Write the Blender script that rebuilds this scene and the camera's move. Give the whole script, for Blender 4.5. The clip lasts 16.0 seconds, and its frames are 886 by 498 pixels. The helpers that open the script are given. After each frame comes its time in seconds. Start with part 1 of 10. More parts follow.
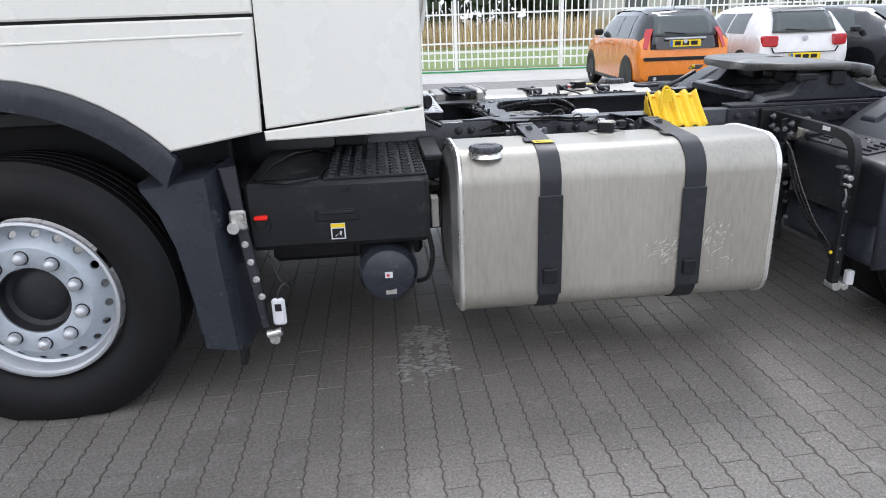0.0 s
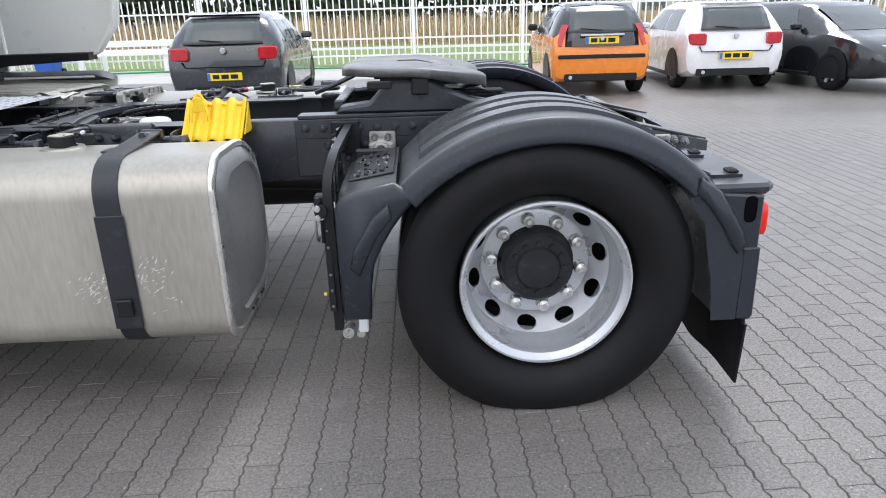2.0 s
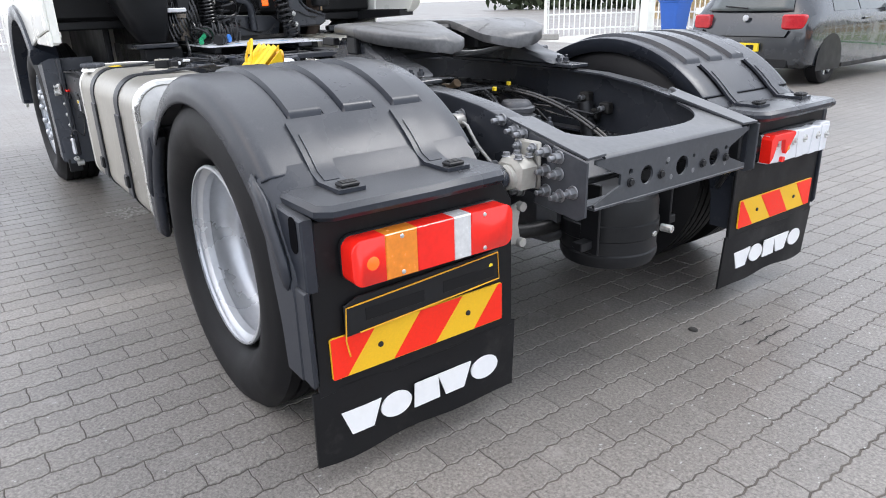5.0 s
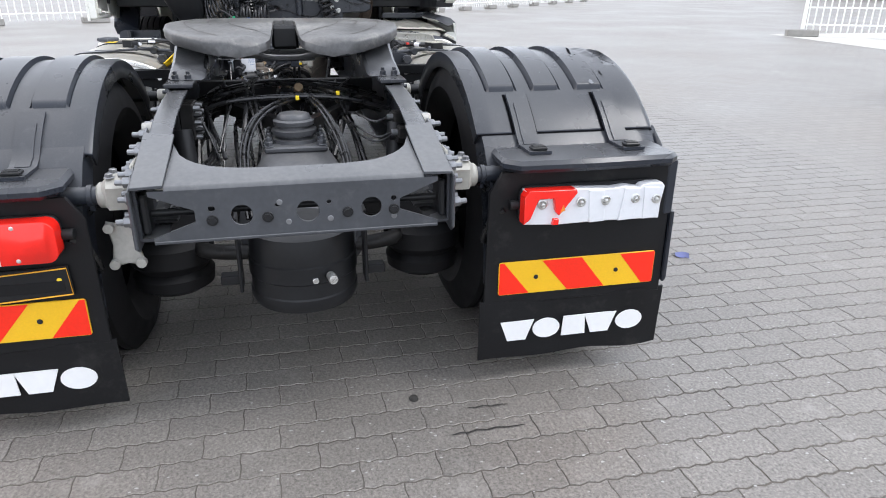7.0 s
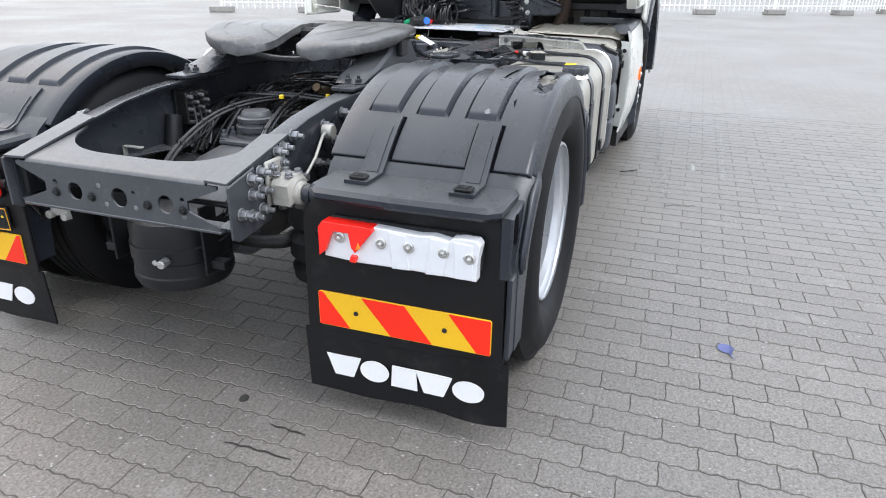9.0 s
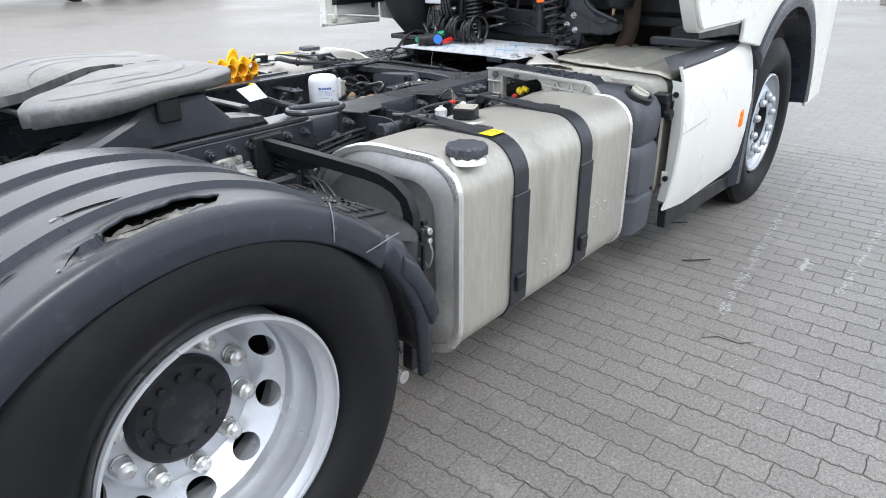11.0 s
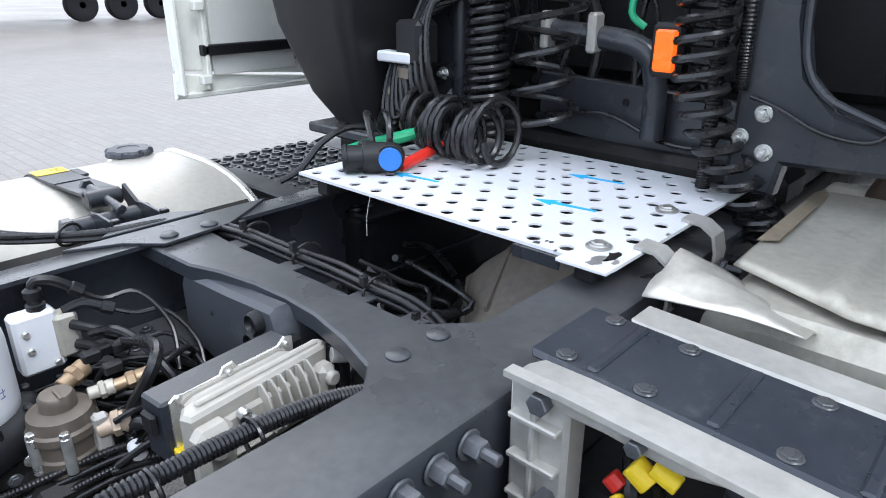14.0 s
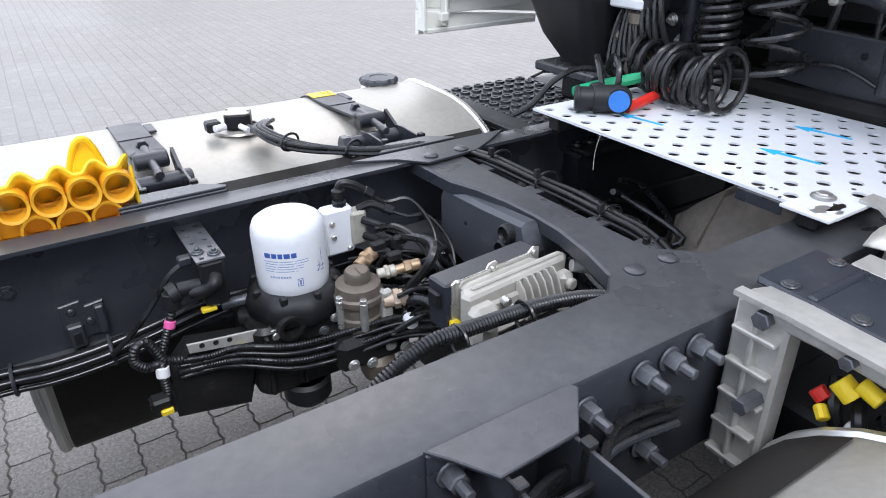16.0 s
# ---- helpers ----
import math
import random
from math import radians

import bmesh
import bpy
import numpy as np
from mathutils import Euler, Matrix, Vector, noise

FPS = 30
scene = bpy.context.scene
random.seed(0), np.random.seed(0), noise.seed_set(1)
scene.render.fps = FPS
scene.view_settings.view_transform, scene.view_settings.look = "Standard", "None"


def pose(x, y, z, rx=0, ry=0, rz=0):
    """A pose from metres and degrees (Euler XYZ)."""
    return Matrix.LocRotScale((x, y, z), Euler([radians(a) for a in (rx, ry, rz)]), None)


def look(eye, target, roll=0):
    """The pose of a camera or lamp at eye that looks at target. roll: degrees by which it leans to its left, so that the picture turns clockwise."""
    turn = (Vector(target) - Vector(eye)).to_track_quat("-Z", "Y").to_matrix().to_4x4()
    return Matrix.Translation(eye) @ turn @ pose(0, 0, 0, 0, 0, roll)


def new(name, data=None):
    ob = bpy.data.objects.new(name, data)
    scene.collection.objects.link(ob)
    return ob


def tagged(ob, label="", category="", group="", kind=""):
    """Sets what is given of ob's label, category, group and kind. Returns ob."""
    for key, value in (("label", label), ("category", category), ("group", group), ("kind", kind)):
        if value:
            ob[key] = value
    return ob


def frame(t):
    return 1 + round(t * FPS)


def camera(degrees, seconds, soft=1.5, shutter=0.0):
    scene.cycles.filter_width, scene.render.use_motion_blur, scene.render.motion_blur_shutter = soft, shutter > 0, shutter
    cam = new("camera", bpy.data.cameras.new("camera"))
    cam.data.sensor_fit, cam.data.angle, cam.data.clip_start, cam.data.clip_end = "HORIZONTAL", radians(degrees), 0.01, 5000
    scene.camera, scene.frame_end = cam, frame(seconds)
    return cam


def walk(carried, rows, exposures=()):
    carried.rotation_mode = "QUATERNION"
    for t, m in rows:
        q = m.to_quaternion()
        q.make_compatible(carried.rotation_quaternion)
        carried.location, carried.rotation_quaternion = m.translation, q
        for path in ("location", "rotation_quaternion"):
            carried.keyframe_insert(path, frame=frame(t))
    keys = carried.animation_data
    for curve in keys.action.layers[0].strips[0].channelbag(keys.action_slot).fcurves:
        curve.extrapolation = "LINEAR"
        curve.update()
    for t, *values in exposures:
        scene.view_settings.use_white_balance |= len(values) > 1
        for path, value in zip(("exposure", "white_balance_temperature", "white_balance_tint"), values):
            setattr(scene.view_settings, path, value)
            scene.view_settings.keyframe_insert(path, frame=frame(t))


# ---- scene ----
cam = camera(67.0, 16.0, 1.0)
PATH = [
    (0, (-2.606, -3.541, 1.404), (-2.441, -1.658, 0.749), -2.1),
    (0.5, (-2.078, -3.462, 1.377), (-1.902, -1.58, 0.725), -1.9),
    (1, (-1.55, -3.416, 1.361), (-1.379, -1.538, 0.694), -1.9),
    (1.5, (-0.995, -3.345, 1.343), (-0.871, -1.464, 0.673), -1.9),
    (2, (-0.416, -3.27, 1.354), (-0.357, -1.387, 0.684), -1.6),
    (2.5, (0.068, -3.102, 1.328), (-0.134, -1.229, 0.657), -1.5),
    (3, (0.575, -2.978, 1.308), (0.1, -1.16, 0.621), -1.8),
    (3.2, (0.794, -2.92, 1.323), (0.151, -1.171, 0.596), -1.8),
    (5.3, (2.156, -1.581, 1.207), (0.595, -0.543, 0.511), -1.4),
    (5.5, (2.233, -1.43, 1.201), (0.65, -0.432, 0.496), -1.3),
    (6, (2.462, -0.975, 1.261), (0.759, -0.203, 0.551), -0.8),
    (6.5, (2.492, -0.481, 1.303), (0.711, 0.041, 0.559), -0.2),
    (7, (2.603, -0.017, 1.308), (0.796, 0.407, 0.561), 0.5),
    (7.5, (2.597, 0.42, 1.34), (0.754, 0.457, 0.564), 0.4),
    (8, (2.59, 0.804, 1.357), (0.748, 0.656, 0.593), 1.2),
    (8.2, (2.58, 0.986, 1.362), (0.746, 0.753, 0.599), 1.2),
    (10.3, (1.301, 2.24, 1.44), (-0.132, 1.099, 0.638), -0.6),
    (10.5, (1.1, 2.286, 1.471), (-0.3, 1.107, 0.665), -0.8),
    (11, (0.58, 2.272, 1.475), (-0.832, 1.11, 0.664), -0.4),
    (11.5, (0.149, 2.07, 1.459), (-1.271, 0.916, 0.651), 0.4),
    (12, (-0.248, 1.848, 1.468), (-1.661, 0.69, 0.654), 0.3),
    (12.5, (-0.609, 1.61, 1.506), (-2.015, 0.435, 0.704), 0.3),
    (13, (-0.911, 1.321, 1.488), (-2.319, 0.134, 0.707), 0.3),
    (13.5, (-1.163, 1.088, 1.46), (-2.578, -0.111, 0.713), 0.4),
    (14, (-1.446, 0.823, 1.401), (-2.813, -0.426, 0.645), 0.2),
    (14.5, (-1.591, 0.684, 1.389), (-2.922, -0.603, 0.632), -0.2),
    (15, (-1.458, 0.658, 1.38), (-2.732, -0.673, 0.602), 1.7),
    (15.5, (-1.325, 0.732, 1.408), (-2.362, -0.721, 0.507), 1.0),
    (16, (-1.216, 0.888, 1.471), (-2.158, -0.608, 0.537), -0.6),
]
walk(cam, [(t, look(eye, to, roll)) for t, eye, to, roll in PATH], [(0.0, 0.42, 6250, 12), (1.0, 0.45, 6250, 12), (1.6, 0.53, 6250, 12), (3.0, 0.56, 6300, 12), (5.5, 0.84, 6400, 12), (8.0, 0.86, 6400, 11), (10.5, 0.84, 6300, 10), (11.5, 0.76, 6300, 10), (12.0, 0.60, 6350, 10), (13.0, 0.58, 6300, 9), (14.0, 0.95, 5980, 10), (15.0, 0.86, 5980, 11), (16.0, 0.83, 6080, 13)])


# ---- world, sun, exposure ----
world = bpy.data.worlds.new("overcast_sky")
scene.world = world
world.use_nodes = True
wn = world.node_tree.nodes
wn.clear()
sky = wn.new("ShaderNodeTexSky")
sky.sky_type = "NISHITA"
sky.sun_disc = False
sky.sun_elevation, sky.sun_rotation = radians(48), radians(200)
sky.air_density, sky.dust_density, sky.ozone_density = 1.2, 4.0, 1.0
grey = wn.new("ShaderNodeMixRGB")
grey.inputs[0].default_value = 0.72
grey.inputs[2].default_value = (9.2, 9.7, 10.5, 1)
back = wn.new("ShaderNodeBackground")
back.inputs[1].default_value = 0.13
wout = wn.new("ShaderNodeOutputWorld")
world.node_tree.links.new(sky.outputs[0], grey.inputs[1])
world.node_tree.links.new(grey.outputs[0], back.inputs[0])
world.node_tree.links.new(back.outputs[0], wout.inputs[0])

sun = new("sun", bpy.data.lights.new("sun", "SUN"))
sun.data.energy, sun.data.angle, sun.data.color = 1.0, radians(22), (1.0, 0.985, 0.96)
sun.matrix_world = look((2, 6, 9), (0, 0, 0))


# ---- materials ----
def mat(name, color, rough=0.5, metal=0.0, vary=0.12, scale=6.0, fine=60.0, bump=0.15, spots=None, spot_amount=0.0, spot_scale=9.0, emit=None, emit_power=0.0, coat=0.0, per_piece=0.0, dust_sheen=0.0, stretch=(1, 1, 1), grit=0.0, spec=0.5):
    """A surface with stains at a coarse scale, grain at a fine one, fine relief and, if asked, spots of another colour."""
    m = bpy.data.materials.new(name)
    m.use_nodes = True
    nt = m.node_tree
    n, l = nt.nodes, nt.links
    b = n["Principled BSDF"]
    src = n.new("ShaderNodeNewGeometry").outputs["Position"] if grit else n.new("ShaderNodeTexCoord").outputs["Object"]
    mp = n.new("ShaderNodeMapping")
    mp.inputs["Scale"].default_value = stretch
    l.new(src, mp.inputs[0])
    big = n.new("ShaderNodeTexNoise")
    big.inputs["Scale"].default_value, big.inputs["Detail"].default_value = scale, 5
    small = n.new("ShaderNodeTexNoise")
    small.inputs["Scale"].default_value, small.inputs["Detail"].default_value = fine, 4
    for t in (big, small):
        l.new(mp.outputs[0], t.inputs["Vector"])
    mix = n.new("ShaderNodeMath")
    mix.operation = "MULTIPLY_ADD"
    mix.inputs[1].default_value = 0.55
    half = n.new("ShaderNodeMath")
    half.operation = "MULTIPLY"
    half.inputs[1].default_value = 0.45
    l.new(small.outputs[0], half.inputs[0])
    l.new(big.outputs[0], mix.inputs[0])
    l.new(half.outputs[0], mix.inputs[2])
    hsv = n.new("ShaderNodeHueSaturation")
    hsv.inputs["Color"].default_value = (*color, 1)
    ramp = n.new("ShaderNodeMapRange")
    ramp.inputs[1].default_value, ramp.inputs[2].default_value = 0.3, 0.7
    ramp.inputs[3].default_value, ramp.inputs[4].default_value = 1 - vary, 1 + vary
    l.new(mix.outputs[0], ramp.inputs[0])
    val = ramp.outputs[0]
    if per_piece:
        info = n.new("ShaderNodeObjectInfo")
        geo = n.new("ShaderNodeNewGeometry")
        add = n.new("ShaderNodeMath")
        add.operation = "ADD"
        l.new(info.outputs["Random"], add.inputs[0])
        l.new(geo.outputs["Random Per Island"], add.inputs[1])
        fr = n.new("ShaderNodeMath")
        fr.operation = "FRACT"
        l.new(add.outputs[0], fr.inputs[0])
        pr = n.new("ShaderNodeMapRange")
        pr.inputs[3].default_value, pr.inputs[4].default_value = 1 - per_piece, 1 + per_piece
        l.new(fr.outputs[0], pr.inputs[0])
        mu = n.new("ShaderNodeMath")
        mu.operation = "MULTIPLY"
        l.new(val, mu.inputs[0])
        l.new(pr.outputs[0], mu.inputs[1])
        val = mu.outputs[0]
    if grit:
        gn = n.new("ShaderNodeTexNoise")
        gn.inputs["Scale"].default_value, gn.inputs["Detail"].default_value, gn.inputs["Roughness"].default_value = 105, 5, 0.8
        l.new(src, gn.inputs["Vector"])
        gr = n.new("ShaderNodeMapRange")
        gr.inputs[1].default_value, gr.inputs[2].default_value = 0.3, 0.7
        gr.inputs[3].default_value, gr.inputs[4].default_value = 1 - grit, 1 + grit
        l.new(gn.outputs[0], gr.inputs[0])
        gm = n.new("ShaderNodeMath")
        gm.operation = "MULTIPLY"
        l.new(val, gm.inputs[0])
        l.new(gr.outputs[0], gm.inputs[1])
        val = gm.outputs[0]
    l.new(val, hsv.inputs["Value"])
    col = hsv.outputs[0]
    if spots:
        sn = n.new("ShaderNodeTexNoise")
        sn.inputs["Scale"].default_value, sn.inputs["Detail"].default_value, sn.inputs["Roughness"].default_value = spot_scale, 8, 0.7
        l.new(mp.outputs[0], sn.inputs["Vector"])
        sr = n.new("ShaderNodeMapRange")
        sr.inputs[1].default_value, sr.inputs[2].default_value = 0.56, 0.70
        sr.inputs[3].default_value, sr.inputs[4].default_value = 0, spot_amount
        l.new(sn.outputs[0], sr.inputs[0])
        mx = n.new("ShaderNodeMixRGB")
        mx.inputs[2].default_value = (*spots, 1)
        l.new(sr.outputs[0], mx.inputs[0])
        l.new(col, mx.inputs[1])
        col = mx.outputs[0]
    # Upward faces turn paler: settled dust, with sky sheen put into the colour.
    if dust_sheen:
        geo2 = n.new("ShaderNodeNewGeometry")
        sep = n.new("ShaderNodeSeparateXYZ")
        l.new(geo2.outputs["Normal"], sep.inputs[0])
        dr = n.new("ShaderNodeMapRange")
        dr.inputs[1].default_value, dr.inputs[2].default_value = 0.35, 1.0
        dr.inputs[3].default_value, dr.inputs[4].default_value = 0, dust_sheen
        l.new(sep.outputs[2], dr.inputs[0])
        dm = n.new("ShaderNodeMath")
        dm.operation = "MULTIPLY"
        l.new(dr.outputs[0], dm.inputs[0])
        l.new(mix.outputs[0], dm.inputs[1])
        mx2 = n.new("ShaderNodeMixRGB")
        mx2.inputs[2].default_value = (0.36, 0.35, 0.32, 1)
        l.new(dm.outputs[0], mx2.inputs[0])
        l.new(col, mx2.inputs[1])
        col = mx2.outputs[0]
    l.new(col, b.inputs["Base Color"])
    rr = n.new("ShaderNodeMapRange")
    rr.inputs[1].default_value, rr.inputs[2].default_value = 0.3, 0.7
    rr.inputs[3].default_value, rr.inputs[4].default_value = max(0.02, rough - 0.1), min(1, rough + 0.1)
    l.new(big.outputs[0], rr.inputs[0])
    l.new(rr.outputs[0], b.inputs["Roughness"])
    b.inputs["Metallic"].default_value = metal
    b.inputs["Specular IOR Level"].default_value = spec
    b.inputs["Coat Weight"].default_value = coat
    if bump:
        bp = n.new("ShaderNodeBump")
        bp.inputs["Strength"].default_value, bp.inputs["Distance"].default_value = bump, 0.004
        l.new(mix.outputs[0], bp.inputs["Height"])
        l.new(bp.outputs[0], b.inputs["Normal"])
    if emit:
        b.inputs["Emission Color"].default_value, b.inputs["Emission Strength"].default_value = (*emit, 1), emit_power
    return m


M_PAINT = mat("white_cab_paint", (0.79, 0.79, 0.735), 0.28, vary=0.03, scale=2, bump=0.02, coat=0.4, spots=(0.55, 0.52, 0.45), spot_amount=0.12, spot_scale=3)
M_FRAME = mat("dark_grey_chassis_paint", (0.029, 0.032, 0.039), 0.29, vary=0.2, scale=4, bump=0.08, dust_sheen=0.22, spots=(0.16, 0.15, 0.14), spot_amount=0.15, spot_scale=14)
M_GUARD = mat("dark_grey_moulded_plastic", (0.023, 0.0265, 0.035), 0.31, vary=0.16, scale=3, fine=300, bump=0.12, dust_sheen=0.24, spots=(0.2, 0.2, 0.2), spot_amount=0.10, spot_scale=26, spec=0.38)
M_BLACK = mat("black_plastic", (0.012, 0.0125, 0.014), 0.42, vary=0.2, bump=0.08, dust_sheen=0.05, spec=0.3)
M_STEPBOX = mat("black_textured_plastic", (0.014, 0.015, 0.018), 0.36, vary=0.2, fine=250, bump=0.2, dust_sheen=0.12, spots=(0.10, 0.10, 0.10), spot_amount=0.3, spot_scale=10, spec=0.35)
M_RUBBER = mat("tyre_rubber", (0.0080, 0.0080, 0.0090), 0.60, vary=0.25, fine=160, bump=0.2, spots=(0.032, 0.030, 0.029), spot_amount=0.25, spot_scale=5, spec=0.22)
M_FLAP = mat("black_rubber_flap", (0.008, 0.008, 0.009), 0.5, vary=0.2, fine=120, bump=0.1, spots=(0.06, 0.058, 0.055), spot_amount=0.3, spot_scale=7, spec=0.25)
M_RIM = mat("silver_painted_steel", (0.56, 0.575, 0.60), 0.33, metal=0.55, vary=0.08, bump=0.03, spots=(0.40, 0.39, 0.37), spot_amount=0.08, spot_scale=12)
M_RIMB = mat("pale_blue_grey_steel", (0.44, 0.49, 0.54), 0.40, metal=0.25, vary=0.1, bump=0.03, spots=(0.2, 0.2, 0.2), spot_amount=0.35, spot_scale=10)
M_NUT = mat("dull_zinc", (0.60, 0.60, 0.58), 0.32, metal=0.75, vary=0.2, scale=40)
M_BOLT = mat("painted_steel_bolt", (0.10, 0.105, 0.115), 0.36, metal=0.35, vary=0.3, scale=40, bump=0.05, spots=(0.24, 0.23, 0.22), spot_amount=0.4, spot_scale=60)
M_ZINC = mat("dull_zinc_plate", (0.20, 0.205, 0.215), 0.38, metal=0.5, vary=0.2, scale=30, bump=0.05)
M_STUD = mat("bright_zinc_nut", (0.22, 0.225, 0.235), 0.34, metal=0.5, vary=0.3, scale=40, bump=0.05)
M_CLAMP = mat("pale_cast_clamp", (0.36, 0.35, 0.315), 0.5, metal=0.15, vary=0.15, scale=18, bump=0.15, spots=(0.30, 0.28, 0.24), spot_amount=0.5, spot_scale=16)
M_CREAM = mat("pale_cast_aluminium", (0.43, 0.41, 0.365), 0.45, metal=0.15, vary=0.12, scale=20, bump=0.12, spots=(0.40, 0.36, 0.29), spot_amount=0.4, spot_scale=14)
M_BRASSPALE = mat("pale_bronze_union", (0.47, 0.37, 0.28), 0.5, metal=0.3, vary=0.2, scale=40)
M_BLUEPALE = mat("pale_blue_print", (0.24, 0.31, 0.48), 0.5, vary=0.1, bump=0)
M_HUB = mat("black_hub_paint", (0.018, 0.019, 0.022), 0.45, vary=0.25, scale=14, dust_sheen=0.05, spots=(0.11, 0.10, 0.095), spot_amount=0.3, spot_scale=14, spec=0.3)
M_TANK = mat("brushed_aluminium", (0.43, 0.410, 0.362), 0.42, metal=0.45, vary=0.18, scale=3.0, fine=70, bump=0.03, spots=(0.30, 0.285, 0.24), spot_amount=0.8, spot_scale=3.2, stretch=(1, 1, 0.18), dust_sheen=0.60)
M_TANKEND = mat("dull_aluminium_end", (0.46, 0.455, 0.44), 0.42, metal=0.75, vary=0.15, bump=0.03, spots=(0.22, 0.22, 0.21), spot_amount=0.5, spot_scale=5)
M_WELD = mat("bright_aluminium_edge", (0.78, 0.77, 0.73), 0.3, metal=0.8, vary=0.08)
M_STRAP = mat("dark_steel_strap", (0.014, 0.016, 0.021), 0.38, vary=0.2, bump=0.05, dust_sheen=0.08, spots=(0.1, 0.1, 0.1), spot_amount=0.2, spot_scale=20)
M_ALU = mat("cast_aluminium", (0.42, 0.41, 0.38), 0.48, metal=0.3, vary=0.15, scale=15, bump=0.15, spots=(0.27, 0.25, 0.22), spot_amount=0.4, spot_scale=12)
M_SHIELD = mat("weathered_heat_shield", (0.44, 0.42, 0.36), 0.46, metal=0.3, vary=0.2, scale=5, bump=0.08, spots=(0.22, 0.19, 0.14), spot_amount=0.6, spot_scale=5)
M_ADBLUE = mat("blue_grey_plastic", (0.052, 0.056, 0.066), 0.48, vary=0.15, fine=200, bump=0.1, spots=(0.2, 0.2, 0.21), spot_amount=0.25, spot_scale=12)
M_FILM = mat("white_film", (0.70, 0.71, 0.735), 0.4, vary=0.04, bump=0.05, spots=(0.5, 0.52, 0.56), spot_amount=0.3, spot_scale=14)
M_YELLOW = mat("yellow_plastic", (0.85, 0.56, 0.015), 0.4, vary=0.1, bump=0.03, spots=(0.5, 0.34, 0.03), spot_amount=0.3)
M_AMBER = mat("amber_plastic", (0.85, 0.42, 0.02), 0.4, vary=0.1, bump=0.03)
M_LABEL = mat("yellow_label", (0.86, 0.62, 0.02), 0.45, vary=0.05, bump=0)
M_RED = mat("red_lens", (0.88, 0.018, 0.010), 0.16, vary=0.08, bump=0.02, coat=0.15)
M_REDLIT = mat("lit_red_lens", (0.8, 0.06, 0.005), 0.2, vary=0.1, bump=0, emit=(1.0, 0.10, 0.01), emit_power=0.9)
M_ORANGE = mat("orange_lens", (0.80, 0.24, 0.02), 0.2, vary=0.1, scale=60, bump=0.05, coat=0.5)
M_MARKER = mat("lit_orange_lens", (0.75, 0.12, 0.01), 0.25, vary=0.15, scale=60, bump=0.03, emit=(1.0, 0.13, 0.005), emit_power=0.5)
M_CLEAR = mat("clear_ribbed_lens", (0.62, 0.62, 0.62), 0.2, vary=0.12, scale=90, bump=0.1, coat=0.5)
M_SIGNY = mat("reflective_yellow", (0.84, 0.48, 0.012), 0.4, vary=0.07, scale=150, fine=400, bump=0.02)
M_SIGNR = mat("reflective_red", (0.93, 0.022, 0.004), 0.4, vary=0.07, scale=150, fine=400, bump=0.02)
M_WHITE = mat("white_print", (0.80, 0.80, 0.80), 0.5, vary=0.04, bump=0)
M_BLUE = mat("blue_print", (0.04, 0.10, 0.35), 0.5, vary=0.05, bump=0)
M_CYAN = mat("cyan_print", (0.03, 0.42, 0.78), 0.5, vary=0.1, bump=0)
M_TRIM = mat("dark_grey_trim_plastic", (0.060, 0.063, 0.070), 0.5, vary=0.12, fine=250, bump=0.1, spots=(0.16, 0.16, 0.16), spot_amount=0.2, spot_scale=14)
M_GLOSSY = mat("glossy_black_cable", (0.012, 0.012, 0.013), 0.16, vary=0.15, scale=40, bump=0.02, spec=0.6)
M_TANKSHADE = mat("tank_shade_black", (0.020, 0.018, 0.016), 0.55, vary=0.3, scale=6, bump=0.15, spots=(0.06, 0.052, 0.044), spot_amount=0.3, spot_scale=10, spec=0.3)
M_LOOM = mat("black_loom_sleeve", (0.012, 0.012, 0.013), 0.34, vary=0.2, scale=40, bump=0.04, spec=0.35)
M_CABLE = mat("black_cable", (0.013, 0.013, 0.014), 0.30, vary=0.25, scale=30, bump=0.05, spec=0.5)
M_COVER = mat("blue_black_moulded_cover", (0.024, 0.029, 0.040), 0.30, vary=0.15, bump=0.05, dust_sheen=0.06, spots=(0.12, 0.12, 0.12), spot_amount=0.35, spot_scale=22)
M_FOIL = mat("dusty_aluminium_foil", (0.60, 0.575, 0.515), 0.42, metal=0.5, vary=0.18, scale=9, bump=0.12, spots=(0.34, 0.30, 0.24), spot_amount=0.5, spot_scale=11)
M_BRASS = mat("brass_fitting", (0.42, 0.30, 0.19), 0.45, metal=0.6, vary=0.2, scale=40)
M_BRONZE = mat("brown_grey_casting", (0.16, 0.135, 0.11), 0.5, metal=0.4, vary=0.2, scale=25)
M_GREEN = mat("green_plastic", (0.02, 0.36, 0.16), 0.4, vary=0.1)
M_REDP = mat("red_plastic", (0.62, 0.03, 0.02), 0.4, vary=0.1)
M_BLUEP = mat("blue_plastic", (0.03, 0.16, 0.52), 0.35, vary=0.1)
M_ENGINE = mat("oily_dark_metal", (0.018, 0.0175, 0.0175), 0.45, metal=0.3, vary=0.35, scale=18, spots=(0.11, 0.10, 0.09), spot_amount=0.35, spot_scale=14, spec=0.35)
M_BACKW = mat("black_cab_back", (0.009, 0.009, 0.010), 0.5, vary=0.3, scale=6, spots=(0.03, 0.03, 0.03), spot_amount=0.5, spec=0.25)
M_GEAR = mat("dusty_grey_casting", (0.20, 0.175, 0.148), 0.6, metal=0.0, vary=0.25, scale=12, bump=0.2, spots=(0.08, 0.07, 0.06), spot_amount=0.5, spot_scale=8)
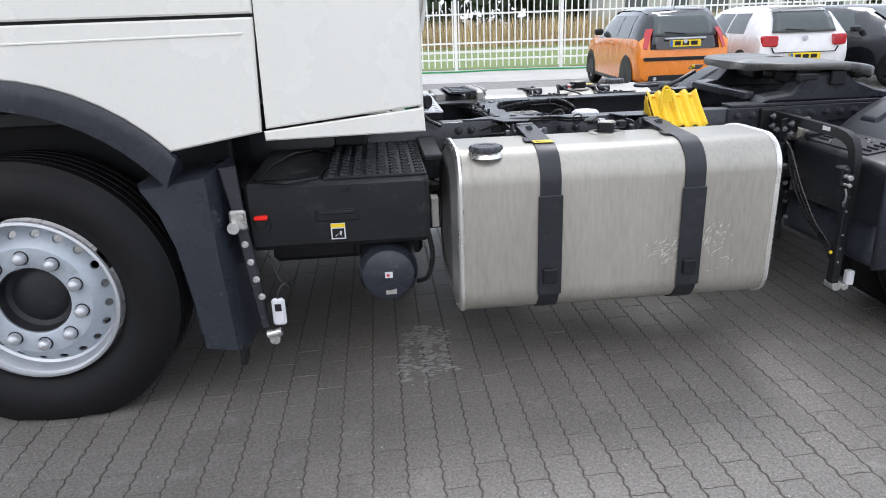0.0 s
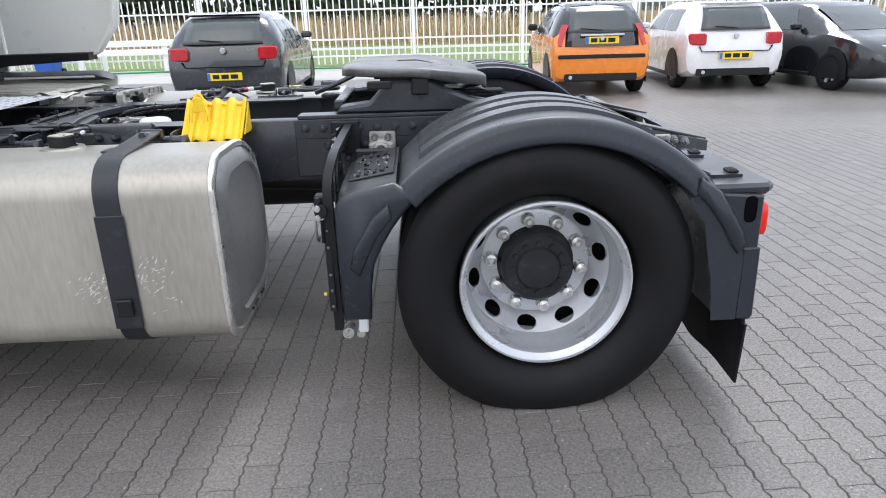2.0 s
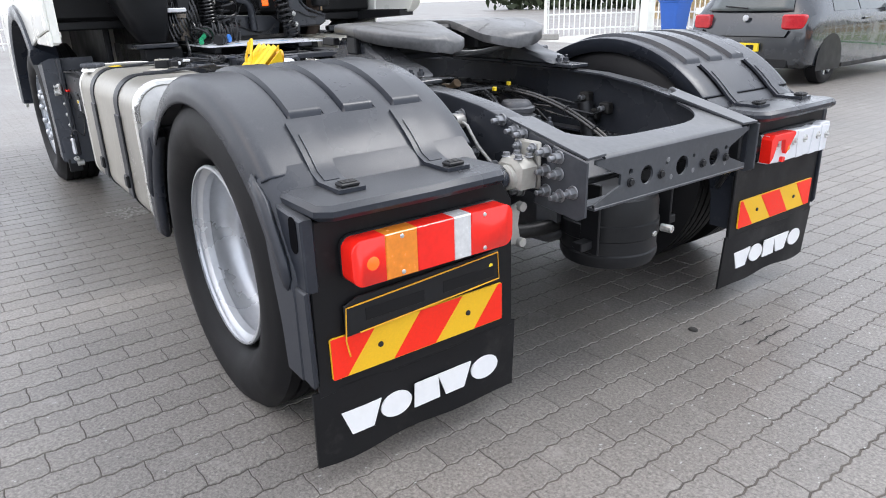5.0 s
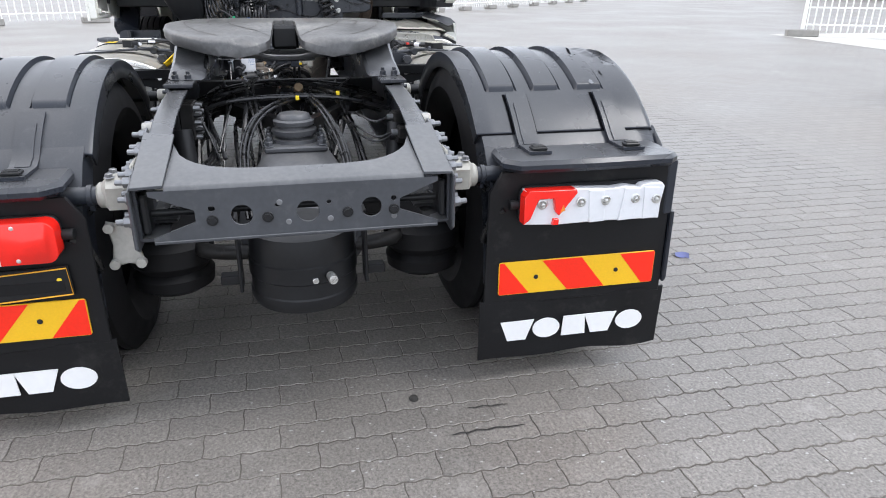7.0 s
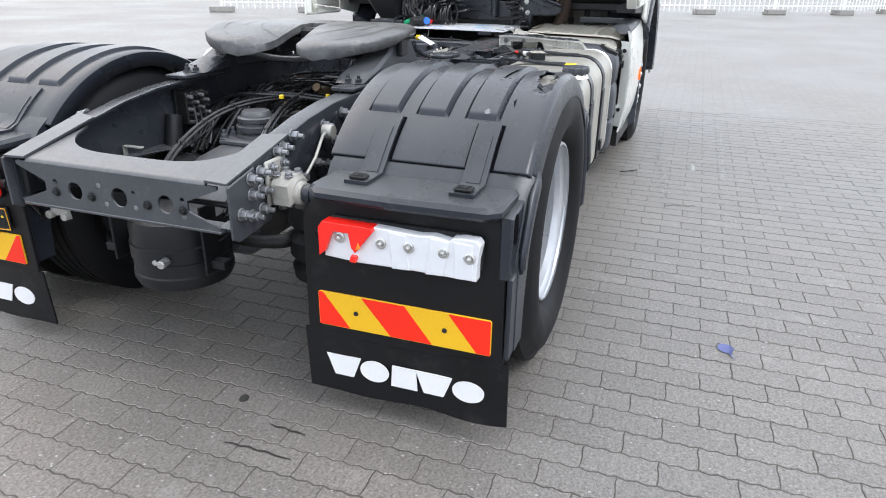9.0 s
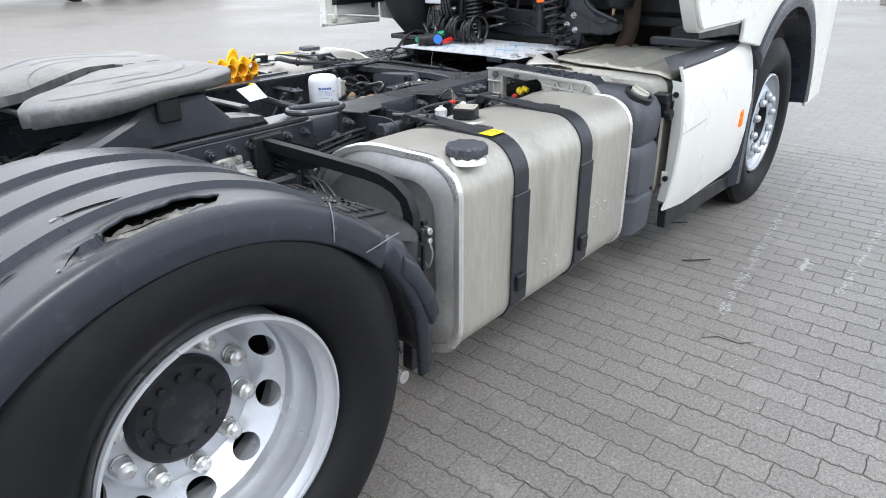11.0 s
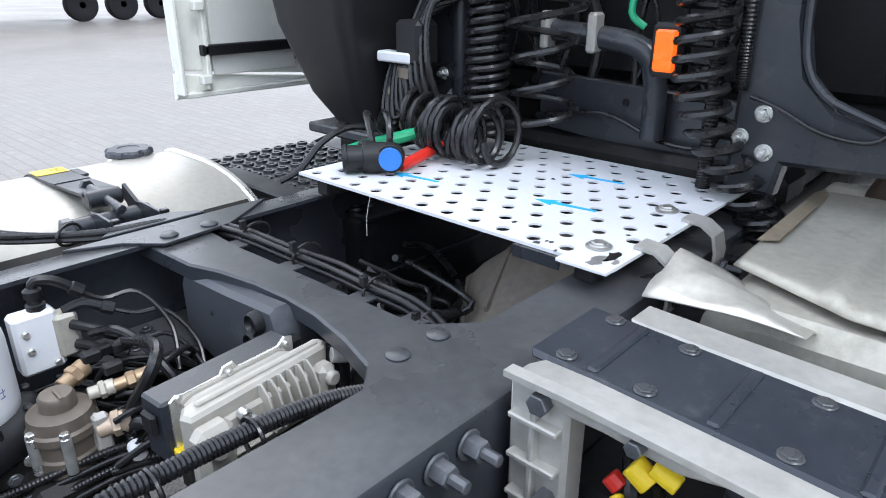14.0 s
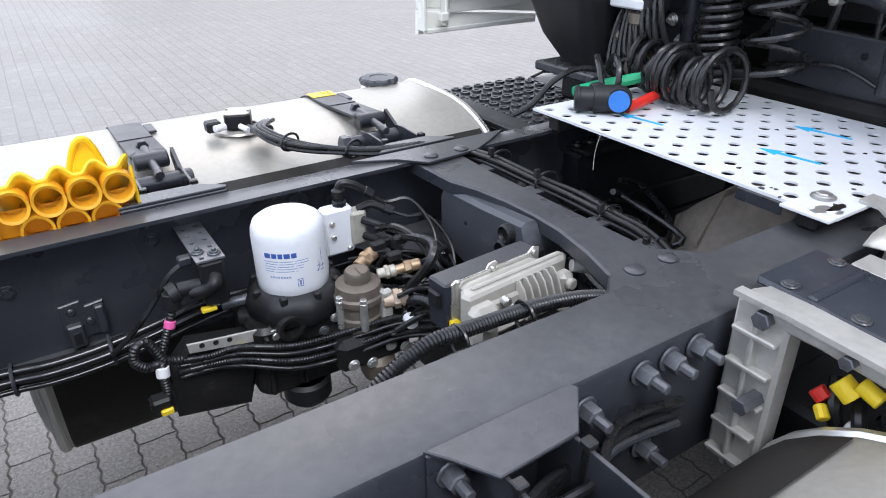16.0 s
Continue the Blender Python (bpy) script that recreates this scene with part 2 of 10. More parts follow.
M_TAIL = mat("weathered_grey_paint", (0.052, 0.056, 0.064), 0.34, vary=0.2, scale=5, bump=0.1, dust_sheen=0.34, spots=(0.16, 0.16, 0.16), spot_amount=0.25, spot_scale=12)
M_CASE = mat("grey_axle_paint", (0.062, 0.064, 0.070), 0.42, vary=0.25, scale=8, bump=0.1, dust_sheen=0.16, spots=(0.13, 0.125, 0.12), spot_amount=0.4, spot_scale=12)
M_HOLE = mat("dark_gap", (0.004, 0.004, 0.005), 0.9, vary=0.1, bump=0, spec=0.03)
M_TORN = mat("bared_grey_layer", (0.20, 0.192, 0.168), 0.8, vary=0.5, scale=40, bump=0.5, spots=(0.10, 0.10, 0.09), spot_amount=0.7, spot_scale=30)
M_RUST = mat("rusty_pipe", (0.055, 0.036, 0.026), 0.7, metal=0.2, vary=0.3, scale=14)
M_FENCE = mat("white_fence_paint", (0.84, 0.84, 0.80), 0.5, vary=0.05, spots=(0.5, 0.5, 0.46), spot_amount=0.3, spot_scale=4)
M_CONC = mat("concrete", (0.30, 0.29, 0.27), 0.85, vary=0.2, scale=9, bump=0.4)
M_GLASS = mat("tinted_car_glass", (0.085, 0.098, 0.098), 0.08, vary=0.1, bump=0, coat=0.1)


# ---- mesh helpers ----
class G:
    """Collects vertices and faces of one mesh."""

    def __init__(self):
        self.v, self.f = [], []

    def add(self, vs, fs):
        k = len(self.v)
        self.v += [tuple(p) for p in vs]
        self.f += [tuple(i + k for i in f) for f in fs]
        return self

    def move(self, m):
        self.v = [tuple(m @ Vector(p)) for p in self.v]
        return self

    def join(self, other, m=None):
        vs = other.v if m is None else [tuple(m @ Vector(p)) for p in other.v]
        return self.add(vs, other.f)

    def box(self, x0, x1, y0, y1, z0, z1, c=0.004):
        c = min(c, (x1 - x0) * 0.45, (y1 - y0) * 0.45, (z1 - z0) * 0.45)
        lo, hi = (x0, y0, z0), (x1, y1, z1)
        vs, idx = [], {}
        for s in range(8):
            b = [(s >> i) & 1 for i in range(3)]
            for a in range(3):
                p = [(hi[i] if b[i] else lo[i]) for i in range(3)]
                for i in range(3):
                    if i != a:
                        p[i] += -c if b[i] else c
                idx[s, a] = len(vs)
                vs.append(p)
        fs = []
        for a in range(3):
            u, w = (a + 1) % 3, (a + 2) % 3
            for side in (0, 1):
                q = [side << a, (side << a) | (1 << u), (side << a) | (1 << u) | (1 << w), (side << a) | (1 << w)]
                q = q if side else q[::-1]
                fs.append([idx[s, a] for s in q])
            for bu in (0, 1):
                for bw in (0, 1):
                    s0 = (bu << u) | (bw << w)
                    s1 = s0 | (1 << a)
                    q = [idx[s0, u], idx[s1, u], idx[s1, w], idx[s0, w]]
                    fs.append(q if bu == bw else q[::-1])
        for s in range(8):
            q = [idx[s, 0], idx[s, 1], idx[s, 2]]
            fs.append(q if bin(s).count("1") % 2 else q[::-1])
        return self.add(vs, fs)

    def rings(self, rings, cap0=True, cap1=True, closed=True):
        """Skin over rings of equal length."""
        n = len(rings[0])
        vs = [p for r in rings for p in r]
        fs = []
        for i in range(len(rings) - 1):
            for j in range(n if closed else n - 1):
                k = (j + 1) % n
                fs.append((i * n + j, i * n + k, (i + 1) * n + k, (i + 1) * n + j))
        if cap0:
            fs.append(tuple(range(n))[::-1])
        if cap1:
            fs.append(tuple(range((len(rings) - 1) * n, len(rings) * n)))
        return self.add(vs, fs)

    def prism(self, pts, axis, a0, a1, c=0.003):
        """Extrudes a polygon (counter-clockwise in the two other axes, in order) along an axis, with chamfered rims."""
        def inset(d):
            out, n = [], len(pts)
            for i in range(n):
                p, q, r = Vector(pts[i - 1]), Vector(pts[i]), Vector(pts[(i + 1) % n])
                e0, e1 = (q - p).normalized(), (r - q).normalized()
                n0, n1 = Vector((-e0.y, e0.x)), Vector((-e1.y, e1.x))
                b = n0 + n1
                k = d / max(0.35, b.length_squared / 2) if b.length > 1e-6 else 0
                out.append(q + b * k)
            return out
        def lift(ps, a):
            if axis == "x":
                return [(a, p[0], p[1]) for p in ps]
            if axis == "y":
                return [(p[0], a, p[1]) for p in ps]
            return [(p[0], p[1], a) for p in ps]
        area = sum(pts[i - 1][0] * pts[i][1] - pts[i][0] * pts[i - 1][1] for i in range(len(pts)))
        if area < 0:
            pts = pts[::-1]
        c = min(c, abs(a1 - a0) * 0.45)
        if c > 0:
            small = inset(c)
            rs = [lift(small, a0), lift(pts, a0 + c), lift(pts, a1 - c), lift(small, a1)]
        else:
            rs = [lift(pts, a0), lift(pts, a1)]
        if axis == "y":
            rs = [r[::-1] for r in rs]
        return self.rings(rs)

    def lathe(self, prof, center, axis="z", n=32, close=True, a0=0.0, a1=360.0):
        """Turns (radius, height) pairs about an axis."""
        rs = []
        full = abs(a1 - a0) >= 359.9
        steps = n if full else n + 1
        for r, h in prof:
            ring = []
            for i in range(steps):
                t = radians(a0 + (a1 - a0) * i / n)
                u, w = r * math.cos(t), r * math.sin(t)
                p = {"z": (u, w, h), "x": (h, u, w), "y": (w, h, u)}[axis]
                ring.append((center[0] + p[0], center[1] + p[1], center[2] + p[2]))
            rs.append(ring)
        return self.rings(rs, close and prof[0][0] > 1e-5 and full, close and prof[-1][0] > 1e-5 and full, full)

    def cyl(self, p0, p1, r, n=16, r2=None, c=0.0015):
        p0, p1 = Vector(p0), Vector(p1)
        r2 = r if r2 is None else r2
        d = p1 - p0
        h = d.length
        q = d.to_track_quat("Z", "Y").to_matrix().to_4x4()
        m = Matrix.Translation(p0) @ q
        g = G().lathe([(max(1e-4, r - c), 0), (r, c), (r2, h - c), (max(1e-4, r2 - c), h)], (0, 0, 0), "z", n)
        return self.join(g, m)

    def tube(self, pts, r, n=8, smooth=4, closed=False):
        """A round tube through points, smoothed."""
        P = [Vector(p) for p in pts]
        if smooth > 1 and len(P) > 2:
            Q = []
            m = len(P)
            for i in range(m if closed else m - 1):
                a = P[i - 1] if closed or i > 0 else P[0]
                b, c2 = P[i], P[(i + 1) % m]
                d = P[(i + 2) % m] if closed or i + 2 < m else P[-1]
                for k in range(smooth):
                    t = k / smooth
                    Q.append(0.5 * ((2 * b) + (c2 - a) * t + (2 * a - 5 * b + 4 * c2 - d) * t * t + (3 * b - a - 3 * c2 + d) * t ** 3))
            if not closed:
                Q.append(P[-1])
            P = Q
        rs, up = [], None
        m = len(P)
        for i in range(m):
            t = (P[(i + 1) % m] - P[i - 1]) if closed or 0 < i < m - 1 else (P[1] - P[0] if i == 0 else P[-1] - P[-2])
            t = t.normalized() if t.length > 1e-9 else Vector((0, 0, 1))
            if up is None:
                up = t.orthogonal().normalized()
            up = (up - t * up.dot(t))
            up = up.normalized() if up.length > 1e-6 else t.orthogonal().normalized()
            s = t.cross(up)
            rs.append([tuple(P[i] + r * (math.cos(2 * math.pi * j / n) * up + math.sin(2 * math.pi * j / n) * s)) for j in range(n)])
        if closed:
            rs.append(rs[0])
        return self.rings(rs, not closed, not closed)

    def hexnut(self, p, d, r, h, washer=True, stud=0.0):
        """A nut with washer and stud on a face at p, pointing along d."""
        p, d = Vector(p), Vector(d).normalized()
        if washer:
            self.cyl(p, p + d * 0.004, r * 1.35, 14)
        self.cyl(p, p + d * h, r, 6, c=r * 0.12)
        if stud:
            self.cyl(p + d * h * 0.9, p + d * (h + stud), r * 0.55, 8)
        return self

    def ribbon(self, path, width_axis, w0, w1, thick):
        """A strip with thickness that follows a path in the plane normal to width_axis; w0 and w1 its sides."""
        P = [Vector(p) for p in path]
        rs = []
        for i, p in enumerate(P):
            t = (P[min(i + 1, len(P) - 1)] - P[max(i - 1, 0)]).normalized()
            nrm = Vector((-t.y, t.x))
            a, b = p - nrm * thick / 2, p + nrm * thick / 2
            def up(q, w):
                return {"x": (w, q.x, q.y), "y": (q.x, w, q.y), "z": (q.x, q.y, w)}[width_axis]
            rs.append([up(a, w0), up(a, w1), up(b, w1), up(b, w0)])
        return self.rings(rs)


ROOTS = {}


def mesh_of(name, g, material, sharp=35):
    me = bpy.data.meshes.new(name)
    me.from_pydata(g.v, [], g.f)
    me.validate()
    bm = bmesh.new()
    bm.from_mesh(me)
    bmesh.ops.remove_doubles(bm, verts=bm.verts, dist=0.00002)
    bmesh.ops.recalc_face_normals(bm, faces=bm.faces)
    bm.to_mesh(me)
    bm.free()
    me.shade_smooth()
    me.set_sharp_from_angle(angle=radians(sharp))
    for m in (material if isinstance(material, (list, tuple)) else [material]):
        me.materials.append(m)
    return me


def thing(name, loc, label, category, group="", kind=""):
    """An Empty at the thing's base, that its parts hang from."""
    ob = new(name)
    ob.location = loc
    ROOTS[ob] = Vector(loc)
    return tagged(ob, label, category, group, kind)


def part(name, g, material, parent=None, label="", sharp=35, pivot=None):
    """Links g, given in world places, as one mesh under its thing or part."""
    base = ROOTS[parent] if parent else Vector((0, 0, 0))
    o = Vector(pivot) if pivot is not None else base
    g.v = [(p[0] - o.x, p[1] - o.y, p[2] - o.z) for p in g.v]
    ob = new(name, mesh_of(name, g, material, sharp))
    ob.parent = parent
    ob.location = o - base
    ROOTS[ob] = o
    if label:
        tagged(ob, label)
    return ob


def single(name, g, material, label, category, group="", kind="", pivot=None, sharp=35):
    """A top-level thing of one mesh."""
    o = Vector(pivot) if pivot else Vector((0, 0, 0))
    ob = part(name, g, material, None, "", sharp, o)
    return tagged(ob, label, category, group, kind)


def same_mesh(name, ob, parent, shift, label=""):
    """Another object on ob's mesh, moved by shift."""
    n = new(name, ob.data)
    n.parent = parent
    n.location = ROOTS[ob] + Vector(shift) - ROOTS[parent]
    ROOTS[n] = ROOTS[ob] + Vector(shift)
    return n


def rrect(a0, a1, b0, b1, r, n=6):
    """A rounded rectangle as a polygon."""
    out = []
    for ca, cb, s in ((a1 - r, b1 - r, 0), (a0 + r, b1 - r, 90), (a0 + r, b0 + r, 180), (a1 - r, b0 + r, 270)):
        for i in range(n + 1):
            t = radians(s + 90 * i / n)
            out.append((ca + r * math.cos(t), cb + r * math.sin(t)))
    return out


def arc(cx, cz, r, a0, a1, n=16):
    return [(cx + r * math.cos(radians(a0 + (a1 - a0) * i / n)), cz + r * math.sin(radians(a0 + (a1 - a0) * i / n))) for i in range(n + 1)]


def holed(g, u0, u1, v0, v1, cu, cv, ru, rv, f, back=None, n=16):
    """A rectangle in u, v with an oval hole; f places it, back gives the hole's far rim."""
    angles = sorted({2 * math.pi * i / n for i in range(n)} | {math.atan2((b - cv) / rv, (a - cu) / ru) % (2 * math.pi) for a in (u0, u1) for b in (v0, v1)})
    ring, edge, far = [], [], []
    for t in angles:
        c, s = ru * math.cos(t), rv * math.sin(t)
        ks = []
        if abs(c) > 1e-9:
            ks.append(((u1 if c > 0 else u0) - cu) / c)
        if abs(s) > 1e-9:
            ks.append(((v1 if s > 0 else v0) - cv) / s)
        k = min(ks)
        edge.append(f(cu + k * c, cv + k * s))
        ring.append(f(cu + c, cv + s))
        if back:
            far.append(back(cu + c, cv + s))
    rs = [edge, ring] + ([far] if back else [])
    return g.rings(rs, False, False)


# ---- ground ----
def zig(t):
    """The saw-toothed side of an interlocking paver."""
    t = (t / 0.028125) % 2
    return 0.0040 * (2 * t - 1 if t < 1 else 3 - 2 * t)


M_PAVER = mat("grey_concrete_paver", (0.176, 0.163, 0.148), 0.45, vary=0.27, scale=0.45, fine=60, bump=0.9, per_piece=0.07, spots=(0.29, 0.275, 0.255), spot_amount=0.5, spot_scale=6, grit=0.66)
M_JOINT = mat("sandy_paver_joint", (0.094, 0.084, 0.073), 0.9, vary=0.5, scale=2.6, fine=200, bump=0.6, spots=(0.165, 0.150, 0.135), spot_amount=0.95, spot_scale=3.2)


def paved_material():
    """Distant paving: the same pavers as a pattern of bricks."""
    m = M_PAVER.copy()
    m.name = "distant_concrete_paving"
    n, l = m.node_tree.nodes, m.node_tree.links
    b = n["Principled BSDF"]
    tc = n.new("ShaderNodeTexCoord")
    mp = n.new("ShaderNodeMapping")
    mp.inputs["Rotation"].default_value = (0, 0, radians(90))
    l.new(tc.outputs["Object"], mp.inputs[0])
    br = n.new("ShaderNodeTexBrick")
    br.inputs["Scale"].default_value, br.inputs["Mortar Size"].default_value = 1.0, 0.006
    br.inputs["Brick Width"].default_value, br.inputs["Row Height"].default_value = 0.225, 0.1125
    br.inputs["Color1"].default_value, br.inputs["Color2"].default_value = (1.02, 1.02, 1.02, 1), (1.14, 1.14, 1.14, 1)
    br.inputs["Mortar"].default_value = (0.72, 0.7, 0.67, 1)
    l.new(mp.outputs[0], br.inputs["Vector"])
    mu = n.new("ShaderNodeMixRGB")
    mu.blend_type, mu.inputs[0].default_value = "MULTIPLY", 1.0
    l.new(b.inputs["Base Color"].links[0].from_socket, mu.inputs[1])
    l.new(br.outputs[0], mu.inputs[2])
    l.new(mu.outputs[0], b.inputs["Base Color"])
    return m


M_PAVED = paved_material()
# stretch of separate pavers
PX0, PX1, PY0, PY1 = -5.4, 4.5, -3.6, 4.05
g = G()
for x0, x1, y0, y1 in ((-400, PX0, -400, 400), (PX1, 400, -400, 400), (PX0, PX1, -400, PY0), (PX0, PX1, PY1, 400)):
    g.add([(x0, y0, 0), (x1, y0, 0), (x1, y1, 0), (x0, y1, 0)], [(0, 1, 2, 3)])
ground = single("ground", g, M_PAVED, "grey concrete block paving of a large yard", "paving", kind="structure")
g = G().add([(PX0, PY0, -0.0022), (PX1, PY0, -0.0022), (PX1, PY1, -0.0022), (PX0, PY1, -0.0022)], [(0, 1, 2, 3)])
for a, b2 in (((PX0, PY0), (PX1, PY0)), ((PX1, PY0), (PX1, PY1)), ((PX1, PY1), (PX0, PY1)), ((PX0, PY1), (PX0, PY0))):
    g.add([(*a, 0), (*b2, 0), (*b2, -0.0022), (*a, -0.0022)], [(0, 1, 2, 3)])
pavement = single("pavement", g, M_JOINT, "dark sand bed between grey interlocking pavers", "pavement", kind="structure")

# ---- the tractor truck ----
truck = thing("tractor_truck", (0, 0, 0), "white two-axle tractor truck with dark grey chassis parked on paving", "truck")
RAIL_Y, RAIL_TOP, RAIL_BOT = 0.425, 0.940, 0.680


def rail(s):
    """A channel-section side rail whose tail slopes down."""
    g = G()
    xs = [(-4.9, RAIL_TOP), (-1.0, RAIL_TOP), (0.0, RAIL_TOP - 0.004), (0.18, RAIL_TOP - 0.012), (0.36, 0.905), (0.60, 0.852), (0.80, 0.802)]
    rs = []
    if s > 0:
        xs[1:1] = [(-1.05, RAIL_TOP), (-1.02, RAIL_TOP)]
    for x, zt in xs:
        wide = 0.062 if s > 0 and x < -1.03 else 0.0
        zb = RAIL_BOT if x < 0.3 else RAIL_BOT - 0.03 * (x - 0.3) / 0.5
        yo, yi, fl, r = RAIL_Y, RAIL_Y - 0.008, 0.070, 0.009
        prof = [(yo - fl - wide, zt), (yo - r, zt), (yo - 0.003, zt - 0.003), (yo, zt - r), (yo, zb + r), (yo - 0.003, zb + 0.003), (yo - r, zb), (yo - fl, zb), (yo - fl, zb + 0.008), (yi, zb + 0.008), (yi, zt - 0.008), (yo - fl - wide, zt - 0.008)]
        rs.append([(x, s * y, z) for y, z in prof])
    return g.rings(rs)


rails = {s: part("chassis_rail", rail(s), M_FRAME, truck, "dark grey painted steel channel rail") for s in (-1, 1)}


def tyre(cy, cz, cx, s, w=0.29, R=0.512):
    """A truck tyre with a grooved tread, its outer side towards s."""
    g = G()
    prof = [(0.292, 0.16), (0.300, 0.10), (0.318, 0.045), (0.36, 0.012), (0.40, 0.002), (0.435, 0.004), (0.455, 0.012), (0.470, 0.016), (0.486, 0.030), (R, 0.045)]
    for i in range(4):
        a = 0.045 + (w - 0.09) * (i + 0.82) / 4.64
        prof += [(R, a), (R - 0.012, a + 0.002), (R - 0.012, a + 0.010), (R, a + 0.012)]
    prof += [(R, w - 0.045), (0.486, w - 0.03), (0.455, w - 0.012), (0.40, w - 0.002), (0.32, w - 0.05), (0.292, w - 0.1)]
    g.lathe([(r, -s * h) for r, h in prof], (cx, cy, cz), "y", 72, close=False)
    flat = []
    for p in g.v:
        flat.append((p[0], p[1], max(p[2], 0.0)))
    g.v = flat
    return g


def rear_wheel(s):
    cx, cz, cy = (-0.004, 0.470, -1.235) if s < 0 else (-0.012, 0.514, 1.25)
    Rt, dd = (0.504, 0.0) if s < 0 else (0.516, 0.006)
    t = part("wheel", tyre(cy, cz, cx, s, R=Rt), M_RUBBER, truck, "worn black truck tyre on a silver steel rim")
    part("inner_tyre", tyre(s * 0.875, cz, cx, s, R=Rt), M_RUBBER, t)
    g = G()
    face = 1.195 if s < 0 else 1.212
    y = lambda d: s * (face - d) - cy
    prof = [(0.286, -0.002), (0.293, -0.001), (0.296, 0.006), (0.293, 0.014), (0.283, 0.020), (0.271, 0.030), (0.267, 0.052), (0.276, 0.068), (0.274, 0.120), (0.264, 0.134), (0.260, 0.150), (0.259, 0.222 - dd)]
    g.lathe([(r, y(d)) for r, d in prof], (cx, cy, cz), "y", 64, close=False)
    g.lathe([(r + 0.004, y(d)) for r, d in [(0.286, 0.024), (0.282, 0.05), (0.29, 0.2), (0.29, 0.28)]], (cx, cy, cz), "y", 48, close=False)
    part("rim", g, M_RIM, t, "silver painted steel rim with a bright flange")
    g = G()
    for i in range(10):
        t0 = 36 * i + (-8 if s < 0 else 0)
        t1 = t0 + 36
        f = lambda u, v, o=0.0: (cx + u * math.cos(radians(v)), s * (face - (0.240 - dd - max(0, (u - 0.199)) * 1.15 + o)), cz + u * math.sin(radians(v)))
        holed(g, 0.200, 0.262, t0, t1, 0.2330, (t0 + t1) / 2, 0.0215, 9.2, f, lambda u, v: f(u, v, 0.014), 24)
    g.lathe([(0.2005, y(0.239 - dd)), (0.196, y(0.2375 - dd)), (0.189, y(0.236 - dd)), (0.135, y(0.234 - dd)), (0.12, y(0.22 - dd))], (cx, cy, cz), "y", 60, close=False)
    part("wheel_disc", g, M_RIM, t, "silver wheel disc with ten oval holes")
    for i in range(10):
        a = radians(36 * i + (28 if s < 0 else 12))
        p = Vector((cx + 0.1675 * math.cos(a), s * (face - 0.234 + dd), cz + 0.1675 * math.sin(a)))
        d = Vector((0, s, 0))
        g = G().cyl(p, p + d * 0.007, 0.026, 20).cyl(p + d * 0.006, p + d * 0.034, 0.0240, 16, 0.0215, c=0.004).cyl(p + d * 0.032, p + d * 0.046, 0.0210, 16, 0.0150, c=0.006)
        part("wheel_nut", g, M_NUT, t)
    h = lambda v: s * (v - (0.0 if s < 0 else 0.015)) - cy
    g = G().lathe([(0.146, h(0.92)), (0.142, h(0.965)), (0.134, h(0.975)), (0.130, h(1.02)), (0.118, h(1.03)), (0.082, h(1.032)), (0.074, h(1.041)), (0.0001, h(1.043))], (cx, cy, cz), "y", 48, close=False)
    for i in range(12):
        a = radians(30 * i)
        p = Vector((cx + 0.094 * math.cos(a), s * (1.031 if s < 0 else 1.016), cz + 0.094 * math.sin(a)))
        g.cyl(p, p + Vector((0, s * 0.009, 0)), 0.011, 6)
    part("hub", g, M_HUB, t, "black planetary hub cap")
    g = G().lathe([(0.285, s * 0.80 - cy), (0.20, s * 0.80 - cy), (0.0001, s * 0.82 - cy)], (cx, cy, cz), "y", 40, close=False)
    part("brake_drum", g, M_ENGINE, t)


FX = -3.89


def front_wheel(s):
    cx, cz, cy = FX, 0.484, s * 1.225
    t = part("wheel", tyre(cy, cz, cx, s, w=0.31), M_RUBBER, truck, "black truck tyre on a pale blue-grey steering wheel rim")
    g = G()
    y = lambda d: s * (1.19 - d) - cy
    prof = [(0.292, -0.004), (0.302, -0.001), (0.305, 0.008), (0.300, 0.016), (0.288, 0.020), (0.279, 0.034), (0.272, 0.060), (0.262, 0.066)]
    g.lathe([(r, y(d)) for r, d in prof], (cx, cy, cz), "y", 64, close=False)
    part("rim", g, M_RIM, t, "light grey rim flange")
    g = G()
    for i in range(20):
        t0, t1 = 18 * i, 18 * (i + 1)
        f = lambda u, v, o=0.0: (cx + u * math.cos(radians(v)), s * (1.19 - (0.066 - (0.262 - u) * 0.95 + o)), cz + u * math.sin(radians(v)))
        holed(g, 0.212, 0.263, t0, t1, 0.2450, (t0 + t1) / 2, 0.0120, 3.7, f, lambda u, v: f(u, v, 0.012))
    prof = [(0.212, 0.0185), (0.204, 0.012), (0.138, 0.011), (0.128, 0.016), (0.122, 0.05)]
    g.lathe([(r, y(d)) for r, d in prof], (cx, cy, cz), "y", 60, close=False)
    part("wheel_disc", g, M_RIMB, t, "pale blue-grey wheel disc with small oval holes")
    for i in range(10):
        a = radians(36 * i + 20)
        p = Vector((cx + 0.1675 * math.cos(a), s * 1.178, cz + 0.1675 * math.sin(a)))
        d = Vector((0, s, 0))
        part("nut_seat", G().cyl(p, p + d * 0.004, 0.0265, 20), M_HUB, t)
        g = G().lathe([(0.0225, 0.004), (0.0225, 0.018), (0.020, 0.027), (0.013, 0.033), (0.0001, 0.035)] if s > 0 else [(0.0225, -0.004), (0.0225, -0.018), (0.020, -0.027), (0.013, -0.033), (0.0001, -0.035)], p, "y", 18, close=False)
        part("wheel_nut", g, M_RIM, t)
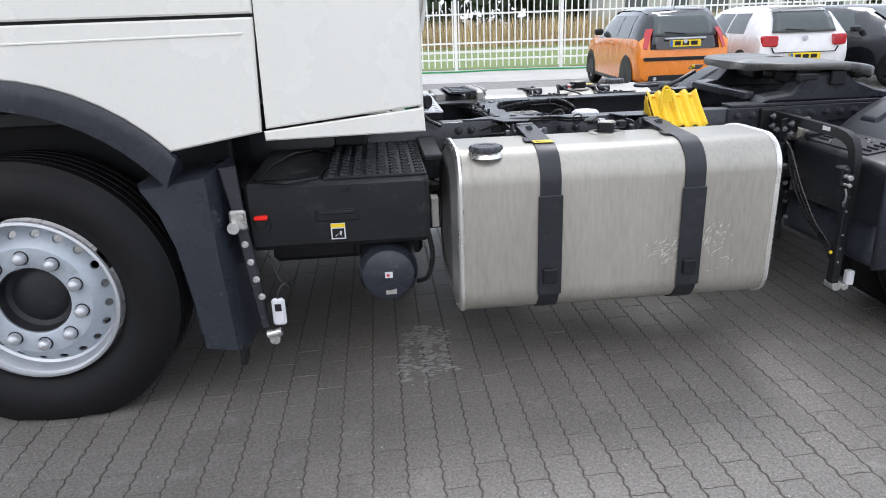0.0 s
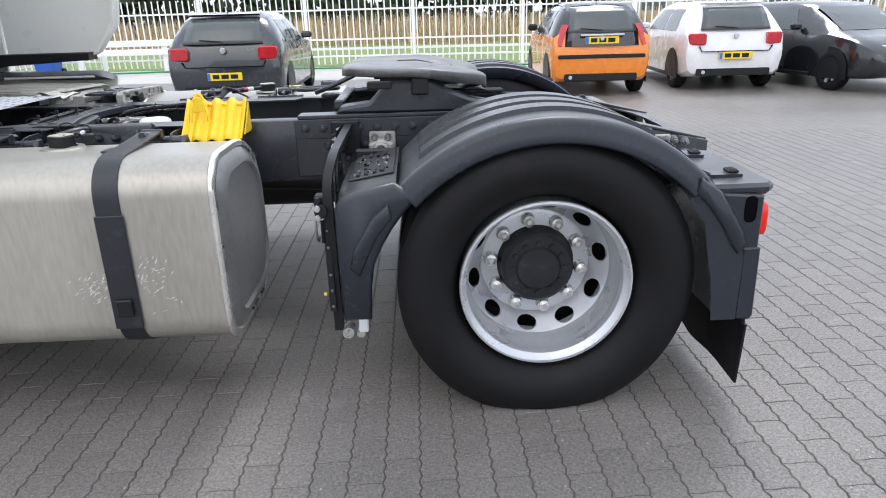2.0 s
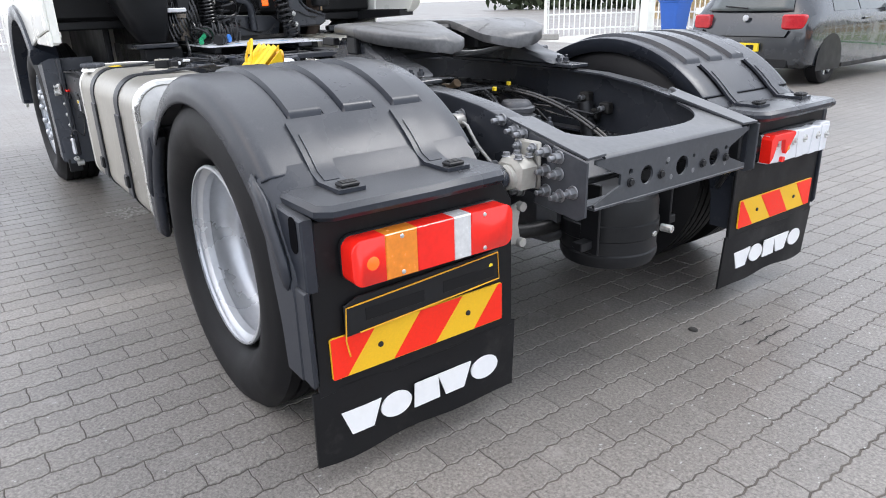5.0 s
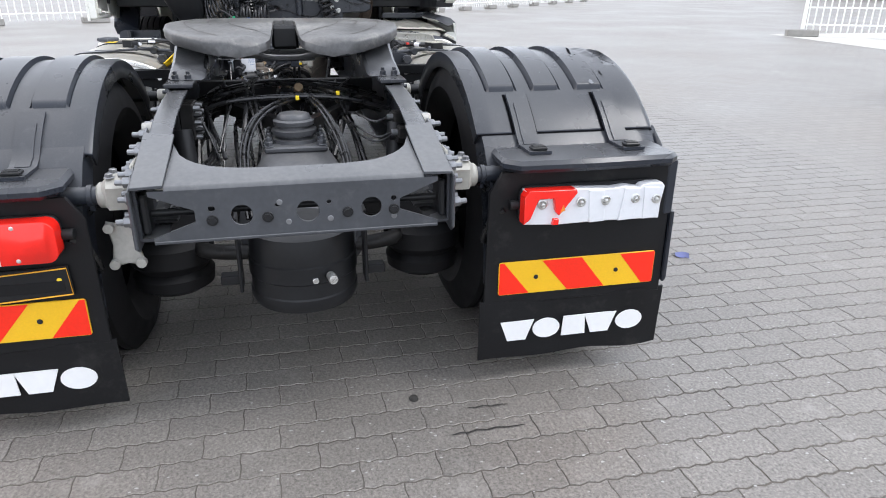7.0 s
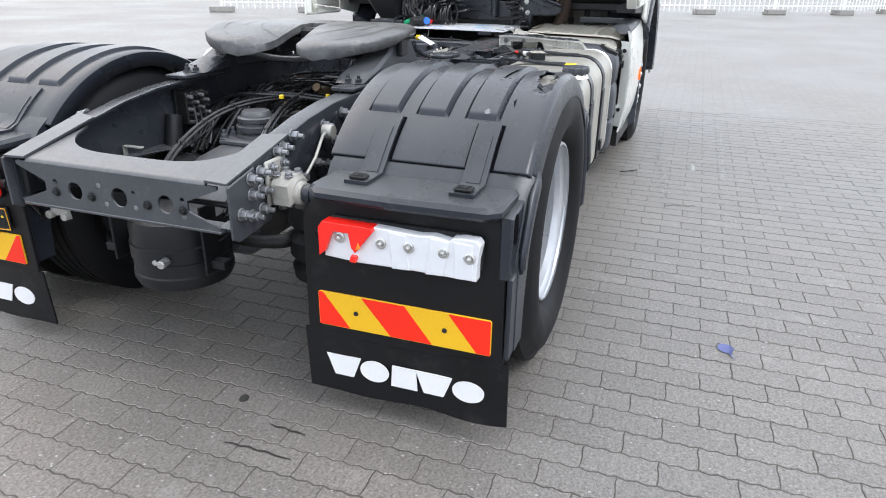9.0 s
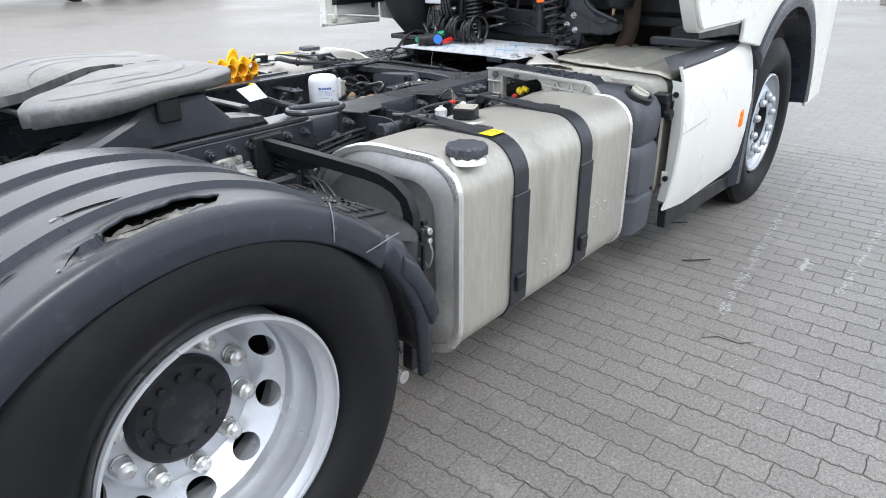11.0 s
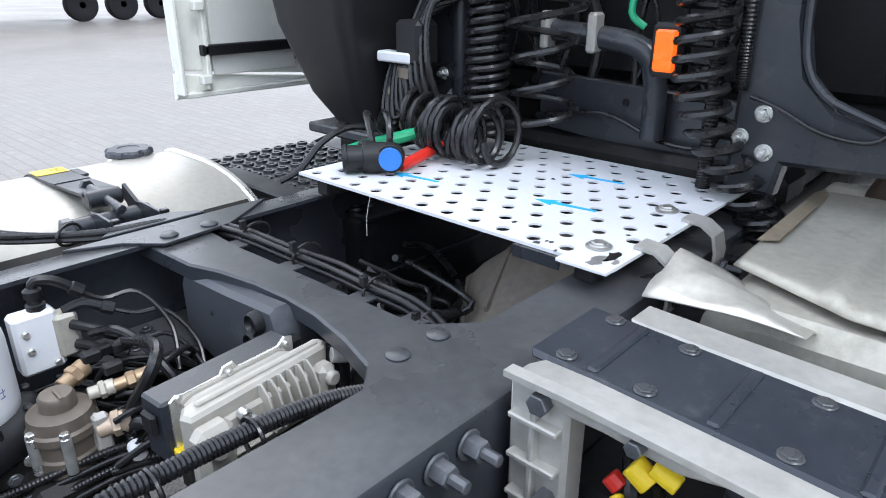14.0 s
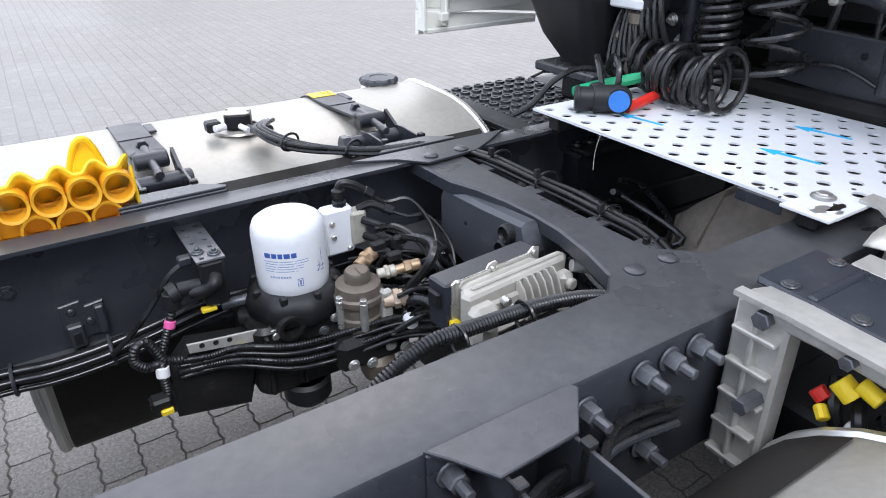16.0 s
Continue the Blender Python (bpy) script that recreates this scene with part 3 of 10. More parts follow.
    g = G().lathe([(0.124, y(0.02)), (0.118, y(0.06)), (0.100, y(0.07)), (0.070, y(0.055)), (0.0001, y(0.05))], (cx, cy, cz), "y", 40, close=False)
    part("hub", g, M_HUB, t, "greasy black hub cap")


for s in (-1, 1):
    rear_wheel(s)
    front_wheel(s)
part("rear_axle", G().cyl((0, -0.85, 0.472), (-0.01, 0.85, 0.510), 0.085, 20), M_ENGINE, truck, "dark greasy axle tube")
part("front_axle", G().cyl((FX, -0.95, 0.42), (FX, 0.95, 0.42), 0.05, 12), M_ENGINE, truck, "dark greasy axle beam")


def tear(th):
    """The two edges of the torn place on a mudguard, at an angle along it."""
    q = (th - 1.0) / 10.5
    a = 1.146 + 0.0012 * (th - 4) + 0.007 * math.sin(th * 0.62) + 0.0025 * math.sin(th * 1.7)
    return a, a + 0.052 * max(0.0, 1 - q * q) ** 0.8 * (0.85 + 0.15 * math.sin(th * 0.9 + 1))


def rear_guard(s):
    """The plastic mudguard over a rear wheel: ribbed top, front piece, tail piece with shelf."""
    cx, cz, R = (0.01, 0.345, 0.690) if s < 0 else (0.005, 0.351, 0.700)
    ribs = ((0.665, 0.752), (0.828, 0.913), (0.990, 1.077))
    ys = [0.585, 0.592]
    for a, b in ribs:
        ys += [a - 0.014, a - 0.010, a, b, b + 0.010, b + 0.014]
    ys = sorted(ys + [0.79] + [1.105 + 0.0065 * i for i in range(15)])
    sect = [(0.588, -0.06), (0.585, -0.0035)] + [(y, 0.0) for y in ys[1:]]
    for i in range(1, 7):
        t = radians(80 * i / 6)
        sect.append((1.200 + 0.028 * math.sin(t), -0.028 * (1 - math.cos(t))))
    lip = 0.0 if s < 0 else 0.008
    sect += [(1.234, -0.042), (1.240, -0.066 - lip), (1.237, -0.073 - lip)]
    N = 184
    k0 = sect.index((ys[-15], 0.0))
    g = G()
    vs = []
    for i in range(N + 1):
        th = -46 + 92 * i / N
        torn = s > 0 and abs((th - 1.0) / 10.5) < 1
        ta, tb = tear(th)
        for j, (y, dr) in enumerate(sect):
            rr = R + dr
            if torn and k0 <= j <= k0 + 14:
                k = j - k0
                y = 1.105 + (ta - 1.105) * k / 5 if k <= 5 else ta + (tb - ta) * (k - 5) / 4 if k <= 9 else tb + (1.196 - tb) * (k - 9) / 5
            if dr == 0.0 and y < 1.1 and any(a - 0.001 <= y <= b + 0.001 for a, b in ribs) and -38 < th < 31:
                rr += 0.014 * min(1.0, (31 - th) / 1.2, (th + 38) / 1.2)
            if dr == 0.0 and -38 < th < 31 and any(abs(y - a + 0.010) < 0.001 or abs(y - b - 0.010) < 0.001 for a, b in ribs):
                rr -= 0.006
            if s > 0 and -9 < th < 18 and 1.06 < y < 1.205:
                yl = tear(th)[0]
                sag = math.sin(math.pi * (th + 9) / 27)
                rr += sag * (0.010 * max(0.0, 1 - abs(y - yl) / 0.03) if y <= yl else -0.016)
            t = radians(th)
            vs.append((cx + rr * math.sin(t), s * y, cz + rr * math.cos(t)))
    n = len(sect)
    fs = []
    for i in range(N):
        th = -46 + 92 * (i + 0.5) / N
        for j in range(n - 1):
            if s > 0 and -9.2 < th < 11.2 and k0 + 5 <= j <= k0 + 8:
                continue
            fs.append((i * n + j, i * n + j + 1, (i + 1) * n + j + 1, (i + 1) * n + j))
    g.add(vs, fs)
    top = part("mudguard", g, M_GUARD, truck, "dark grey ribbed plastic mudguard" if s < 0 else "dark grey ribbed plastic mudguard, cracked and torn on top", sharp=40)
    so = top.modifiers.new("thickness", "SOLIDIFY")
    so.thickness, so.offset = 0.006, -1 * s
    # front piece: the arc goes on down to the ground, with a shelf block before it
    g = G()
    rs = []
    side = [(0.60, -0.03), (0.60, -0.004), (1.13, -0.004), (1.202, -0.006)]
    if s > 0:
        side[2:] = [(1.08, -0.004), (1.13, -0.012), (1.17, -0.034), (1.200, -0.062)]
    for i in range(25):
        th = -45.5 - 40.5 * i / 24
        t = radians(th)
        w = 0.006 * math.sin(math.pi * i / 24)
        rs.append([(cx + (R + dr + w) * math.sin(t), s * y, cz + (R + dr + w) * math.cos(t)) for y, dr in side])
    g.rings(rs, False, False, closed=False)
    fp = part("front_guard", g, M_GUARD, top, "dark grey front mudguard section", sharp=45)
    so = fp.modifiers.new("thickness", "SOLIDIFY")
    so.thickness, so.offset = 0.006, -1 * s
    inner = [(cx + 0.632 * math.sin(radians(a)), cz + 0.632 * math.cos(radians(a))) for a in (-44, -50, -56, -62, -68)] + [(-0.590, 0.500), (-0.596, 0.385)]
    pts = [(-0.688, 0.388), (-0.692, 0.60), (-0.692, 0.775), (-0.672, 0.806), (-0.62, 0.826), (-0.50, 0.852)] + inner
    if s > 0:
        pts = [(-0.640, 0.388), (-0.634, 0.560), (-0.618, 0.650), (-0.582, 0.745), (-0.535, 0.818), (-0.495, 0.848)] + inner
    part("front_side", G().prism(pts, "y", min(s * 1.196, s * 1.238), max(s * 1.196, s * 1.238), 0.014), M_GUARD, top, "broad moulded side of the front section", sharp=60)
    pts = [(-0.495, 0.850), (-0.660, 0.816), (-0.684, 0.806), (-0.692, 0.790), (-0.690, 0.750), (-0.680, 0.640), (-0.682, 0.560), (-0.676, 0.560), (-0.634, 0.680), (-0.552, 0.800)]
    g = G()
    rs = []
    for y, k in ((0.60, 0.010), (0.612, 0.0), (1.05, 0.0), (1.12, 0.004), (1.17, 0.010), (1.20, 0.020)):
        rs.append([(x + (k * (3.6 if s > 0 else 0.5) if x < -0.63 else 0), s * y, z - (k if z > 0.75 else 0)) for x, z in pts])
    g.rings(rs)
    part("front_block", g, M_STEPBOX, top, sharp=50)
    # tail piece
    pts = [(0.492, 0.848), (0.540, 0.812), (0.600, 0.740), (0.660, 0.640), (0.672, 0.55), (0.668, 0.335), (0.585, 0.335), (0.575, 0.46), (0.545, 0.60), (0.500, 0.700), (0.440, 0.785)]
    g = G()
    rs = []
    for y, k in ((0.60, 0.0), (1.15, 0.0), (1.208, 0.012), (1.236, 0.035)):
        rs.append([(x - (k * 0.9 if x > 0.5 else 0), s * y, z - (k * 0.6 if z > 0.62 else 0)) for x, z in pts])
    g.rings(rs)
    part("tail_guard", g, M_GUARD, top, "dark grey tail mudguard section")
    outline = [(0.50, s * 0.625), (0.70, s * 0.615), (0.745, s * 0.660), (0.752, s * 0.90), (0.745, s * 1.165), (0.715, s * 1.200), (0.50, s * 1.205)]
    g = G().prism(outline, "z", 0.762, 0.800, c=0.012)
    part("lamp_shelf", g, M_GUARD, top, "rounded plastic shelf above the lamp")
    g = G().prism([(0.555, 0.775), (0.692, 0.765), (0.692, 0.585), (0.650, 0.560), (0.600, 0.66)], "y", min(s * 1.19, s * 1.224), max(s * 1.19, s * 1.224), 0.005)
    house = part("lamp_housing", g, M_GUARD, top)
    g = G().prism([(0.650 + 0.021 * math.cos(radians(20 * i)), 0.722 + (0.026 if 0 < i < 9 else -0.026 if 9 < i < 18 else 0) + 0.019 * math.sin(radians(20 * i))) for i in range(18)], "y", min(s * 1.2242, s * 1.2255), max(s * 1.2242, s * 1.2255), 0.0)
    part("side_opening", g, M_HOLE, house, "dark oval opening")
    part("tail_cheek", G().prism([(0.640, 0.590), (0.697, 0.590), (0.700, 0.345), (0.690, 0.330), (0.640, 0.335)], "y", min(s * 1.2185, s * 1.233), max(s * 1.2185, s * 1.233), 0.004), M_GUARD, top)
    pts = [(0.470, 0.838), (0.540, 0.790), (0.590, 0.715), (0.628, 0.650), (0.640, 0.610), (0.618, 0.575), (0.596, 0.600), (0.560, 0.665), (0.510, 0.735), (0.455, 0.792)]
    part("side_relief", G().prism(pts, "y", min(s * 1.228, s * 1.251), max(s * 1.228, s * 1.251), 0.010), M_GUARD, top, sharp=60)
    pts = [(-0.520, 0.790), (-0.575, 0.745), (-0.640, 0.640), (-0.655, 0.575), (-0.625, 0.545), (-0.600, 0.600), (-0.560, 0.680), (-0.510, 0.740)]
    part("side_relief", G().prism(pts, "y", min(s * 1.228, s * 1.249), max(s * 1.228, s * 1.249), 0.010), M_GUARD, top, sharp=60)
    # seam between top and tail piece
    rs = []
    for y in (0.592, 0.80, 1.00, 1.19):
        rs.append([(cx + (R + 0.0015) * math.sin(radians(a)), s * y, cz + (R + 0.0015) * math.cos(radians(a))) for a in (46.1, 46.5)])
    part("seam", G().rings(rs, False, False, closed=False), M_HOLE, top)
    # rubber hold-down straps
    for yc in (0.75, 1.07):
        path = []
        for th in (33, 37, 41, 44, 47):
            t = radians(th)
            path.append((cx + (R + 0.010) * math.sin(t), cz + (R + 0.010) * math.cos(t)))
        path += [(0.560, 0.806), (0.605, 0.806), (0.668, 0.806)]
        g = G().ribbon(path, "y", s * (yc - 0.036), s * (yc + 0.036), 0.010)
        st = part("hold_down_strap", g, M_GUARD, top, "black rubber strap clipped over the mudguard")
        rs = []
        for th in (32.4, 36, 40, 44, 46):
            t = radians(th)
            rs.append([(cx + (R + 0.0018) * math.sin(t), s * yy, cz + (R + 0.0018) * math.cos(t)) for yy in (yc - 0.044, yc + 0.044)])
        part("strap_pocket", G().rings(rs, False, False, closed=False), M_HOLE, st)
        part("strap_relief", G().ribbon([(x + 0.004, z + 0.005) for x, z in path[1:6]], "y", s * (yc - 0.020), s * (yc + 0.020), 0.004), M_GUARD, st)
        g = G().box(0.625, 0.660, s * yc - 0.026, s * yc + 0.026, 0.812, 0.822, 0.003)
        for k in range(3):
            g.box(0.630 + 0.010 * k, 0.635 + 0.010 * k, s * yc - 0.02, s * yc + 0.02, 0.821, 0.825, 0.001)
        part("clip", g, M_BLACK, st)
    # moulded top of the front piece
    g = G().prism([(-0.505, s * 0.66), (-0.660, s * 0.65), (-0.660, s * 1.05), (-0.505, s * 1.07)], "z", 0.866, 0.872, 0.002)
    g.v = [(x, yv, zv - 0.018 - 0.20 * (-0.5 - x)) for x, yv, zv in g.v]
    fl = part("front_shelf", g, M_STEPBOX, top, "flat moulded top of the mudguard front")
    g = G()
    g.box(-0.67, -0.52, min(s * 0.640, s * 0.668), max(s * 0.640, s * 0.668), 0.815, 0.852, 0.008)
    part("front_ridge", g, M_STEPBOX, fl)
    for yc in (0.72, 1.00):
        for k in range(4):
            xx = -0.635 + 0.028 * k
            part("grip_rib", G().box(xx, xx + 0.012, s * yc - 0.03, s * yc + 0.03, 0.822 + 0.0056 * k, 0.836 + 0.0056 * k, 0.003), M_STEPBOX, fl)
    if s > 0:
        # what shows inside the torn place, and the cracks and scuffs round it
        rb = random.Random(5)
        rs = []
        for i in range(34):
            t = radians(-11 + 24 * i / 33)
            rs.append([(cx + (R - 0.016 + rb.uniform(-0.006, 0.006)) * math.sin(t), y + rb.uniform(-0.004, 0.004), cz + (R - 0.016 + rb.uniform(-0.006, 0.006)) * math.cos(t)) for y in (1.135, 1.150, 1.162, 1.174, 1.186, 1.198, 1.212)])
        part("torn_layer", G().rings(rs, False, False, closed=False), M_TORN, top, "rough grey layer bared by the tear", sharp=80)

        def crack(path, w, m, name):
            rs = []
            for i, (th, y) in enumerate(path):
                t, k = radians(th), w * (1 if 0 < i < len(path) - 1 else 0.15) * rb.uniform(0.6, 1.2)
                rr = R + (0.0155 if any(a - 0.004 <= y <= b + 0.004 for a, b in ribs) else 0.0025)
                rs.append([(cx + rr * math.sin(t), y - k, cz + rr * math.cos(t)), (cx + rr * math.sin(t), y + k, cz + rr * math.cos(t))])
            part(name, G().rings(rs, False, False, closed=False), m, top)

        crack([(12.5, 1.035), (11.8, 1.046), (10.5, 1.049), (9, 1.053), (7, 1.060), (5, 1.066), (3.6, 1.070)], 0.0045, M_HOLE, "crack")
        crack([(12.4, 1.036), (12.2, 1.060), (12.8, 1.085), (12.6, 1.10)], 0.0030, M_HOLE, "crack")
        crack([(13.5, 1.150), (14.8, 1.165), (16.5, 1.180), (18.0, 1.196)], 0.0035, M_HOLE, "crack")
        crack([(21.5, 1.115), (23, 1.112), (25, 1.116)], 0.0030, M_HOLE, "crack")
        crack([(10, 1.186), (7, 1.200), (4.5, 1.197), (2.5, 1.204)], 0.0035, M_HOLE, "crack")
        for th, y, w in ((13.0, 1.040, 0.010), (29.0, 1.045, 0.016), (18.5, 1.19, 0.006), (24.0, 0.87, 0.004), (20.0, 0.96, 0.003)):
            crack([(th - w * 60, y), (th - w * 25, y + 0.002), (th, y - 0.001), (th + w * 40, y + 0.003), (th + w * 70, y)], w * 0.5, M_ZINC, "pale_scuff")
    rf = random.Random(17 + s)
    for k in range(34):
        x, y, r = rf.uniform(-0.645, -0.53), rf.uniform(0.74, 1.04), rf.uniform(0.0025, 0.0065)
        pts = [(x + r * rf.uniform(0.5, 1.1) * math.cos(q * 1.05), s * (y + 1.3 * r * rf.uniform(0.5, 1.1) * math.sin(q * 1.05))) for q in range(6)]
        zf = 0.854 - 0.20 * (-0.5 - x)
        low = [(px, py, zf + 0.20 * (px - x) + 0.0005) for px, py in pts]
        part("flake", G().rings([low, [(px, py, pz + 0.003) for px, py, pz in low]], False, True), M_ALU if k % 2 else M_HOLE, fl)
    if s > 0:
        for path in ([(-0.335, 1.195, 0.972), (-0.318, 1.220, 0.965), (-0.310, 1.2330, 0.945), (-0.305, 1.2385, 0.918), (-0.303, 1.2400, 0.900)], [(-0.395, 1.2395, 0.842), (-0.430, 1.2400, 0.846), (-0.470, 1.2400, 0.852), (-0.505, 1.2400, 0.856)]):
            part("stress_mark", G().tube(path, 0.0016, 6, 3), M_ZINC, top, "pale bent edge of the plastic")
    # clamp on the rail before the guard
    g = G().box(-0.625, -0.515, min(s * 0.437, s * 0.452), max(s * 0.437, s * 0.452), 0.775, 0.885, 0.006)
    g.prism([(-0.620, 0.795), (-0.525, 0.795), (-0.520, 0.845), (-0.545, 0.862), (-0.600, 0.862), (-0.625, 0.845)], "y", min(s * 0.45, s * 0.53), max(s * 0.45, s * 0.53), 0.012)
    g.cyl((-0.572, s * 0.52, 0.825), (-0.572, s * 0.56, 0.825), 0.030, 18, c=0.005)
    cl = part("front_clamp", g, M_CLAMP, top, "pale cast clamp on the rail", sharp=40)
    for kx, ky in ((-0.600, 0.465), (-0.545, 0.465), (-0.600, 0.512), (-0.545, 0.512)):
        part("clamp_bolt", G().hexnut((kx, s * ky, 0.860), (0, 0, 1), 0.012, 0.014, True, 0.006), M_STUD, cl)
    part("front_stay_tube", G().cyl((-0.572, s * 0.55, 0.825), (-0.572, s * 0.66, 0.825), 0.022, 18), M_BLACK, top)
    # stay tube to the rail
    g = G().cyl((0.62, s * 0.43, 0.735), (0.62, s * 0.72, 0.735), 0.026, 20)
    g.cyl((0.62, s * 0.565, 0.735), (0.62, s * 0.580, 0.735), 0.031, 20).box(0.612, 0.628, min(s * 0.565, s * 0.580), max(s * 0.565, s * 0.580), 0.69, 0.71, 0.002)
    part("stay_tube", g, M_GUARD, top, "grey steel stay tube")
    return top


guards = {s: rear_guard(s) for s in (-1, 1)}


def fuel_tank(s, x0, x1, strap_x, cap_x, sender_x, label_on):
    """A saddle tank with rolled corners, welded end rims, straps, cap and level sender."""
    y0, y1, z0, z1 = 0.515, 1.155, 0.275, 0.930
    # outer corners tight, the side towards the rail widely rounded
    body = []
    for cy_, cz_, ry, rz, a0 in ((y1 - 0.125, z1 - 0.125, 0.125, 0.125, 0), (y0 + 0.34, z1 - 0.24, 0.34, 0.24, 90), (y0 + 0.22, z0 + 0.18, 0.22, 0.18, 180), (y1 - 0.115, z0 + 0.115, 0.115, 0.115, 270)):
        for i in range(10):
            t = radians(a0 + 10 * i)
            body.append((cy_ + ry * math.cos(t), cz_ + rz * math.sin(t)))
    def ring(x, d):
        cy, cz = (y0 + y1) / 2, (z0 + z1) / 2
        k0, k1 = 1 - 2 * d / (y1 - y0), 1 - 2 * d / (z1 - z0)
        return [(x, s * (cy + (y - cy) * k0), cz + (z - cz) * k1) for y, z in body]
    g = G().rings([ring(x0 + 0.012, 0.0), ring(x0 + 0.02, 0.0)] + [ring(x0 + (x1 - x0) * i / 6, 0.0) for i in range(1, 6)] + [ring(x1 - 0.012, 0.0)], False, False)
    tank = part("fuel_tank", g, M_TANK, truck, "scuffed brushed aluminium fuel tank with black straps", sharp=50)
    for xe, d in ((x0, 1), (x1, -1)):
        g = G().rings([ring(xe + d * 0.022, -0.001), ring(xe + d * 0.016, -0.006), ring(xe + d * 0.006, -0.006), ring(xe, 0.0), ring(xe - d * 0.002, 0.016), ring(xe + d * 0.004, 0.022)], False, False)
        part("end_rim", g, M_WELD, tank, "bright welded aluminium rim")
        g = G().rings([ring(xe + d * 0.004, 0.020), ring(xe - d * 0.014, 0.05), ring(xe - d * 0.020, 0.075), ring(xe - d * 0.010, 0.085), ring(xe - d * 0.012, 0.20)], False, True)
        part("end_plate", g, M_TANKEND, tank, "dull dished aluminium end")
    # Dark skin puts the shade between tank and rail into the colour.
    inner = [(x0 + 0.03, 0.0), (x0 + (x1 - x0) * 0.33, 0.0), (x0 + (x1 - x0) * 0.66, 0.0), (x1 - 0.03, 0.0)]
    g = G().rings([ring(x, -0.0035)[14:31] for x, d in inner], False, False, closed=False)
    part("shade_skin", g, M_TANKSHADE, tank, "black skin that puts the shade on the tank's inner side")
    for i, xs in enumerate(strap_x):
        path = [(s * 0.865, 0.9405), (s * 0.90, z1 + 0.006)]
        path += [(s * y, z) for y, z in body[9::-1]] + [(s * y, z) for y, z in body[39:29:-1]] + [(s * (y0 + 0.22), z0 - 0.003)]
        g = G()
        rs = []
        for j, p in enumerate(path):
            p, o, q = Vector(p), Vector(path[max(0, j - 1)]), Vector(path[min(len(path) - 1, j + 1)])
            t = (q - o).normalized()
            nrm = Vector((-t.y, t.x)) * s
            w = 0.040
            a_, b_ = p - nrm * 0.002, p + nrm * 0.006
            rs.append([(xs - w, a_.x, a_.y), (xs + w, a_.x, a_.y), (xs + w, b_.x, b_.y), (xs - w, b_.x, b_.y)])
        g.rings(rs)
        strap = part("tank_strap", g, M_STRAP, tank, "flat dark steel strap")
        g = G().box(xs - 0.047, xs + 0.047, min(s * (y1 + 0.004), s * (y1 + 0.012)), max(s * (y1 + 0.004), s * (y1 + 0.012)), 0.36, 0.76, 0.003)
        part("strap_cover", g, M_STRAP, strap)
        g = G().box(xs - 0.027, xs + 0.027, min(s * (y1 + 0.010), s * (y1 + 0.026)), max(s * (y1 + 0.010), s * (y1 + 0.026)), 0.41, 0.47, 0.004)
        part("buckle", g, M_BLACK, strap)
        # slotted head rolled round the tube of the rail bracket
        g = G()
        f = lambda u, v: (xs + u, s * (0.70 + v), 0.9560 - 0.012 * v / 0.17)
        fb = lambda u, v: (xs + u, s * (0.70 + v), 0.9490 - 0.012 * v / 0.17)
        for fn, bk in ((f, fb), (fb, None)):
            holed(g, -0.040, 0.040, 0.0, 0.17, 0.0, 0.075, 0.012, 0.034, fn, bk)
        for u, v, u2, v2 in ((-0.04, 0, -0.04, 0.17), (0.04, 0, 0.04, 0.17), (-0.04, 0.17, 0.04, 0.17)):
            g.add([f(u, v), f(u2, v2), fb(u2, v2), fb(u, v)], [(0, 1, 2, 3)])
        part("strap_head", g, M_STRAP, strap, "slotted steel strap head")
        part("rolled_eye", G().cyl((xs - 0.038, s * 0.690, 0.942), (xs + 0.038, s * 0.690, 0.942), 0.0195, 18, c=0.004), M_STRAP, strap)
        part("tension_bolt", G().cyl((xs, s * 0.76, 0.950), (xs, s * 0.60, 0.935), 0.010, 12), M_FRAME, strap)
        part("bolt_nut", G().hexnut((xs, s * 0.775, 0.951), (0, s, 0.08), 0.015, 0.014, False, 0.0), M_FRAME, strap)
        lug = G().box(xs - 0.062, xs - 0.040, min(s * 1.0, s * 0.93), max(s * 1.0, s * 0.93), z1 + 0.003, z1 + 0.010, 0.002)
        part("strap_edge", lug, M_STRAP, strap)
        if i == label_on:
            yl = 1.040 if s > 0 else 1.017
            g = G().box(xs - 0.038, xs + 0.038, s * yl - 0.030, s * yl + 0.024, 0.9385, 0.9395, 0.0003)
            lab = part("warning_label", g, M_LABEL, tank, "yellow warning label")
            for k in range(3):
                g = G().box(xs - 0.03, xs + 0.004 - 0.008 * k, s * yl - 0.02 + 0.012 * k, s * yl - 0.018 + 0.012 * k, 0.9396, 0.9402, 0.0001)
                part("print_bar", g, M_BLACK, lab)
    cyc = s * (1.10 if s > 0 else 1.090)
    sy = s * (0.835 if s > 0 else 0.855)
    g = G().lathe([(0.062, 0.0), (0.058, 0.012), (0.050, 0.020)], (cap_x, cyc, 0.905), "z", 28, close=False)
    part("filler_neck", g, M_WELD, tank)
    g = G()
    rs = []
    low = 0.0 if s > 0 else 0.010
    for r, h in ((0.056, 0.022), (0.060, 0.026), (0.060, 0.046 - low), (0.055, 0.052 - low), (0.030, 0.053 - low), (0.028, 0.051 - low), (0.0005, 0.051 - low)):
        ring2 = []
        for i in range(60):
            t = 2 * math.pi * i / 60
            k = 1 + (0.07 if math.cos(9 * t) > 0 else -0.04) * (1 if r > 0.05 else 0)
            ring2.append((cap_x + r * k * math.cos(t), cyc + r * k * math.sin(t), 0.905 + h))
        rs.append(ring2)
    g.rings(rs)
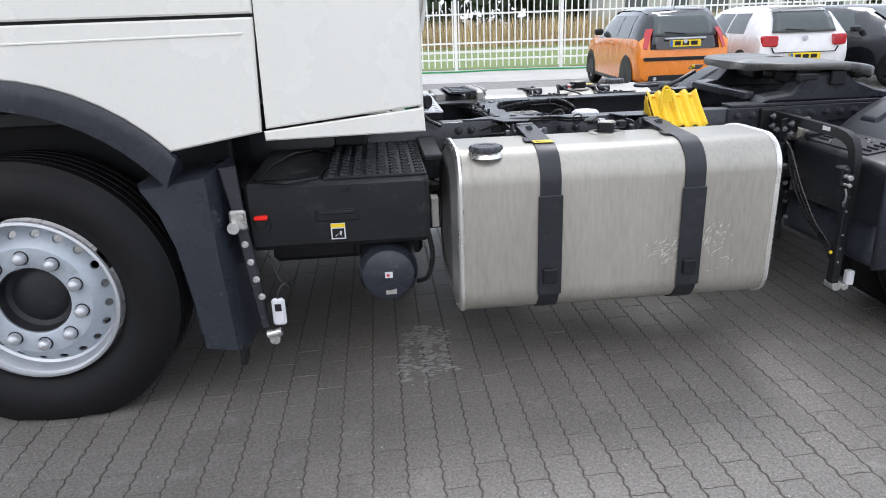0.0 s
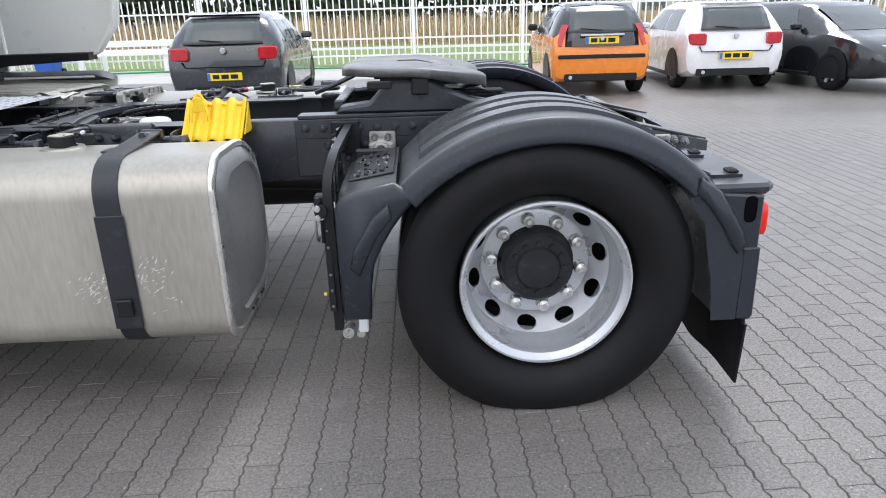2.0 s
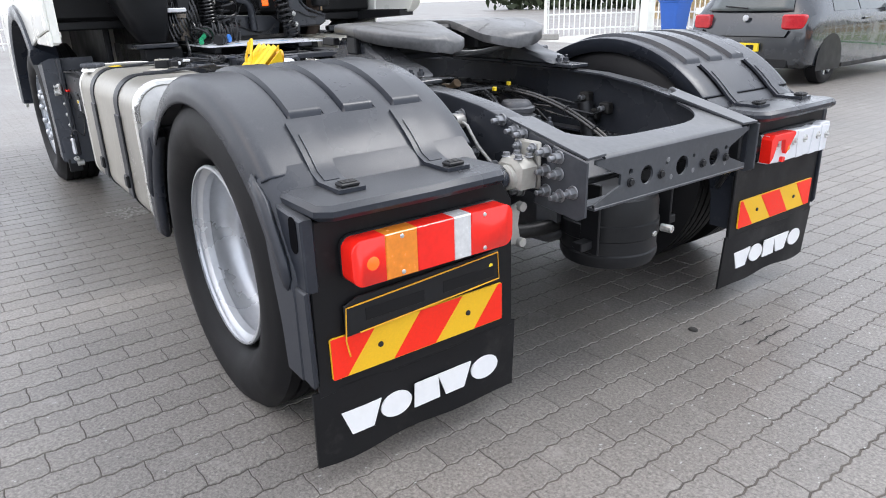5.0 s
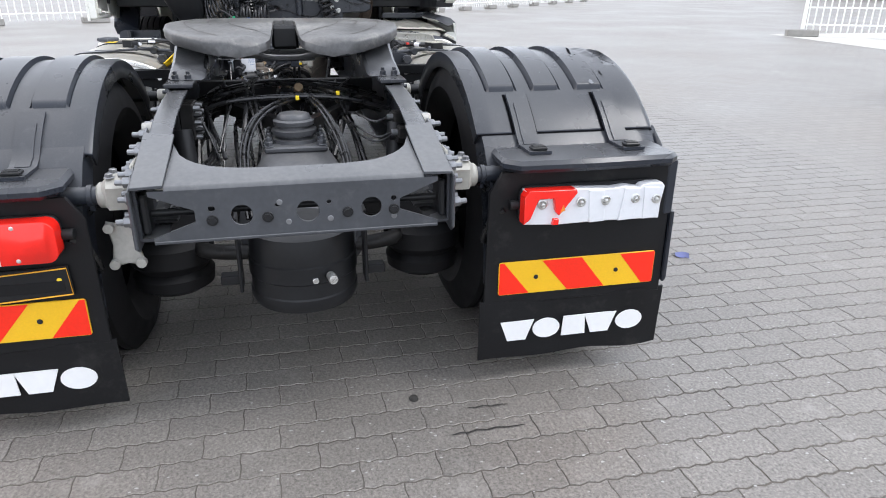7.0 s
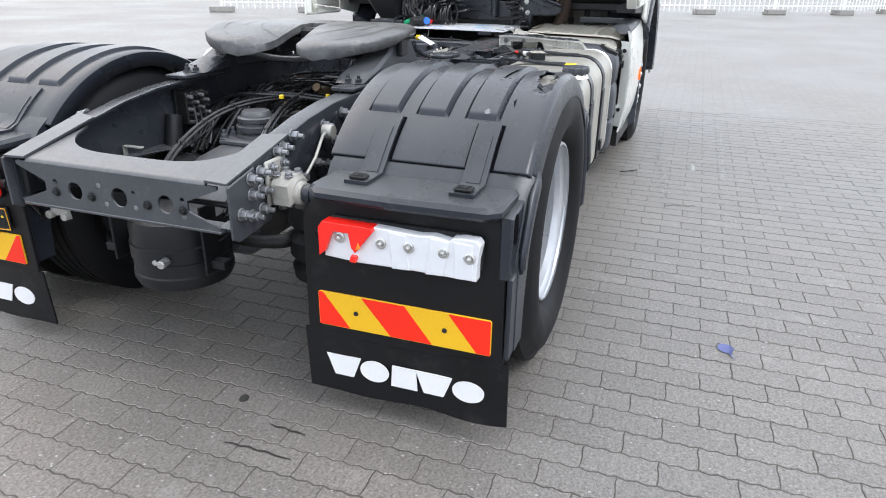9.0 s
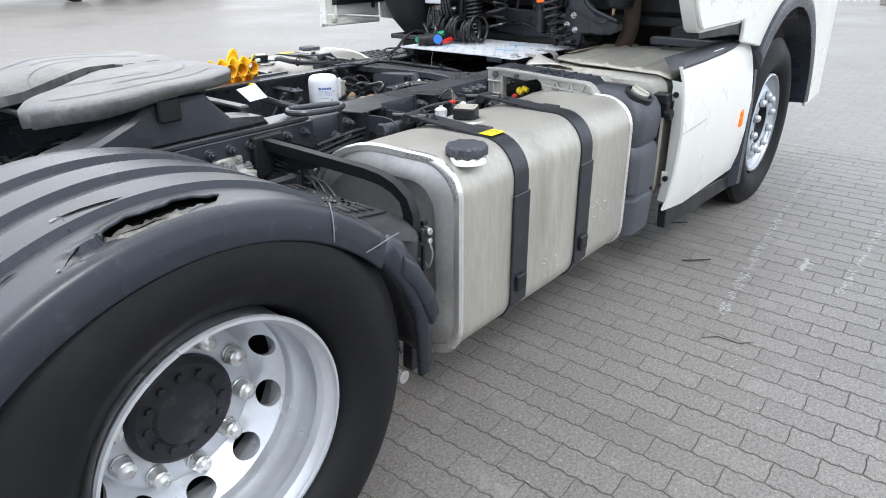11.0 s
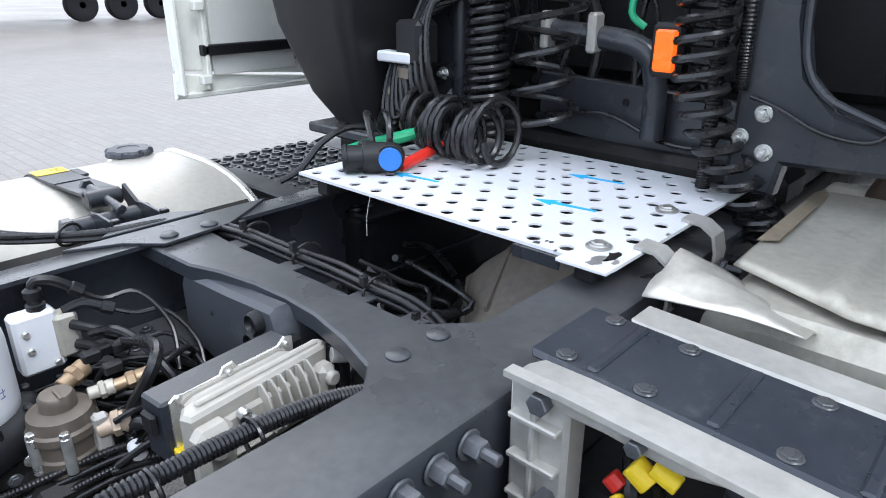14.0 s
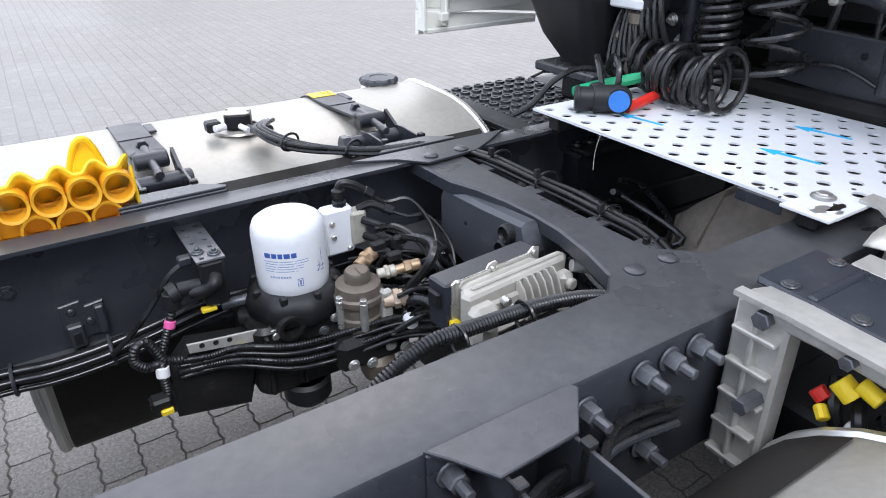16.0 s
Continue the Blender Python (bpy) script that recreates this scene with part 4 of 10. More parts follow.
    part("filler_cap", g, M_ADBLUE, tank, "ribbed dark screw cap")
    g = G().lathe([(0.074, 0.0), (0.070, 0.005), (0.05, 0.007)], (sender_x, sy, 0.930), "z", 30, close=False)
    part("sender_flange", g, M_TANK, tank)
    turn = radians(24 if s > 0 else -20)
    w, d = (0.042, 0.040) if s > 0 else (0.034, 0.036)
    pts = [(sender_x + x * math.cos(turn) - y * math.sin(turn), sy + x * math.sin(turn) + y * math.cos(turn)) for x, y in rrect(-w, w, -d, d, 0.014, 4)]
    g = G().prism(pts, "z", 0.936, 0.974, c=0.003)
    send = part("level_sender", g, M_BLACK, tank, "black box-shaped level sender with a dusty lid")
    g = G().prism([(sender_x + (x - sender_x) * 0.96, sy + (y - sy) * 0.96) for x, y in pts], "z", 0.9742, 0.978, c=0.0015)
    part("sender_lid", g, M_SHIELD, send)
    for k in (-1, 1):
        part("lid_screw", G().lathe([(0.004, 0.0), (0.003, 0.002), (0.0001, 0.0022)], (sender_x + 0.022 * k, sy - 0.020 * k, 0.978), "z", 10, close=False), M_BOLT, send)
    return tank


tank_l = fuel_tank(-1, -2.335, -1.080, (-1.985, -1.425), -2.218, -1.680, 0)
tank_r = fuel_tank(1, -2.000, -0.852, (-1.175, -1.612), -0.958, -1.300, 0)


# ---- tail of the chassis ----
def bolts(name, places, d, r, h, stud, parent, material=None, washer=True):
    """Alike nuts on studs, each an object on one mesh."""
    first = None
    for p in places:
        if first is None:
            first = part(name, G().hexnut(p, d, r, h, washer, stud), material or M_FRAME, parent, pivot=p)
            p0 = Vector(p)
        else:
            same_mesh(name, first, parent, Vector(p) - p0)


def cross_beam():
    """The end beam: a top plate with a curved cut-out, a holed face with forked ends, a bottom lip."""
    z = lambda x: 0.802 + (0.815 - x) * 0.20
    rs = []
    n = 32
    for i in range(n + 1):
        y = -0.345 + 0.69 * i / n
        k = 1 - (abs(y) / 0.3451) ** 4
        xb = 0.55 + 0.175 * max(k, 0.0) ** 0.6
        rs.append([(xb, y, z(xb)), (0.806, y, z(0.806)), (0.815, y, 0.800), (0.820, y, 0.792), (0.812, y, 0.788), (0.804, y, z(0.806) - 0.009), (xb, y, z(xb) - 0.008)])
    b = part("rear_cross_beam", G().rings(rs), M_TAIL, truck, "grey painted end beam with three round holes", sharp=50)
    g = G()
    cells = sorted(((-0.155, 0.029), (0.020, 0.031), (0.195, 0.029), (-0.232, 0.009), (-0.060, 0.007), (0.078, 0.007), (0.258, 0.008)))
    edges = [-0.275] + [(cells[i][0] + cells[i + 1][0]) / 2 for i in range(len(cells) - 1)] + [0.275]
    for o in (0.0, 0.008):
        f = lambda u, v, o=o: (0.820 - o, u, v)
        for i, (c, r) in enumerate(cells):
            holed(g, edges[i], edges[i + 1], 0.655, 0.793, c, 0.716 if r > 0.02 else 0.738, r, r, f, (lambda u, v: (0.812, u, v)) if o == 0 else None, 20)
        for s in (-1, 1):
            x = 0.82 - o
            g.add([(x, s * 0.275, 0.793), (x, s * 0.385, 0.793), (x, s * 0.385, 0.781), (x, s * 0.275, 0.736)], [(0, 1, 2, 3)])
            g.add([(x, s * 0.275, 0.704), (x, s * 0.385, 0.664), (x, s * 0.385, 0.655), (x, s * 0.275, 0.655)], [(0, 1, 2, 3)])
    for s in (-1, 1):
        for (ya, za), (yb, zb) in (((0.275, 0.736), (0.385, 0.781)), ((0.385, 0.664), (0.275, 0.704)), ((0.275, 0.704), (0.275, 0.736))):
            g.add([(0.82, s * ya, za), (0.82, s * yb, zb), (0.812, s * yb, zb), (0.812, s * ya, za)], [(0, 1, 2, 3)])
    part("holed_face", g, M_TAIL, b)
    part("bottom_lip", G().box(0.745, 0.822, -0.385, 0.385, 0.646, 0.655, 0.002), M_TAIL, b)
    bolts("bolt", [(0.820, y, 0.706) for y in (-0.232, -0.088, 0.128, 0.258)], (1, 0, 0), 0.0115, 0.010, 0.0, b, M_BLACK)
    for y, zz in ((-0.034, 0.688), (0.080, 0.690), (-0.055, 0.745), (0.258, 0.685)):
        part("paint_chip", G().lathe([(0.0085, 0.0), (0.007, 0.0012), (0.0001, 0.0014)], (0.8200, y, zz), "x", 12, close=False), M_ZINC, b)
    part("cross_rod", G().cyl((0.745, -0.41, 0.712), (0.745, 0.41, 0.712), 0.0105, 12), M_BLACK, b, "black rod behind the beam")
    for s in (-1, 1):
        g = G().box(0.70, 0.79, min(s * 0.395, s * 0.416), max(s * 0.395, s * 0.416), 0.665, 0.775, 0.006)
        g.box(0.64, 0.72, min(s * 0.335, s * 0.40), max(s * 0.335, s * 0.40), 0.672, 0.682, 0.003)
        part("end_pocket", g, M_BLACK, b)
    for s in (-1, 1):
        g = G().prism([(0.52, s * 0.345), (0.82, s * 0.345), (0.825, s * 0.425), (0.50, s * 0.432)], "z", -0.004, 0.004, 0.001)
        g.v = [(x, y, zz + 0.806 + (0.815 - x) * 0.235) for x, y, zz in g.v]
        part("corner_plate", g, M_TAIL, b)
        g = G().prism([(0.62, 0.640), (0.80, 0.622), (0.832, 0.640), (0.832, 0.798), (0.70, 0.826)], "y", min(s * 0.426, s * 0.434), max(s * 0.426, s * 0.434), 0.003)
        part("end_flange", g, M_TAIL, b)


cross_beam()
for s in (-1, 1):
    pl = [(x, s * 0.426, z) for x, z in ((0.13, 0.885), (0.20, 0.80), (0.27, 0.865), (0.34, 0.75), (0.25, 0.72), (0.45, 0.70), (0.472, 0.872), (0.533, 0.848), (0.569, 0.842), (0.524, 0.750), (0.56, 0.665))]
    pl += [(x, s * 0.435, z) for x, z in ((0.678, 0.806), (0.727, 0.797), (0.676, 0.750), (0.728, 0.749), (0.680, 0.690), (0.735, 0.685), (0.785, 0.705))]
    bolts("frame_bolt", pl, (0, s, 0), 0.0150, 0.024, 0.020, rails[s], M_STUD)
    # cast clamp of the mudguard stay
    a, c_ = (lambda v0, v1: (min(s * v0, s * v1), max(s * v0, s * v1)))(0.437, 0.452), (lambda v0, v1: (min(s * v0, s * v1), max(s * v0, s * v1)))(0.45, 0.535)
    g = G().box(0.552, 0.662, a[0], a[1], 0.690, 0.832, 0.006)
    g.prism([(0.565, 0.705), (0.660, 0.700), (0.668, 0.765), (0.640, 0.790), (0.585, 0.790), (0.560, 0.765)], "y", c_[0], c_[1], 0.014)
    g.cyl((0.62, s * 0.52, 0.735), (0.62, s * 0.552, 0.735), 0.037, 18, c=0.006)
    cl = part("stay_clamp", g, M_CLAMP, truck, "pale cast clamp of the mudguard stay", sharp=40)
    bolts("clamp_bolt", [(k, s * w, 0.788) for k in (0.588, 0.640) for w in (0.470, 0.512)], (0, 0, 1), 0.011, 0.014, 0.0, cl, M_STUD)
    bolts("clamp_bolt", [(k, s * 0.452, zz) for k in (0.575, 0.638) for zz in (0.705, 0.812)], (0, s, 0), 0.012, 0.014, 0.010, cl, M_STUD)
    lever = [(0.30, s * 0.455, 0.845), (0.34, s * 0.462, 0.842), (0.40, s * 0.466, 0.785), (0.47, s * 0.462, 0.735)]
    lv = part("levelling_lever", G().tube(lever, 0.0055, 8, 2).cyl((0.285, s * 0.437, 0.848), (0.285, s * 0.475, 0.848), 0.024, 16), M_ALU, truck, "pale valve lever on the rail")
    part("ball_end", G().cyl((0.47, s * 0.45, 0.735), (0.47, s * 0.475, 0.735), 0.014, 12), M_STUD, lv)
    if s < 0:
        g = G().prism([(-0.462, 0.505), (-0.475, 0.575), (-0.462, 0.645), (-0.51, 0.635), (-0.555, 0.648), (-0.545, 0.575), (-0.556, 0.505), (-0.51, 0.515)], "x", 0.588, 0.606, 0.005)
        for py, pz in ((-0.472, 0.518), (-0.545, 0.518), (-0.472, 0.632), (-0.545, 0.632)):
            g.cyl((0.60, py, pz), (0.622, py, pz), 0.015, 14)
        part("bracket_plate", g, M_ALU, truck, "cast bracket plate bolted below the rail")
    g = G().tube([(0.60, s * 0.53, 0.70), (0.58, s * 0.58, 0.69), (0.57, s * 0.62, 0.64), (0.60, s * 0.625, 0.56), (0.60, s * 0.60, 0.50), (0.62, s * 0.585, 0.52), (0.66, s * 0.60, 0.60), (0.69, s * 0.63, 0.635)], 0.010, 8)
    part("lamp_cable", g, M_CABLE, truck)


def lamp(s):
    """The tail lamp cluster with its coloured windows."""
    y0, y1, z0, z1, x0, x1 = 0.640, 1.135, 0.592, 0.712, 0.690, 0.748
    if s > 0:
        y0, y1 = 0.672, 1.150
    g = G().prism(rrect(y0, y1, z0, z1, 0.03, 5), "x", x0, x0 + 0.02, 0.004)
    g.v = [(x, s * y, z) for x, y, z in g.v]
    body = part("tail_lamp", g, M_BLACK, truck, "red tail lamp with orange and clear windows, one bulb lit" if s < 0 else "broken red tail lamp baring its white reflector and bulbs")
    W = y1 - y0
    zones = [(0.0, 0.185, M_RED), (0.185, 0.37, M_ORANGE), (0.37, 0.60, M_RED), (0.60, 0.71, M_CLEAR), (0.71, 1.0, M_RED)]
    names = {M_RED: "red_window", M_ORANGE: "orange_window", M_CLEAR: "clear_window"}
    for a, b, m in zones if s < 0 else ():
        ya, yb = y1 - a * W, y1 - b * W
        lo, hi = min(ya, yb), max(ya, yb)
        prof = [(lo, z0 + 0.002), (hi, z0 + 0.002), (hi, z1 - 0.002), (lo, z1 - 0.002)]
        if a == 0.0:
            prof = [(hi - 0.03, z1 - 0.002), (lo, z1 - 0.002), (lo, z0 + 0.002), (hi - 0.03, z0 + 0.002)] + arc(hi - 0.03, z0 + 0.032, 0.03, -90, 0, 5) + arc(hi - 0.03, z1 - 0.032, 0.03, 0, 90, 5)
        if b == 1.0:
            prof = [(lo + 0.03, z0 + 0.002), (hi, z0 + 0.002), (hi, z1 - 0.002), (lo + 0.03, z1 - 0.002)] + arc(lo + 0.03, z1 - 0.032, 0.03, 90, 180, 5) + arc(lo + 0.03, z0 + 0.032, 0.03, 180, 270, 5)
        g = G().prism(prof, "x", x0 + 0.014, x1 + 0.012, 0.0025)
        g.v = [(x, s * y, z) for x, y, z in g.v]
        part(names[m], g, m, body)
    if s < 0:
        yl = -(y1 - 0.055)
        g = G().lathe([(0.017, 0.0), (0.013, 0.002), (0.0001, 0.003)], (x1 + 0.012, yl, (z0 + z1) / 2 - 0.004), "x", 20, close=False)
        part("lit_bulb", g, M_REDLIT, body, "glowing orange bulb behind the red window")
    for a in (0.28, 0.80) if s < 0 else ():
        for zz in (z0 + 0.014, z1 - 0.014):
            g = G().lathe([(0.006, 0.0), (0.005, 0.002), (0.0001, 0.003)], (x1 + 0.012, s * (y1 - a * W), zz), "x", 10, close=False)
            part("screw", g, M_NUT, body)
    g = G().cyl((0.70, s * (y0 - 0.03), (z0 + z1) / 2), (0.70, s * y0, (z0 + z1) / 2), 0.016, 12)
    part("plug", g, M_BLACK, body)
    if s > 0:
        Y = lambda f: y0 + f * W
        g = G().prism([(Y(0.02), z0 + 0.006), (Y(0.25), z0 - 0.001), (Y(0.55), z0 + 0.002), (Y(0.985), z0 - 0.002), (Y(0.988), z0 + 0.05), (Y(1.005), z1 - 0.016), (Y(0.985), z1 - 0.003), (Y(0.90), z1 - 0.001), (Y(0.84), z1 - 0.005), (Y(0.82), z1 - 0.014), (Y(0.72), z1 - 0.006), (Y(0.63), z1 - 0.011), (Y(0.50), z1 - 0.008), (Y(0.36), z1 - 0.005), (Y(0.02), z1 - 0.006)], "x", 0.702, 0.744, 0.003)
        part("reflector", g, M_FILM, body, "cracked white plastic reflector", sharp=25)
        for a, b, k in ((0.47, 0.45, 0.003), (0.68, 0.71, 0.004), (0.86, 0.85, 0.003)):
            g = G().prism([(Y(a), z0), (Y(a + 0.11), z0 + 0.002), (Y(b + 0.11), z1 - 0.016), (Y(b), z1 - 0.012)], "x", 0.742, 0.744 + k, 0.0015)
            part("reflector_bowl", g, M_FILM, body)
        g = G().prism([(Y(0.0), z0 + 0.012), (Y(0.045), z0 + 0.03), (Y(0.08), z0 + 0.075), (Y(0.10), z1 - 0.028), (Y(0.20), z1 - 0.028), (Y(0.215), z0 + 0.05), (Y(0.24), z0 + 0.035), (Y(0.36), z1 - 0.014), (Y(0.35), z1 - 0.003), (Y(0.03), z1 - 0.001), (Y(0.0), z1 - 0.02)], "x", 0.715, 0.760, 0.0015)
        part("red_window", g, M_RED, body, "broken red lens fragment")
        g = G().prism([(Y(0.20), z0 + 0.004), (Y(0.24), z0 + 0.004), (Y(0.245), z0 + 0.022), (Y(0.21), z0 + 0.024)], "x", 0.735, 0.758, 0.001)
        part("lens_splinter", g, M_RED, body)
        g = G().prism([(Y(0.245), z0 + 0.045), (Y(0.28), z0 + 0.052), (Y(0.265), z0 + 0.070)], "x", 0.758, 0.7625, 0.001)
        part("lens_splinter", g, M_ORANGE, body)
        for f, dz in ((0.13, 0.012), (0.40, 0.012), (0.575, 0.012), (0.79, 0.012), (0.945, 0.006)):
            g = G().lathe([(0.0155, 0.0), (0.0165, 0.004), (0.012, 0.006), (0.008, 0.002), (0.006, 0.012), (0.0001, 0.014)], (0.7445, s * Y(f), (z0 + z1) / 2 + dz), "x", 18, close=False)
            part("bulb", g, M_NUT, body, "small clear bulb in a metal socket")
    return body


def flap_and_sign(s):
    g = G()
    pts = [(0.575, 0.300), (0.580, 0.690), (0.62, 0.755), (1.19, 0.755), (1.212, 0.60), (1.216, 0.295)]
    g.prism(pts, "x", 0.674, 0.688, 0.003)
    g.v = [(x, s * y, z) for x, y, z in g.v]
    carrier = part("lamp_carrier", g, M_FLAP, truck, "black plastic plate carrying lamp and warning board")
    n = 14
    rs = []
    for i in range(n + 1):
        y = 0.562 + (1.234 - 0.562) * i / n
        bow = 0.004 * math.sin(3.1 * i / n * math.pi)
        rs.append([(0.678 + bow, s * y, 0.310), (0.686 + bow, s * y, 0.310), (0.676 + 1.6 * bow, s * y, 0.084 + 0.005 * math.sin(i * 0.9)), (0.668 + 1.6 * bow, s * y, 0.084 + 0.005 * math.sin(i * 0.9))])
    flap = part("mud_flap", G().rings(rs), M_FLAP, truck, "black rubber mud flap with white printed shapes")
    # five plain white shapes of the print
    oval = [(0.5 + 0.5 * math.cos(radians(15 * i)), 0.5 + 0.5 * math.sin(radians(15 * i))) for i in range(24)]
    wedge = [(0.02, 1.0), (0.24, 0.0), (0.76, 0.0), (0.98, 1.0)]
    block = [(0.0, 0.0), (1.0, 0.0), (0.95, 1.0), (0.05, 1.0)]
    for u0, w, form in ((0.0, 0.235, wedge), (0.225, 0.185, oval), (0.425, 0.165, block), (0.575, 0.235, wedge), (0.805, 0.190, oval)):
        pts = [((-1.165 if s < 0 else 0.632) + 0.535 * (u0 + w * u), 0.155 + 0.074 * v) for u, v in form]
        part("print_shape", G().prism(pts, "x", 0.684, 0.6885, 0.0), M_WHITE, flap)
    # warning board
    y0, y1, z0, z1 = 0.620, 1.180, 0.335, 0.452
    g = G().prism(rrect(y0, y1, z0, z1, 0.008, 3), "x", 0.688, 0.694, 0.001)
    g.v = [(x, s * y, z) for x, y, z in g.v]
    board = part("warning_board", g, M_SIGNY, truck, "yellow and red striped reflective warning board")
    ya, W, H = (-y1 if s < 0 else y0), y1 - y0, z1 - z0
    def at(u, v):
        u = u if s < 0 else 1 - u
        return (ya + W * u, z0 + H * v)
    e = 0.004
    stripes = [[(e, e * 4), (0.075, 0.02), (0.235, 0.98), (e, 0.98)], [(0.325, 0.02), (0.565, 0.02), (0.735, 0.98), (0.485, 0.98)], [(0.81, 0.02), (1 - e, 0.02), (1 - e, 0.98), (0.97, 0.98)]]
    for st in stripes:
        part("red_stripe", G().prism([at(u, v) for u, v in st], "x", 0.6942, 0.6952, 0.0), M_SIGNR, board)
    for u in (0.255, 0.77):
        yv, zv = at(u, 0.5)
        part("screw", G().lathe([(0.008, 0.0), (0.007, 0.003), (0.0001, 0.004)], (0.695, yv, zv), "x", 12, close=False), M_HUB, board)
    if s < 0:
        pts = [(-1.138, 0.448), (-0.641, 0.470), (-0.645, 0.560), (-1.10, 0.548), (-1.138, 0.532)]
        g = G().prism(pts, "x", 0.696, 0.704, 0.002)
        holder = part("plate_holder", g, M_BLACK, truck, "empty black number plate holder with a thin amber edge")
        for k in range(2):
            g = G().box(0.7035, 0.7055, -1.08 + 0.24 * k, -0.90 + 0.24 * k, 0.478 + 0.006 * k, 0.512 + 0.006 * k, 0.001)
            part("relief_bar", g, M_FLAP, holder)
        w = [(0.706, -1.132, 0.395), (0.706, -1.140, 0.440), (0.706, -1.134, 0.527), (0.706, -0.90, 0.540), (0.706, -0.648, 0.555), (0.706, -0.643, 0.475), (0.706, -0.80, 0.466), (0.706, -0.95, 0.459), (0.706, -1.10, 0.452)]
        part("edge_wire", G().tube(w, 0.0022, 6, 1), M_AMBER, holder, "thin amber edge")
        part("sticker_dot", G().lathe([(0.007, 0), (0.0001, 0.001)], (0.7045, -0.672, 0.520), "x", 12, close=False), M_LABEL, holder)


for s in (-1, 1):
    lamp(s)
    flap_and_sign(s)

# stays in front of the rear mudguards
for s in (-1, 1):
    g = G().prism([(-0.762, 0.905), (-0.735, 0.910), (-0.730, 0.80), (-0.718, 0.60), (-0.690, 0.34), (-0.705, 0.32), (-0.735, 0.55), (-0.757, 0.80)], "y", min(s * 0.60, s * 0.61), max(s * 0.60, s * 0.61), 0.002)
    sp = part("guard_stay_plate", g, M_STEPBOX, truck, "black steel mudguard stay with cables and pins")
    bolts("bolt", [(-0.745 + 0.012 * k, s * 0.610, 0.86 - 0.085 * k) for k in range(6)], (0, s, 0), 0.010, 0.010, 0.006, sp, M_STUD)
    for k in range(3):
        part("stay_cable", G().tube([(-0.72, s * 0.47, 0.86 - 0.02 * k), (-0.745 - 0.008 * k, s * (0.64 + 0.02 * k), 0.80), (-0.735 - 0.010 * k, s * (0.70 + 0.05 * k), 0.64), (-0.722 - 0.006 * k, s * (0.82 + 0.04 * k), 0.50), (-0.715, s * (0.95 + 0.02 * k), 0.42), (-0.712, s * 1.04, 0.33)], 0.0055, 8), M_CABLE, sp)
    for z, w in ((0.78, 0.030), (0.66, 0.024), (0.55, 0.028)):
        part("stay_bracket", G().box(-0.765 + 0.20 * (0.78 - z), -0.725 + 0.20 * (0.78 - z), min(s * 0.612, s * (0.612 + w)), max(s * 0.612, s * (0.612 + w)), z - 0.022, z + 0.022, 0.004), M_BLACK, sp)
    part("yellow_dot", G().cyl((-0.762, s * 1.075, 0.42), (-0.772, s * 1.075, 0.42), 0.007, 10), M_LABEL, sp)
    path = [(s * 0.44, 0.904), (s * 0.62, 0.902), (s * 0.93, 0.896), (s * 0.99, 0.889), (s * 1.035, 0.872), (s * 1.066, 0.842), (s * 1.080, 0.800), (s * 1.080, 0.72), (s * 1.072, 0.52), (s * 1.06, 0.28)]
    g = G().ribbon(path, "x", -0.720, -0.690, 0.038)
    g.v = [(x - 0.024 * min(1.0, max(0.0, (0.93 - zv) / 0.10)), yv, zv) for x, yv, zv in g.v]
    st = part("guard_stay", g, M_BLACK, truck, "bent black steel stay bar")
    part("rail_lug", G().box(-0.78, -0.66, min(s * 0.437, s * 0.47), max(s * 0.437, s * 0.47), 0.80, 0.935, 0.006), M_BLACK, st)
    g = G()
    for o in (0.0, 0.007):
        holed(g, 0.47, 0.68, 0.805, 0.922, 0.57, 0.880, 0.010, 0.010, lambda u, v, o=o: (-0.735 + o, s * u, v + 0.25 * (u - 0.47) * (v < 0.85)), None, 16)
    part("stay_cheek", g, M_BLACK, st, "black cheek plate with a slot", sharp=60)
    if s < 0:
        part("stay_label", G().box(-0.7285, -0.7272, -0.90, -0.85, 0.886, 0.912, 0.0004), M_WHITE, st, "small white sticker")
    g = G().box(-0.778, -0.723, min(s * 1.03, s * 1.085), max(s * 1.03, s * 1.085), 0.70, 0.78, 0.006)
    g.cyl((-0.753, s * 1.06, 0.735), (-0.753, s * 1.115, 0.735), 0.022, 16).cyl((-0.763, s * 1.06, 0.768), (-0.763, s * 1.105, 0.768), 0.010, 10)
    g.cyl((-0.753, s * 1.10, 0.62), (-0.753, s * 1.10, 0.70), 0.006, 8)
    hl = part("hinge_latch", g, M_BLACK, st, "black hinge latch")
    part("latch_strap", G().box(-0.752, -0.728, min(s * 1.082, s * 1.094), max(s * 1.082, s * 1.094), 0.36, 0.70, 0.003), M_STEPBOX, hl)
    for zz in (0.66, 0.60, 0.50, 0.44, 0.38):
        part("strap_rivet", G().lathe([(0.006, 0.0), (0.004, s * 0.003), (0.0001, s * 0.0035)], (-0.740, s * 1.094, zz), "y", 10, close=False), M_STUD, hl)
    for dz, r_ in ((0.745, 0.011), (0.715, 0.009)):
        part("latch_pin", G().cyl((-0.763, s * 1.085, dz), (-0.763, s * 1.122, dz), r_, 12), M_NUT, st)
    bolts("bolt", [(-0.735, s * yy, zz) for yy, zz in ((0.50, 0.905), (0.50, 0.858), (0.54, 0.845), (0.60, 0.860), (0.65, 0.890), (0.65, 0.845))], (-1, 0, 0), 0.011, 0.012, 0.008, st, M_STUD)
